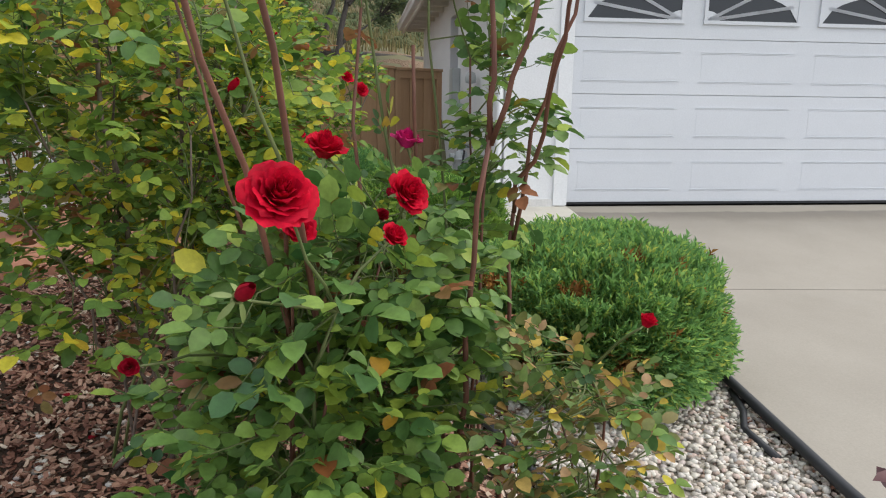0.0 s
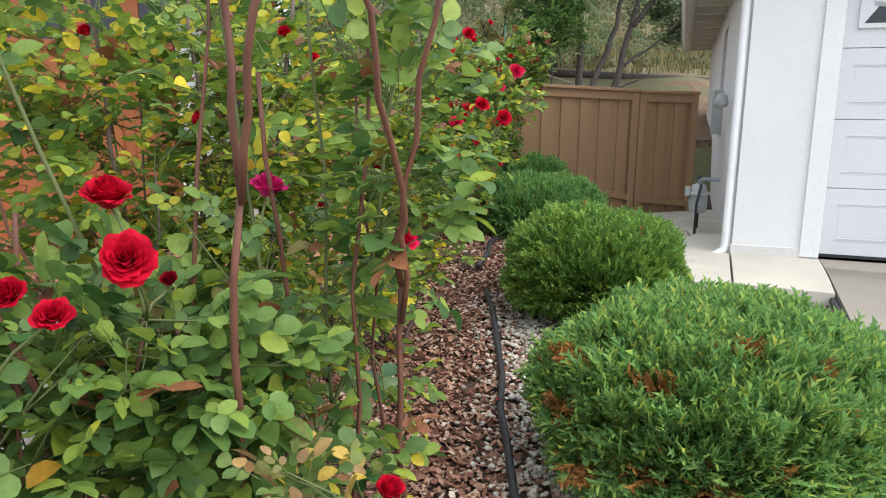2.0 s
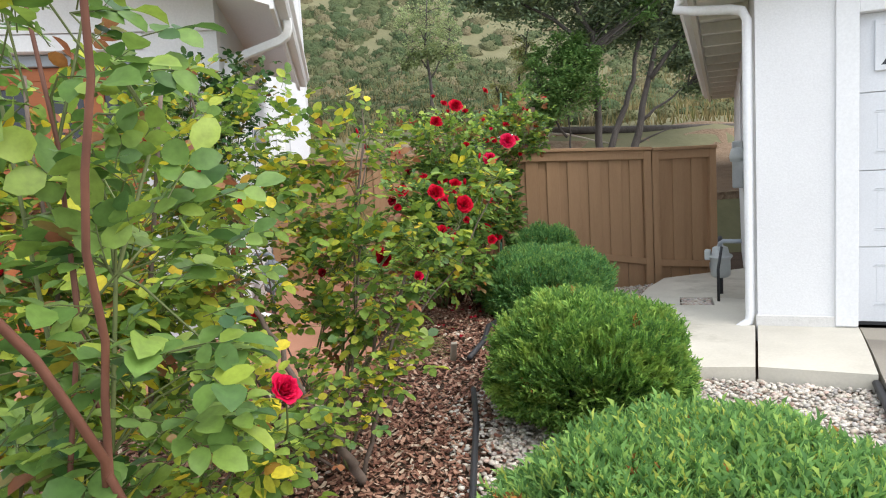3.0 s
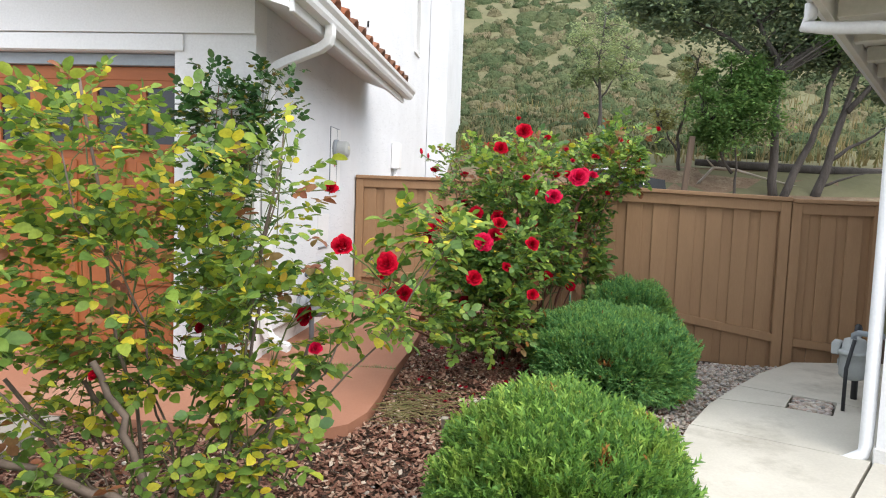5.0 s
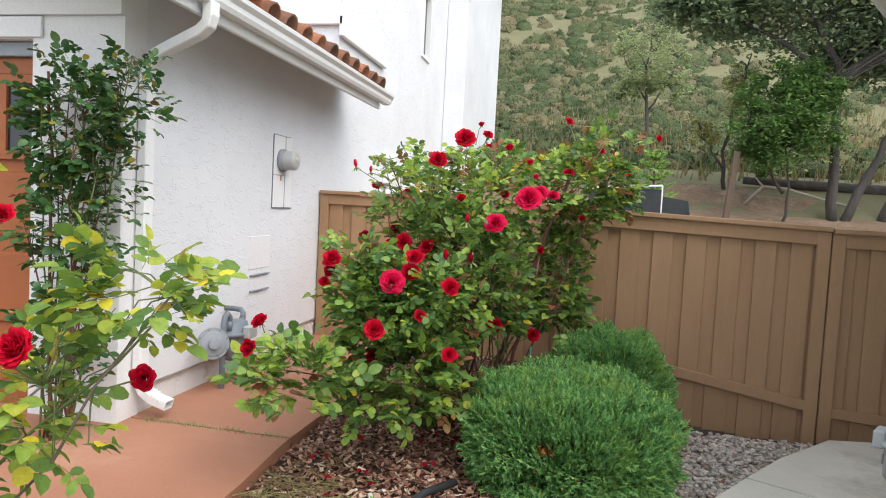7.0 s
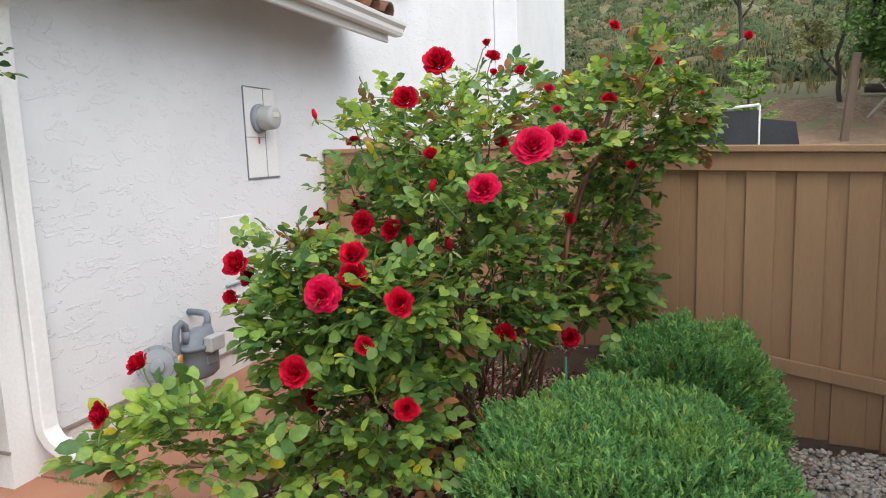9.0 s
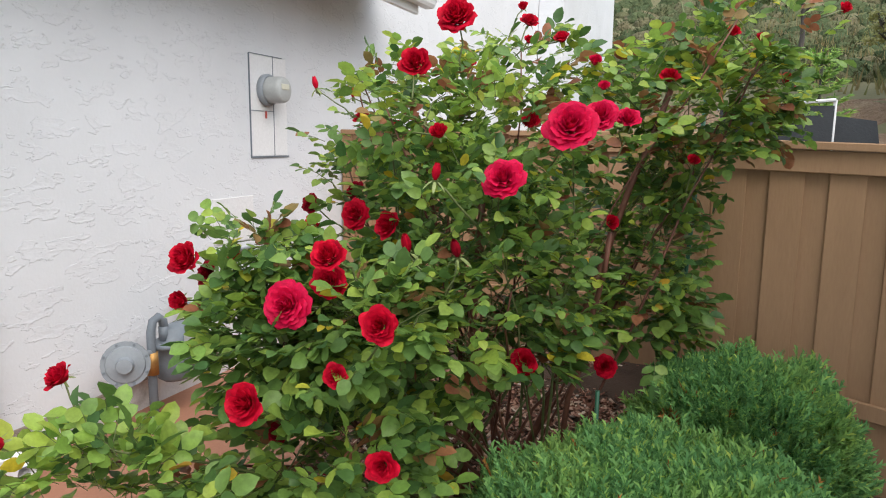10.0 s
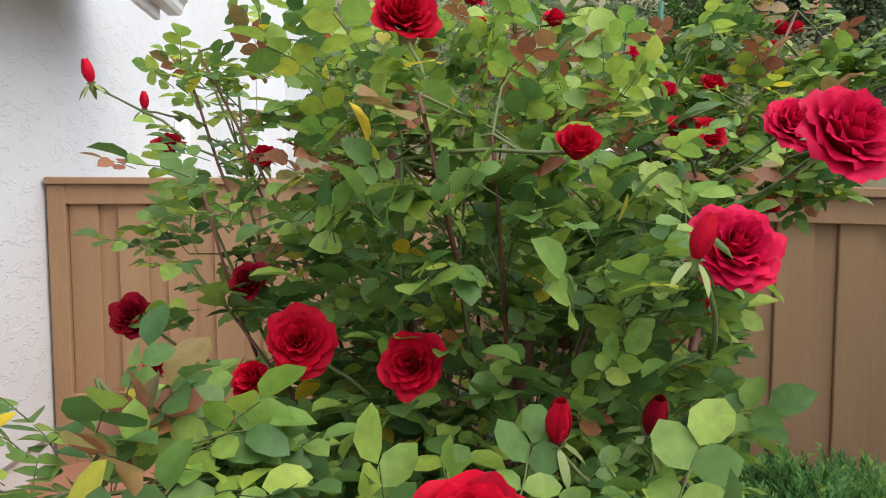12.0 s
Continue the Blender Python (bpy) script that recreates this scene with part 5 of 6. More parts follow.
rose_bush("large green climbing rose covered in red blooms", [(2.62, 6.75, 0.47), (2.75, 6.9, 0.46), (2.9, 6.8, 0.45), (2.5, 6.6, 0.48)],
          [((2.70, 6.5, 1.42), (0.60, 0.66, 0.62), 1350), ((2.68, 6.6, 1.88), (0.62, 0.55, 0.34), 420), ((3.42, 7.1, 2.02), (0.36, 0.34, 0.5), 430), ((3.58, 7.12, 2.14), (0.28, 0.26, 0.36), 230), ((3.25, 7.14, 1.4), (0.3, 0.32, 0.62), 480), ((2.2, 6.0, 1.54), (0.22, 0.25, 0.18), 260),
           ((2.3, 5.95, 1.3), (0.3, 0.34, 0.26), 150), ((2.8, 6.95, 2.16), (0.5, 0.34, 0.22), 230), ((2.06, 5.56, 0.98), (0.32, 0.28, 0.2), 190), ((2.46, 6.02, 0.95), (0.45, 0.42, 0.36), 420), ((2.98, 6.15, 1.62), (0.32, 0.4, 0.3), 100),
           ((2.08, 7.0, 2.06), (0.15, 0.2, 0.2), 36), ((2.3, 6.8, 2.1), (0.24, 0.24, 0.2), 80), ((2.2, 6.6, 1.75), (0.17, 0.22, 0.22), 60), ((2.38, 5.98, 1.36), (0.28, 0.3, 0.22), 170), ((2.62, 5.95, 1.42), (0.3, 0.24, 0.2), 170)],
          LEAF,
          [((2.70, 6.36, 2.295), 0.145, "0", R, (0, -0.85, 0.5)), ((2.53, 6.43, 2.165), 0.13, "1", R, (0.1, -0.9, 0.4)), ((3.105, 6.17, 1.958), 0.155, "2", P, (0.1, -0.8, 0.5)), ((3.15, 6.37, 1.99), 0.11, "2", P, None), ((3.23, 6.38, 1.98), 0.09, "1", P, None),
           ((2.95, 6.34, 1.97), 0.085, "3", R, None), ((2.93, 6.135, 1.81), 0.13, "2", P, (0.0, -0.8, 0.5)), ((2.73, 6.15, 1.935), 0.08, "3", R, None), ((2.37, 6.30, 1.665), 0.12, "0", R, (0, -0.9, 0.4)), ((2.34, 6.09, 1.665), 0.065, "3", R, None),
           ((2.525, 6.225, 1.645), 0.11, "1", R, None), ((2.12, 5.78, 1.58), 0.12, "1", R, (-0.1, -0.9, 0.4)), ((2.08, 5.80, 1.45), 0.09, "3", R, None), ((2.455, 5.78, 1.48), 0.14, "2", P, (0.1, -0.9, 0.3)), ((2.53, 5.87, 1.53), 0.115, "0", R, None),
           ((2.56, 5.82, 1.615), 0.115, "1", R, (0.1, -0.8, 0.6)), ((2.785, 5.67, 1.49), 0.11, "1", R, (0.2, -0.9, 0.45)), ((2.41, 5.65, 1.25), 0.125, "0", R, (0, -0.9, 0.4)), ((2.33, 5.9, 1.05), 0.09, "1", K, None), ((2.80, 5.65, 1.156), 0.095, "1", R, None),
           ((2.93, 6.42, 1.195), 0.105, "0", R, (0, -0.9, 0.4)), ((3.135, 6.83, 1.08), 0.105, "0", R, (0, -0.8, 0.6)), ((3.16, 6.68, 1.64), 0.075, "3", R, None), ((1.80, 5.62, 1.25), 0.105, "1", R, (-0.3, -0.6, 0.6)), ((1.87, 5.37, 1.16), 0.105, "1", R, (-0.3, -0.9, 0.2)),
           ((3.27, 7.62, 2.57), 0.085, "1", R, None), ((3.71, 7.30, 2.154), 0.085, "1", R, None), ((3.92, 7.6, 2.46), 0.08, "3", R, None), ((2.73, 7.13, 2.40), 0.09, "1", R, None), ((2.65, 7.3, 2.49), 0.07, "3", R, None), ((2.75, 7.05, 2.31), 0.06, "3", R, None),
           ((1.85, 6.91, 2.14), 0.045, "bud", R, (-0.2, -0.1, 1)), ((1.87, 7.2, 2.12), 0.04, "bud", R, (0, 0, 1)), ((1.94, 7.15, 2.015), 0.1, "1", R, (0, -0.5, 0.8)), ((2.06, 6.52, 1.67), 0.095, "1", K, None), ((2.26, 6.5, 1.73), 0.085, "1", K, None), ((2.1, 6.5, 1.58), 0.06, "3", R, None),
           ((2.81, 6.10, 1.60), 0.05, "bud", K, (0, -0.5, 0.8)), ((2.68, 6.05, 1.612), 0.05, "bud", R, (0, -0.4, 0.9)), ((2.8, 5.97, 1.82), 0.04, "bud", R, (0.2, -0.2, 0.9)), ((2.42, 7.25, 2.25), 0.09, "1", R, None), ((2.22, 6.92, 1.97), 0.09, "1", R, None), ((3.05, 6.46, 1.98), 0.09, "1", R, None),
           ((3.5, 7.0, 2.3), 0.07, "3", R, None), ((3.3, 6.95, 2.15), 0.09, "1", R, None), ((3.05, 6.85, 2.2), 0.075, "3", P, None), ((2.9, 6.95, 2.3), 0.08, "1", R, None), ((3.1, 6.75, 2.1), 0.06, "3", P, None), ((3.4, 6.85, 1.85), 0.065, "3", R, None), ((3.6, 7.2, 2.3), 0.07, "3", R, None),
           ((2.62, 5.75, 1.32), 0.08, "1", R, None), ((2.05, 5.95, 1.5), 0.09, "1", K, None), ((2.12, 6.0, 1.55), 0.07, "3", R, None)],
          singles=300, seed=4, cane_to=[((2.62, 6.75, 0.45), (2.75, 6.5, 1.7), 0.022), ((2.75, 6.9, 0.44), (3.3, 7.0, 2.1), 0.02), ((2.9, 6.8, 0.44), (3.15, 6.7, 1.6), 0.016), ((2.5, 6.6, 0.46), (2.3, 6.0, 1.3), 0.015), ((2.5, 6.6, 0.46), (2.0, 5.6, 0.9), 0.012), ((2.7, 6.8, 0.45), (2.5, 6.5, 2.0), 0.014)],
          extra=[LEAF_BRONZE, LEAF_YELLOW, LEAF_FRESH], keep=clear_of_walk, size=0.78, per_cane=110, crown_z=1.85, broad_z=1.35, fresh=lambda p: 0.55 if p.x < 2.2 and p.z < 1.2 else 0.3 if p.z > 2.0 or p.z < 0.95 else 0.06)
stake = thing("garden_stake", (3.13, 6.72, 0.42), "slim green coated plant stake among the roses", "stake", "rose stakes")
part("rod", Shape().tube([(0, 0, -0.05), (0, 0, 0.6)], 0.008, 8), STAKE, stake, soft=True)
stake2 = thing("garden_stake", (3.36, 7.58, 0.4), "tall green coated plant stake behind the roses", "stake", "rose stakes")
part("rod", Shape().tube([(-0.04, 0, -0.05), (0.02, 0, 1.0), (0.07, 0.02, 2.13)], 0.01, 8), STAKE, stake2, soft=True)

rose_bush("green rose bush with large red blooms and tall bare canes", [(0.62, 1.38, 0.08), (0.8, 1.45, 0.08), (0.5, 1.3, 0.08)],
          [((0.65, 1.33, 0.78), (0.36, 0.3, 0.42), 420), ((0.74, 1.32, 1.05), (0.38, 0.28, 0.22), 190), ((0.62, 1.25, 0.45), (0.38, 0.3, 0.3), 220), ((0.85, 1.35, 0.95), (0.3, 0.22, 0.3), 150)], LEAF,
          [((0.468, 1.066, 1.33), 0.135, "2", R, (-0.05, -0.72, 0.62)), ((0.724, 1.389, 1.38), 0.115, "1", R, (0, -0.35, 0.9)), ((0.798, 1.173, 1.293), 0.105, "0", R, (0.1, -0.8, 0.5)), ((0.709, 1.097, 1.227), 0.07, "1", R, (0.2, -0.5, 0.6)),
           ((1.01, 1.485, 1.381), 0.095, "1", PETAL_MAGENTA, (0.1, -0.2, 0.95)), ((0.59, 1.25, 1.225), 0.075, "1", R, None), ((0.37, 1.0, 1.19), 0.045, "bud", K, None), ((0.26, 1.25, 1.02), 0.05, "3", K, None), ((0.83, 1.33, 1.22), 0.05, "3", K, None)],
          singles=260, seed=7, cane_to=[((0.88, 1.42, 0.06), (0.3, 1.2, 1.95), 0.009), ((0.84, 1.5, 0.06), (0.38, 1.05, 1.95), 0.009), ((0.62, 1.4, 0.1), (0.6, 1.3, 1.35), 0.008)],
          extra=[LEAF_YELLOW, LEAF_DARK, LEAF_BRONZE], size=0.84)
rose_bush("tall rose canes with sparse yellow-green leaves", [(1.05, 1.45, 0.09), (1.18, 1.4, 0.09), (0.85, 1.5, 0.09)],
          [((1.29, 1.43, 1.45), (0.15, 0.12, 0.42), 100), ((1.05, 1.5, 1.15), (0.22, 0.2, 0.4), 80), ((1.2, 1.45, 1.85), (0.2, 0.14, 0.2), 40), ((0.75, 1.52, 1.8), (0.3, 0.12, 0.25), 26), ((0.35, 1.45, 1.75), (0.22, 0.12, 0.25), 30), ((1.12, 1.42, 0.75), (0.2, 0.2, 0.3), 60)], LEAF, [],
          keep=lambda p: math.hypot(p.x - 1.01 - 0.26 * (1.485 - p.y), p.z - 1.38) > 0.1 or p.y > 1.5, singles=120, seed=8, extra=[LEAF_YELLOW, LEAF_DARK, LEAF_BRONZE], size=0.78, gnarl=0.03, cane_to=[((0.96, 1.2, 0.05), (0.98, 1.14, 1.40), 0.0105), ((0.98, 1.14, 1.38), (0.91, 1.14, 2.0), 0.008), ((0.98, 1.14, 1.38), (1.1, 0.98, 2.0), 0.008), ((1.3, 1.42, 0.05), (1.27, 1.36, 1.2), 0.010), ((1.27, 1.36, 1.18), (1.14, 1.06, 1.8), 0.008), ((1.27, 1.36, 1.1), (1.33, 1.16, 1.95), 0.0075), ((1.1, 1.45, 0.05), (1.0, 1.45, 1.6), 0.008)])
rose_bush("withered low rose bush with brown and yellow leaves", [(1.1, 0.98, 0.06), (1.2, 1.05, 0.06)],
          [((1.12, 1.0, 0.68), (0.28, 0.24, 0.36), 230), ((0.98, 0.82, 0.42), (0.36, 0.26, 0.24), 230)], LEAF_DRY,
          [((1.173, 0.852, 1.034), 0.06, "3", R, (0.2, -0.3, 0.9))], singles=90, seed=9, extra=[LEAF, LEAF_YELLOW], size=0.6)
rose_bush("tall leafy rose bush turning yellow", [(0.65, 2.4, 0.18), (0.85, 2.5, 0.19), (0.5, 2.55, 0.19)],
          [((0.62, 2.42, 1.35), (0.66, 0.42, 0.68), 620), ((0.4, 2.35, 0.95), (0.36, 0.35, 0.45), 170), ((0.95, 2.6, 1.5), (0.48, 0.4, 0.6), 420), ((1.05, 2.45, 0.9), (0.4, 0.35, 0.45), 200), ((0.25, 2.5, 1.7), (0.4, 0.35, 0.4), 200), ((1.25, 2.3, 0.8), (0.3, 0.28, 0.4), 90)], LEAF_YELLOW,
          [((1.15, 2.75, 1.74), 0.08, "3", R, None), ((1.05, 2.5, 1.8), 0.07, "3", R, None), ((0.5, 2.2, 1.75), 0.06, "3", R, None), ((1.3, 2.6, 1.62), 0.06, "3", R, None), ((0.8, 2.1, 1.5), 0.05, "bud", R, None), ((1.42, 2.15, 1.14), 0.1, "1", P, (0.5, -0.6, 0.5))],
          singles=120, seed=13, extra=[LEAF, LEAF_BRONZE], size=0.82, cane_mat=CANE_OLD, per_cane=130, gnarl=0.035,
          cane_to=[((0.65, 2.45, 0.15), (0.45, 2.35, 2.0), 0.011), ((0.85, 2.5, 0.15), (1.1, 2.6, 2.05), 0.012), ((0.8, 2.5, 0.15), (0.75, 2.5, 2.0), 0.01)])
rose_bush("open rose bush with yellowing leaves and red blooms", [(1.45, 3.75, 0.28), (1.2, 3.7, 0.28), (1.55, 3.65, 0.28)],
          [((1.15, 3.7, 1.35), (0.74, 0.42, 0.6), 540), ((1.0, 3.7, 1.85), (0.62, 0.38, 0.45), 330), ((1.72, 3.75, 1.7), (0.24, 0.24, 0.45), 90), ((0.75, 3.6, 0.95), (0.5, 0.4, 0.35), 170), ((1.72, 3.72, 1.2), (0.36, 0.34, 0.42), 240), ((1.65, 3.6, 0.85), (0.36, 0.3, 0.3), 110), ((2.08, 3.8, 1.35), (0.26, 0.24, 0.22), 80), ((2.32, 3.92, 1.62), (0.2, 0.18, 0.15), 60), ((1.25, 3.35, 0.62), (0.6, 0.3, 0.3), 110)], LEAF_YELLOW,
          [((2.05, 3.56, 1.594), 0.1, "1", R, (0, -0.8, 0.6)), ((2.2, 3.64, 1.526), 0.1, "0", R, (0, -0.9, 0.4)), ((2.2, 4.1, 1.35), 0.09, "1", R, (0.3, -0.8, 0.4)), ((1.91, 3.91, 1.80), 0.075, "1", R, None), ((1.81, 3.9, 1.264), 0.1, "1", R, (-0.2, -0.8, 0.5)),
           ((1.95, 3.6, 1.2), 0.075, "3", P, None), ((1.5, 3.6, 1.25), 0.06, "3", K, None), ((1.2, 3.4, 1.1), 0.06, "3", R, None)],
          singles=220, seed=17, extra=[LEAF, LEAF, LEAF_BRONZE], size=0.84, cane_mat=CANE_OLD, per_cane=190, gnarl=0.04,
          cane_to=[((1.45, 3.75, 0.25), (1.9, 3.7, 1.2), 0.013), ((1.4, 3.7, 0.25), (1.0, 3.65, 1.0), 0.015), ((1.2, 3.7, 0.25), (0.7, 3.6, 1.0), 0.014), ((1.5, 3.65, 0.25), (1.75, 3.75, 1.9), 0.010), ((1.3, 3.7, 0.25), (0.95, 3.7, 2.2), 0.010), ((1.62, 3.5, 0.25), (1.45, 3.4, 0.6), 0.03), ((1.45, 3.4, 0.58), (0.85, 3.35, 0.78), 0.025), ((1.45, 3.4, 0.58), (1.2, 3.4, 1.15), 0.02), ((1.62, 3.55, 0.25), (1.85, 3.6, 1.0), 0.014)])
rose_bush("dark green rose climbing the garage corner", [(0.58, 5.62, 0.47), (0.66, 5.65, 0.47)],
          [((0.68, 5.62, 2.25), (0.4, 0.18, 0.42), 300), ((0.66, 5.62, 1.65), (0.28, 0.16, 0.5), 220), ((0.66, 5.6, 1.0), (0.26, 0.18, 0.4), 130), ((0.98, 5.66, 2.4), (0.26, 0.12, 0.3), 80), ((0.88, 5.64, 1.9), (0.22, 0.12, 0.3), 60)], LEAF_DARK,
          [], singles=100, seed=19, size=0.8, keep=lambda p: p.y < 5.83, cane_to=[((0.58, 5.62, 0.45), (0.5, 5.66, 2.5), 0.012), ((0.66, 5.65, 0.45), (0.72, 5.66, 2.3), 0.01)])

purple = thing("rose_shoot", (1.0, 0.31, -0.02), "thin red rose shoots with dark purple young leaves", "rose shoot", "garden roses")
r = random.Random(5)
for ex, ey, ez in ((-0.03, -0.04, 1.07), (-0.14, -0.06, 0.93), (0.1, 0.03, 0.98), (-0.2, 0.06, 0.86), (0.02, -0.1, 0.84)):
    tip = Vector((ex, ey, ez))
    part("stem", Shape().tube([(ex * 0.2, ey * 0.2, -0.05), (ex * 0.5 + 0.02, ey * 0.5, ez * 0.5), tip], [0.006, 0.0045, 0.002], 6), CANE, purple, soft=True)
    for k in range(6):
        a = k * 2.4 + r.uniform(-0.4, 0.4)
        d = Vector((math.cos(a), math.sin(a), r.uniform(-0.1, 0.7)))
        s2 = Shape()
        leaflet(s2, oriented(tip - Vector((0, 0, 0.02 * k)), d, (0, 0, 1), r.uniform(-0.5, 0.5)), r.uniform(0.05, 0.075), 0.028, 0.3, 0.25)
        part("leaf", s2, PURPLE_LEAF, purple, soft=True)

# ---------------------------------------------------------------- meters and fittings on the walls
def electric_meter():
    """Flush meter cabinet in the stucco with a round glass meter."""
    y0, y1, z0, z1 = 7.83, 8.21, 1.80, 2.42
    t = thing("electric_meter", (WALL_X, (y0 + y1) / 2, (z0 + z1) / 2), "round glass electric meter on a flush white cabinet", "electric meter")
    m = Matrix.Translation((0, 0, 0))
    hy, hz = (y1 - y0) / 2, (z1 - z0) / 2
    part("cabinet", Shape().box((-0.01, -hy, -hz), (0.006, hy, hz)), STUCCO_SMOOTH, t, "white painted cabinet cover", bevel=0.003)
    rim = Shape()
    for a, b in (((-hy - 0.006, -hz - 0.01), (hy + 0.01, -hz)), ((-hy - 0.005, -hz), (-hy, hz)), ((-hy, hz), (hy * 0.75, hz + 0.005)), ((hy * 0.22, -hz), (hy * 0.22 + 0.004, hz)), ((-hy, -0.032), (hy * 0.22, -0.028))):
        rim.box((0.0, a[0], a[1]), (0.009, b[0], b[1]))
    part("seam", rim, METER_BLUE, t, "dark grey seam")
    face = Matrix.Translation((0, -0.03, 0.1)) @ Matrix.Rotation(radians(90), 4, "Y")
    part("ring", Shape().lathe([(0.0, 0.0), (0.098, 0.0), (0.1, 0.03), (0.092, 0.045), (0.085, 0.045), (0.084, 0.03), (0.0, 0.03)], 24, face), GREY_METAL, t, "grey metal ring", True)
    part("dome", Shape().lathe([(0.083, 0.03), (0.082, 0.125), (0.077, 0.142), (0.066, 0.15), (0.0, 0.151)], 24, face), PALE_METAL, t, "cloudy glass dome", True)
    part("dial", Shape().box((0.145, -0.07, 0.1), (0.155, 0.01, 0.135)), surface("pale dial", (0.5, 0.5, 0.42), (0.62, 0.61, 0.5), 30, 90, 0.4, 0.05, 0.001), t, bevel=0.003)
    part("seal_tag", Shape().box((0.008, -0.05, -0.075), (0.014, -0.035, -0.03)), surface("faded tag", (0.4, 0.05, 0.04), (0.5, 0.1, 0.08), 20, 60, 0.6, 0.05, 0.001), t, "small faded red tag", bevel=0.002)
    return t


electric_meter()
vent = thing("wall_hatch", (WALL_X, 7.65, 1.42), "flush white hatch plate in the stucco wall", "hatch")
part("plate", Shape().box((-0.01, -0.19, -0.13), (0.005, 0.18, 0.14)), STUCCO_SMOOTH, vent, bevel=0.003)
part("lip", Shape().box((0.0, -0.17, -0.185), (0.018, 0.16, -0.172)), GREY_METAL, vent, "grey lower lip", bevel=0.003)
part("lip", Shape().box((0.0, -0.17, -0.315), (0.018, 0.16, -0.302)), GREY_METAL, vent, bevel=0.003)


def gas_meter(at, turn, label, body_mat, pale=False):
    """A domestic gas meter: cast body with round lid, regulator disc, pipes and brass union."""
    t = thing("gas_meter", Matrix.Translation(at) @ Matrix.Rotation(turn, 4, "Z"), label, "gas meter", "gas meters")
    s = Shape()
    prof = [(0.0, 0.0), (0.09, 0.0), (0.115, 0.02), (0.12, 0.1), (0.118, 0.16), (0.125, 0.165), (0.125, 0.185), (0.11, 0.2), (0.09, 0.27), (0.04, 0.285), (0.0, 0.285)]
    s.lathe(prof, 14, Matrix.Translation((0, 0, 0.28)) @ Matrix.Diagonal((1.15, 0.75, 1, 1)))
    part("body", s, body_mat, t, soft=True)
    part("index_box", Shape().box((-0.06, -0.135, 0.44), (0.07, -0.08, 0.53)), PALE_METAL, t, "cream dial box", bevel=0.008)
    for dx in (-0.1, 0.085):
        part("inlet", Shape().tube([(dx, 0, 0.5), (dx, 0, 0.57)], 0.026, 8), body_mat, t, soft=True)
    rise = RUBBER if pale else METER_BLUE
    part("pipe", Shape().tube([(-0.1, 0, 0.55), (-0.105, 0, 0.6), (-0.135, 0, 0.625), (-0.17, 0, 0.61), (-0.185, 0, 0.56), (-0.19, 0, 0.3), (-0.19, 0, -0.03)], 0.022, 8), rise, t, soft=True)
    part("pipe", Shape().tube([(0.085, 0, 0.55), (0.095, 0, 0.6), (0.12, 0.03, 0.62), (0.14, 0.1, 0.62), (0.14, 0.18, 0.62)], 0.02, 8), rise if not pale else GREY_METAL, t, soft=True)
    part("lid_rim", Shape().lathe([(0.0, 0.0), (0.14, 0.0), (0.148, 0.008), (0.148, 0.02), (0.14, 0.028), (0.0, 0.03)], 16, Matrix.Translation((0, 0, 0.455)) @ Matrix.Diagonal((1.08, 0.72, 1, 1))), body_mat, t, soft=True)
    part("badge", Shape().box((-0.05, -0.093, 0.36), (0.05, -0.084, 0.41)), body_mat, t, "cast badge plate", bevel=0.004)
    part("cock", Shape().tube([(-0.19, -0.005, 0.35), (-0.19, -0.005, 0.46)], 0.032, 6), BRASS, t, "brass gas cock", True)
    disc = Matrix.Translation((-0.375, -0.03, 0.46)) @ Matrix.Rotation(radians(-50), 4, "Z") @ Matrix.Rotation(radians(85), 4, "X")
    if not pale:
        part("regulator", Shape().lathe([(0.0, -0.025), (0.06, -0.025), (0.085, -0.012), (0.088, -0.006), (0.108, -0.006), (0.108, 0.006), (0.088, 0.006), (0.084, 0.014), (0.04, 0.022), (0.034, 0.05), (0.0, 0.052)], 24, disc), GREY_METAL, t, "flat round pale grey regulator disc with bolted rim")
        for k in range(8):
            a = radians(45 * k + 20)
            part("bolt", Shape().lathe([(0.0, -0.012), (0.007, -0.012), (0.007, 0.012), (0.0, 0.012)], 6, disc @ Matrix.Translation((0.098 * math.cos(a), 0.098 * math.sin(a), 0))), METER_BLUE, t)
        part("pipe", Shape().tube([(-0.36, 0.0, 0.46), (-0.26, 0, 0.46), (-0.19, 0, 0.46)], 0.02, 8), GREY_METAL, t, soft=True)
    return t


gas_meter((0.97, 6.97, 0.41), radians(90), "blue-grey cast gas meter with round regulator at the stucco wall", METER_BLUE)
gm_at = CORNER + U * -0.26 + N * 1.18
gas_meter((gm_at.x, gm_at.y, 0.33), TURNED - radians(90), "pale grey gas meter with black riser pipe at the white house", PALE_METAL, True)
part("riser", Shape().tube([(0, 0, 0), (0.0, 0.0, 0.3), (0.05, 0.02, 0.5)], 0.013, 8), RUBBER, thing("gas_riser", (gm_at.x - 0.12, gm_at.y - 0.16, 0.405), "black taped gas pipe rising from the pebbles", "pipe"), soft=True)

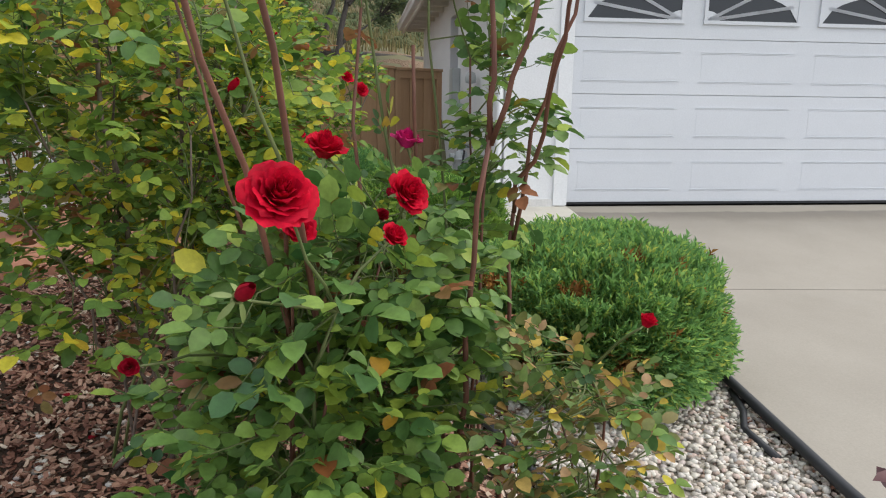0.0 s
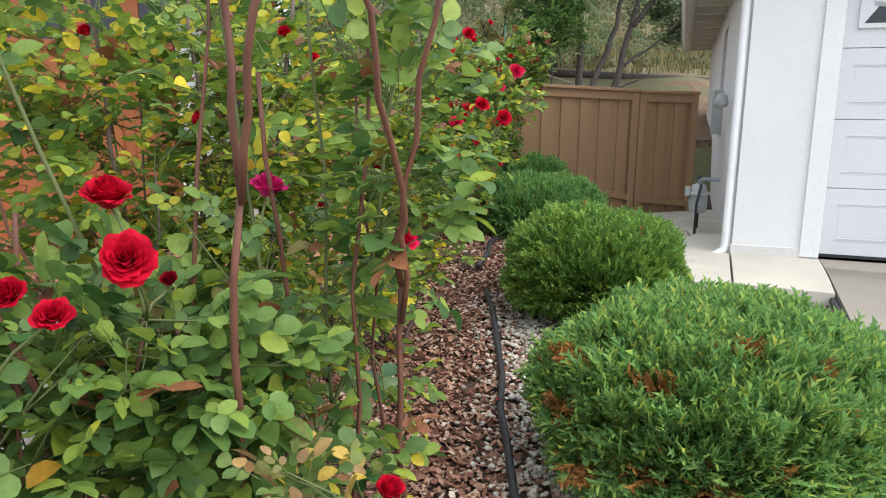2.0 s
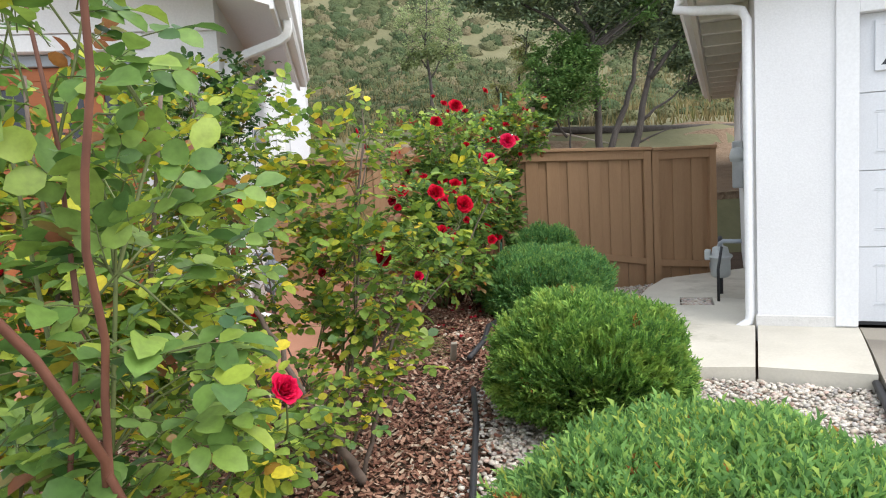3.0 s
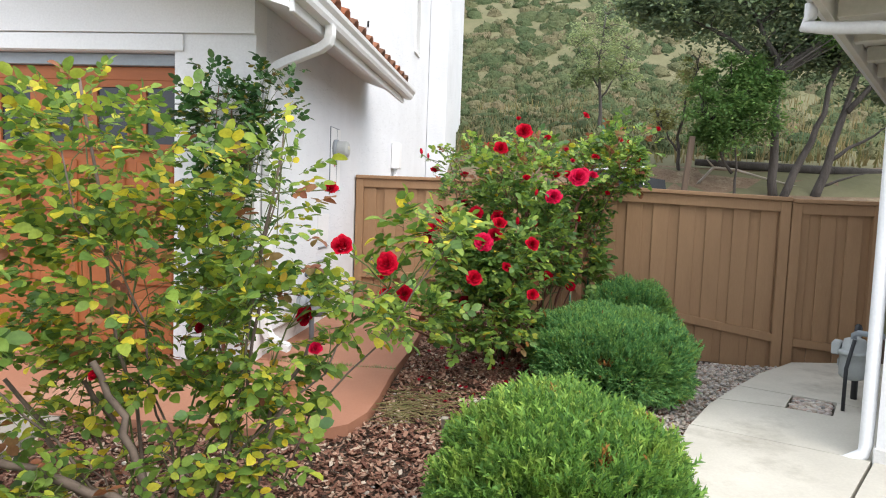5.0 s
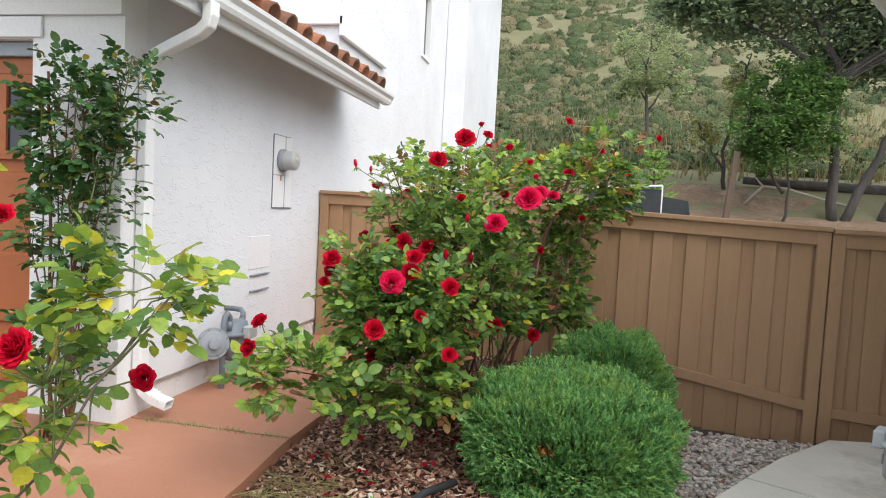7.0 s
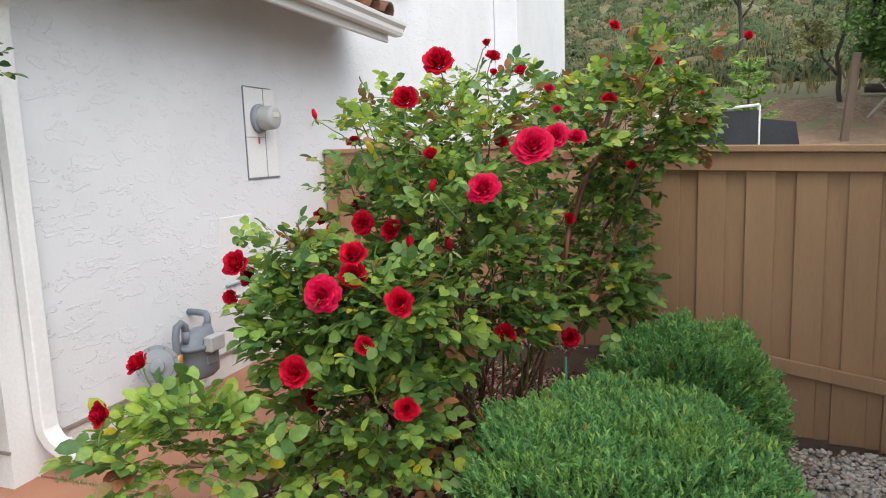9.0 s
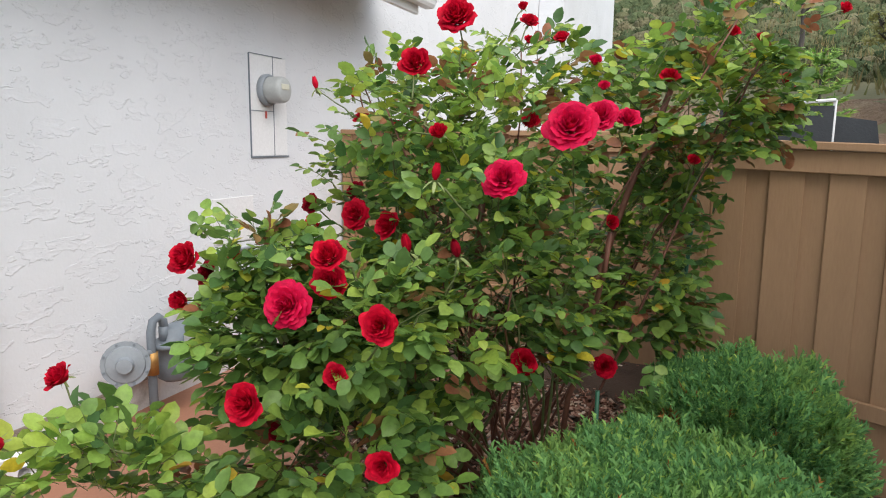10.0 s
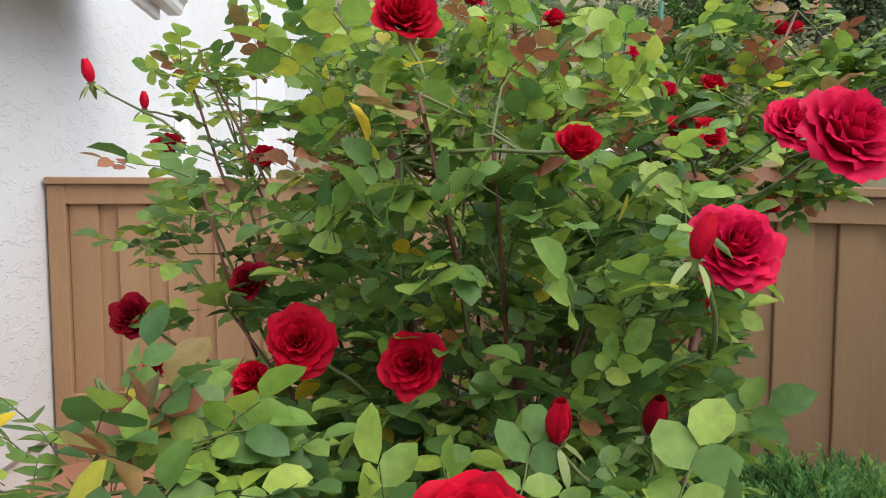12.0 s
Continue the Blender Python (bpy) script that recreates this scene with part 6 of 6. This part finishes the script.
drain = thing("pebble_pit", (4.775, 6.09, 0.385), "square pit filled with pebbles in the concrete walk", "drain")
dm = Matrix.Rotation(radians(-27), 4, "Z")
fr = Shape()
fr.box((-0.135, -0.175, 0.0), (0.135, 0.175, 0.012), dm)
part("bed", fr, SOIL, drain)
s = Shape()
r = random.Random(8)
for k in range(140):
    size = r.uniform(0.012, 0.024)
    m = dm @ Matrix.Translation((r.uniform(-0.125, 0.125), r.uniform(-0.165, 0.165), 0.02)) @ Euler((0, 0, r.uniform(0, 6))).to_matrix().to_4x4() @ Matrix.Diagonal((size * 1.3, size, size * 0.6, 1))
    s.add([m @ v for v in ico_v], ico_f)
tagged(part("pebble_fill", s, PEBBLE, drain, soft=True), kind="stuff")
outlet = thing("wall_box", (WALL_X + 0.004, 11.2, 2.25), "small white outlet box with conduit on the stucco wall", "outlet box")
part("box", Shape().box((0, -0.1, -0.1), (0.12, 0.1, 0.28)), TRIM, outlet, bevel=0.01)
part("conduit", Shape().tube([(0.05, 0, -0.1), (0.05, 0, -0.8)], 0.03, 8), TRIM, outlet, soft=True)


# ---------------------------------------------------------------- behind the fence
def on_hill(x, y, dz=0.0):
    return (x, y, hill(x, y) + dz)


slab_object("dirt_bank", [(1.0, 9.72), (9, 9.72), (19, 12.5), (21, 17.5), (11, 16.6), (6.5, 16.2), (1.0, 15.6)], surface("bare brown dirt", (0.15, 0.1, 0.065), (0.28, 0.2, 0.135), 2.2, 14, 0.95, 1.0, 0.08, (1, 1, 1), 0.2, (0.36, 0.3, 0.2)), 0.03, "bare brown dirt bank behind the fence", "bank", 0.2, 0.6, hill)
tp = thing("wooden_post", on_hill(5.79, 14.55), "weathered leaning wooden fence post on the bank", "post")
part("post", Shape().box((-0.05, -0.05, -0.3), (0.05, 0.05, 1.2), Matrix.Rotation(0.09, 4, "Y")), surface("grey brown old wood", (0.09, 0.065, 0.048), (0.17, 0.125, 0.09), 4, 40, 0.9, 0.5, 0.01, (4, 4, 0.6)), tp, bevel=0.01)
lp = thing("log", on_hill(9.2, 16.15, 0.06), "long dark fallen trunk lying along the bank", "log")
part("trunk", Shape().tube([(-2.8, 0.1, 0.1), (-1.2, 0.05, 0.03), (0.5, 0, -0.04), (2.2, -0.1, -0.08), (5.0, -0.2, -0.12)], [0.07, 0.1, 0.12, 0.12, 0.12], 10), BARK_GREY, lp, soft=True)
br = thing("bare_branch", on_hill(6.75, 15.4, -0.05), "pale bare fallen branch on the bank", "branch")
part("limb", Shape().tube([(-0.5, 0, 0.1), (-0.2, 0, 0.45), (0.2, 0, 0.42), (0.9, 0.1, 0.25), (1.6, 0.1, 0.1)], [0.025, 0.03, 0.028, 0.02, 0.012], 6), surface("bleached wood", (0.34, 0.3, 0.25), (0.46, 0.42, 0.36), 6, 40, 0.9, 0.3, 0.004), br, soft=True)
part("limb", Shape().tube([(-0.2, 0, 0.45), (-0.35, 0, 0.62)], [0.02, 0.012], 6), surface("bleached wood", (0.34, 0.3, 0.25), (0.46, 0.42, 0.36), 6, 40, 0.9, 0.3, 0.004), br, soft=True)
screen = thing("screen_panel", (3.72, 9.9, 0.76), "black mesh screen on a white frame behind the fence", "screen")
part("mesh_cloth", Shape().box((-0.25, -0.01, 0.2), (0.5, 0.01, 1.42)), surface("black shade cloth", (0.02, 0.024, 0.028), (0.05, 0.055, 0.06), 3, 60, 0.8, 0.3, 0.01), screen)
part("frame_bar", Shape().tube([(0.5, 0, 0.0), (0.5, 0, 1.46)], 0.012, 6), TRIM, screen)
part("frame_bar", Shape().tube([(-0.3, -0.015, 1.40), (0.5, -0.015, 1.46)], 0.012, 6), TRIM, screen)
part("tarp", Shape().add([(0.52, 0.1, 0.1), (1.0, 0.1, 0.1), (0.8, 0.2, 1.32), (0.52, 0.2, 1.36), (0.52, 0.6, 0.1), (1.1, 0.6, 0.1), (0.85, 0.5, 1.28), (0.55, 0.5, 1.3)], [(0, 1, 2, 3), (1, 5, 6, 2), (5, 4, 7, 6), (4, 0, 3, 7), (3, 2, 6, 7)]), surface("black shade cloth", (0.02, 0.024, 0.028), (0.05, 0.055, 0.06), 3, 60, 0.8, 0.3, 0.01), screen, "black sheeting")
pine = thing("young_pine", on_hill(4.24, 11.0, 0.2), "young green pine with tiered branches behind the fence", "tree")
part("trunk", Shape().tube([(0, 0, -0.5), (0, 0, 1.12)], [0.03, 0.006], 6), BARK_GREY, pine)
s = Shape()
r = random.Random(31)
for tier in range(7):
    z = 0.25 + tier * 0.125
    ln = 0.34 - 0.038 * tier
    for k in range(8):
        a = k * 0.785 + tier * 0.4
        for q in range(70):
            t = r.uniform(0.05, 1.0)
            p = Vector((math.cos(a) * ln * t, math.sin(a) * ln * t, z + 0.1 * t * t + r.uniform(-0.012, 0.012)))
            d = Vector((math.cos(a) + r.uniform(-1, 1), math.sin(a) + r.uniform(-1, 1), r.uniform(-0.05, 0.45))).normalized() * 0.06
            o = d.orthogonal().normalized() * 0.006
            s.add([p - o, p + o, p + d], [(0, 1, 2)])
tagged(part("needles", s, JUNIPER, pine), kind="stuff")


def tree(label, at, height, limbs, crowns, leaf_mat, leaf, n, seed, trunk_r=0.16, category="tree"):
    """A tapered trunk with limbs and a crown of many small leaves in uneven clumps; crowns: (centre, radii, clumps)."""
    r = random.Random(seed)
    t = thing("tree", Matrix.Translation(at) @ Matrix.Scale(height / 8, 4), label, category, "hillside trees")
    trunk = Shape()
    tips = []
    for (path, r0) in limbs:
        pts = [Vector(p) for p in path]
        fine = []
        for a, b in zip(pts, pts[1:]):
            for q in range(3):
                fine.append(a.lerp(b, q / 3) + Vector((r.uniform(-0.04, 0.04), r.uniform(-0.04, 0.04), 0)))
        fine.append(pts[-1])
        k = len(fine)
        part("limb" if tips else "trunk", Shape().tube(fine, [r0 * (1 - 0.75 * i / (k - 1)) for i in range(k)], 8), BARK_GREY, t, soft=True)
        tips += fine[k // 2:]
    boughs, leaves = Shape(), Shape()
    per = max(1, n // max(1, sum(c[2] for c in crowns)))
    for c, rad, clumps in crowns:
        for k in range(clumps):
            d = Vector((r.gauss(0, 1), r.gauss(0, 1), r.gauss(0, 1))).normalized() * r.uniform(0.35, 1.0)
            p = Vector(c) + Vector((d.x * rad[0], d.y * rad[1], d.z * rad[2]))
            near = min(tips, key=lambda q: (q - p).length)
            boughs.tube([near, near.lerp(p, 0.5) + Vector((0, 0, 0.1)), p], [0.018, 0.012, 0.006], 5, 0, False)
            size = r.uniform(0.3, 0.75) * rad[0] * 0.42
            for q in range(per):
                o = Vector((r.gauss(0, 0.62), r.gauss(0, 0.62), r.gauss(0, 0.42))) * size
                a = Vector((r.uniform(-1, 1), r.uniform(-1, 1), r.uniform(-0.6, 0.5))).normalized()
                b = a.cross(Vector((r.uniform(-0.4, 0.4), r.uniform(-0.4, 0.4), 1))).normalized()
                ls = leaf * r.uniform(0.6, 1.3)
                w = p + o
                leaves.add([w, w + a * ls * 0.5 + b * ls * 0.3, w + a * ls, w + a * ls * 0.5 - b * ls * 0.3], [(0, 1, 2, 3)])
    tagged(part("bough_growth", boughs, BARK_GREY, t, soft=True), kind="stuff")
    tagged(part("crown", leaves, leaf_mat, t), kind="stuff")
    return t


tree("dark grey-green oak with several leaning trunks", on_hill(7.6, 15.0, -0.1), 8,
     [([(0, 0, 0), (-0.07, 0, 1.25), (-0.15, 0, 2.75), (-0.7, 0, 3.7), (-1.5, 0, 4.5)], 0.095), ([(0.1, 0, 0), (0.55, 0.1, 0.9), (0.85, 0.1, 1.75), (1.1, 0.1, 3.2), (1.2, 0, 4.6)], 0.085), ([(-0.1, 0, 2.4), (-1.0, 0, 3.1), (-2.2, 0.1, 3.7)], 0.06), ([(-0.7, 0, 3.7), (-0.3, 0, 4.6), (0.1, 0, 5.4)], 0.05)],
     [((0.0, 0.2, 4.5), (2.9, 1.5, 1.3), 130), ((-2.0, 0.1, 3.7), (1.1, 0.9, 0.7), 34), ((0.5, 0.5, 3.0), (1.4, 0.8, 0.7), 36)], OAK, 0.11, 46000, 41)
tree("dark oak with a forked grey trunk on the bank", on_hill(8.4, 15.1, -0.1), 8,
     [([(0, 0, 0), (0.2, 0, 0.8), (0.42, 0, 1.75), (0.7, 0, 3.0), (1.0, 0, 4.4)], 0.1), ([(0.2, 0, 0.8), (0.75, -0.05, 1.2), (1.3, -0.1, 1.55)], 0.045), ([(0.05, 0, 0.3), (0.5, -0.1, 0.5), (0.9, -0.1, 0.6)], 0.03), ([(0.42, 0, 1.75), (1.2, 0, 2.6), (1.9, 0, 3.3)], 0.06)],
     [((1.2, 0.2, 4.3), (2.2, 1.4, 1.3), 80), ((1.7, 0, 2.2), (1.0, 0.8, 0.9), 40), ((1.5, 0.2, 3.2), (1.2, 0.8, 0.6), 30)], OAK, 0.11, 30000, 43)
tree("slender pale green tree on the slope", on_hill(5.2, 24.0, -0.1), 8,
     [([(0, 0, 0), (0.05, 0, 1.2), (-0.1, 0, 2.6), (0.05, 0, 4.0)], 0.07), ([(0, 0, 1.3), (0.5, 0, 2.1), (0.8, 0, 2.9)], 0.03), ([(0, 0, 1.6), (-0.5, 0, 2.3), (-0.8, 0, 3.0)], 0.03)],
     [((0, 0, 3.0), (1.2, 1.0, 1.3), 44), ((0.6, 0, 2.0), (0.7, 0.7, 0.6), 18), ((-0.6, 0, 2.0), (0.6, 0.6, 0.6), 16)], WILLOW, 0.1, 5500, 47)
tree("pale yellow-green shrubby tree beside the oaks", on_hill(6.0, 15.9, -0.1), 8,
     [([(0, 0, 0), (-0.1, 0, 0.8), (0.15, 0, 1.9), (0.3, 0, 2.6)], 0.04), ([(-0.05, 0, 0.5), (-0.35, 0, 0.9), (-0.5, 0, 1.2)], 0.025)],
     [((0.15, 0, 1.9), (0.4, 0.4, 0.7), 22), ((-0.35, 0, 1.1), (0.4, 0.4, 0.35), 14)], PALE_LEAF, 0.07, 3200, 53)
# the oak's hanging foliage, built as a separate tree; its trunk is added
tree("bright green oak foliage hanging low, on an added thin trunk", on_hill(6.62, 14.75, -0.1), 8,
     [([(0.1, 0, 0), (0.15, 0, 0.7), (0.0, 0, 1.7)], 0.03), ([(0.08, 0, 0.6), (-0.3, 0, 1.2), (-0.5, 0, 1.6)], 0.03)],
     [((0.0, 0, 1.85), (0.95, 0.6, 0.9), 80), ((-0.35, 0, 1.25), (0.45, 0.4, 0.4), 22), ((0.5, 0, 2.35), (0.5, 0.5, 0.5), 24), ((1.9, -0.2, 3.3), (0.5, 0.4, 0.45), 18)], OAK_BRIGHT, 0.08, 22000, 59)


def scrub_cover():
    """Low bushes all over the hillside, and dry grass on the bank."""
    s = Shape()
    r = random.Random(61)
    made = 0
    while made < 21000:
        y = 18.5 + 118 * r.random() ** 1.5
        x = r.uniform(-25, 15 + y * 0.85)
        if y < 24 and r.random() < 0.75:
            continue
        if noise.noise((x * 0.11, y * 0.16, 5.0)) < -0.2 and r.random() < 0.7:
            continue
        made += 1
        far = 1 + y / 60
        w, h = r.uniform(0.16, 0.55) * (0.7 + 0.3 * far), r.uniform(0.14, 0.42)
        rows, ring = (3, 9) if y < 45 else (2, 7)
        vs = []
        for i in range(rows):
            lift = math.sin(i / rows * math.pi / 2)
            for k in range(ring):
                a = 6.2832 * k / ring
                rad = math.cos(i / rows * math.pi / 2) * w * (1 + 0.9 * noise.noise((x + math.cos(a) * 1.3, y + math.sin(a) * 1.3, i * 0.9)))
                px, py = x + math.cos(a) * rad, y + math.sin(a) * rad * 0.8
                vs.append((px, py, hill(px, py) - 0.05 + h * lift * r.uniform(0.65, 1.25)))
        vs.append((x, y, hill(x, y) + h * r.uniform(0.85, 1.0)))
        fs = [(i * ring + k, i * ring + (k + 1) % ring, (i + 1) * ring + (k + 1) % ring, (i + 1) * ring + k) for i in range(rows - 1) for k in range(ring)]
        fs += [((rows - 1) * ring + k, (rows - 1) * ring + (k + 1) % ring, rows * ring) for k in range(ring)]
        s.add(vs, fs)
        for q in range(16 if y < 50 else 0):
            a, d = r.uniform(0, 6.28), math.sqrt(r.random()) * 0.95
            p = Vector((x + math.cos(a) * d * w, y + math.sin(a) * d * w * 0.8, 0))
            p.z = hill(p.x, p.y) + h * math.sqrt(1 - d * d) - 0.03
            t = Vector((math.cos(a) * d, math.sin(a) * d, 0.9)) * r.uniform(0.06, 0.16)
            o = Vector((r.uniform(-1, 1), r.uniform(-1, 1), 0)).normalized() * 0.03
            s.add([p - o, p + o, p + t], [(0, 1, 2)])
    tagged(part("hillside_scrub", s, SCRUB, soft=True), "olive green scrub covering the hillside", "scrub", kind="stuff")
    g = Shape()
    for k in range(9000):
        x, y = r.uniform(1, 22), r.uniform(16.7, 31)
        p = Vector((x, y, hill(x, y) - 0.02))
        a = r.uniform(0, 6.28)
        o = Vector((math.cos(a), math.sin(a), 0)) * 0.025
        t = Vector((r.uniform(-0.12, 0.12), r.uniform(-0.12, 0.12), r.uniform(0.15, 0.5)))
        g.add([p - o, p + o, p + t], [(0, 1, 2)])
    tagged(part("dry_grass", g, DRY_GRASS), "dry straw coloured grass on the bank", "grass", kind="stuff")


DRY_GRASS = per_piece("dry straw grass", [(0, (0.2, 0.16, 0.075)), (0.5, (0.3, 0.24, 0.12)), (1, (0.16, 0.17, 0.06))], 0.9, 0.2, 5, 0.1, 0.2)
scrub_cover()

# fallen petals and dry straw near the roses
petals = Shape()
r = random.Random(71)
for k in range(70):
    x, y = (r.uniform(1.95, 3.3), r.uniform(5.3, 7.3)) if k < 45 else (r.uniform(0.1, 2.0), r.uniform(0.5, 3.2))
    m = Matrix.Translation((x, y, lie(x, y) - 0.005)) @ Euler((r.uniform(-0.4, 0.4), r.uniform(-0.4, 0.4), r.uniform(0, 6))).to_matrix().to_4x4()
    leaflet(petals, m, 0.035, 0.036, 0.5, 0.1)
tagged(part("fallen_petals", petals, PETAL_DARK, soft=True), "dark red fallen rose petals on the mulch", "petals", kind="stuff")
straw = Shape()
for k in range(160):
    x, y = r.gauss(2.08, 0.13), r.gauss(5.35, 0.16)
    if x < 1.88:
        continue
    a = r.uniform(0, 6.28)
    d = Vector((math.cos(a), math.sin(a), r.uniform(-0.1, 0.15))) * r.uniform(0.05, 0.13)
    p = Vector((x, y, lie(x, y) - 0.005))
    straw.tube([p - d, p + d], 0.0022, 3, 0, False)
tagged(part("straw", straw, DRY_GRASS), "pale dry straw lying on the mulch", "straw", kind="stuff")

# weeds in the joint of the path
weeds = Shape()
for k in range(420):
    x = r.uniform(0.9, 1.84)
    y = 5.99 - 0.017 * (x - 1.3) + r.gauss(0, 0.012)
    p = Vector((x, y, lie(x, y) + 0.005))
    a = r.uniform(0, 6.28)
    o = Vector((math.cos(a), math.sin(a), 0)) * 0.003
    t = Vector((r.uniform(-0.025, 0.025), r.uniform(-0.025, 0.025), r.uniform(0.008, 0.04)))
    weeds.add([p - o, p + o, p + t], [(0, 1, 2)])
tagged(part("joint_weeds", weeds, WILLOW), "small dry green weeds growing in the path joint", "weeds", kind="stuff")
peg = thing("wooden_peg", (2.32, 5.0, 0.36), "short grey weathered wooden peg leaning in the mulch", "peg")
part("peg", Shape().box((-0.02, -0.012, -0.05), (0.02, 0.012, 0.2), Matrix.Rotation(0.5, 4, "X")), surface("grey old timber", (0.2, 0.18, 0.14), (0.3, 0.27, 0.22), 6, 40, 0.9, 0.4, 0.004), peg, bevel=0.003)
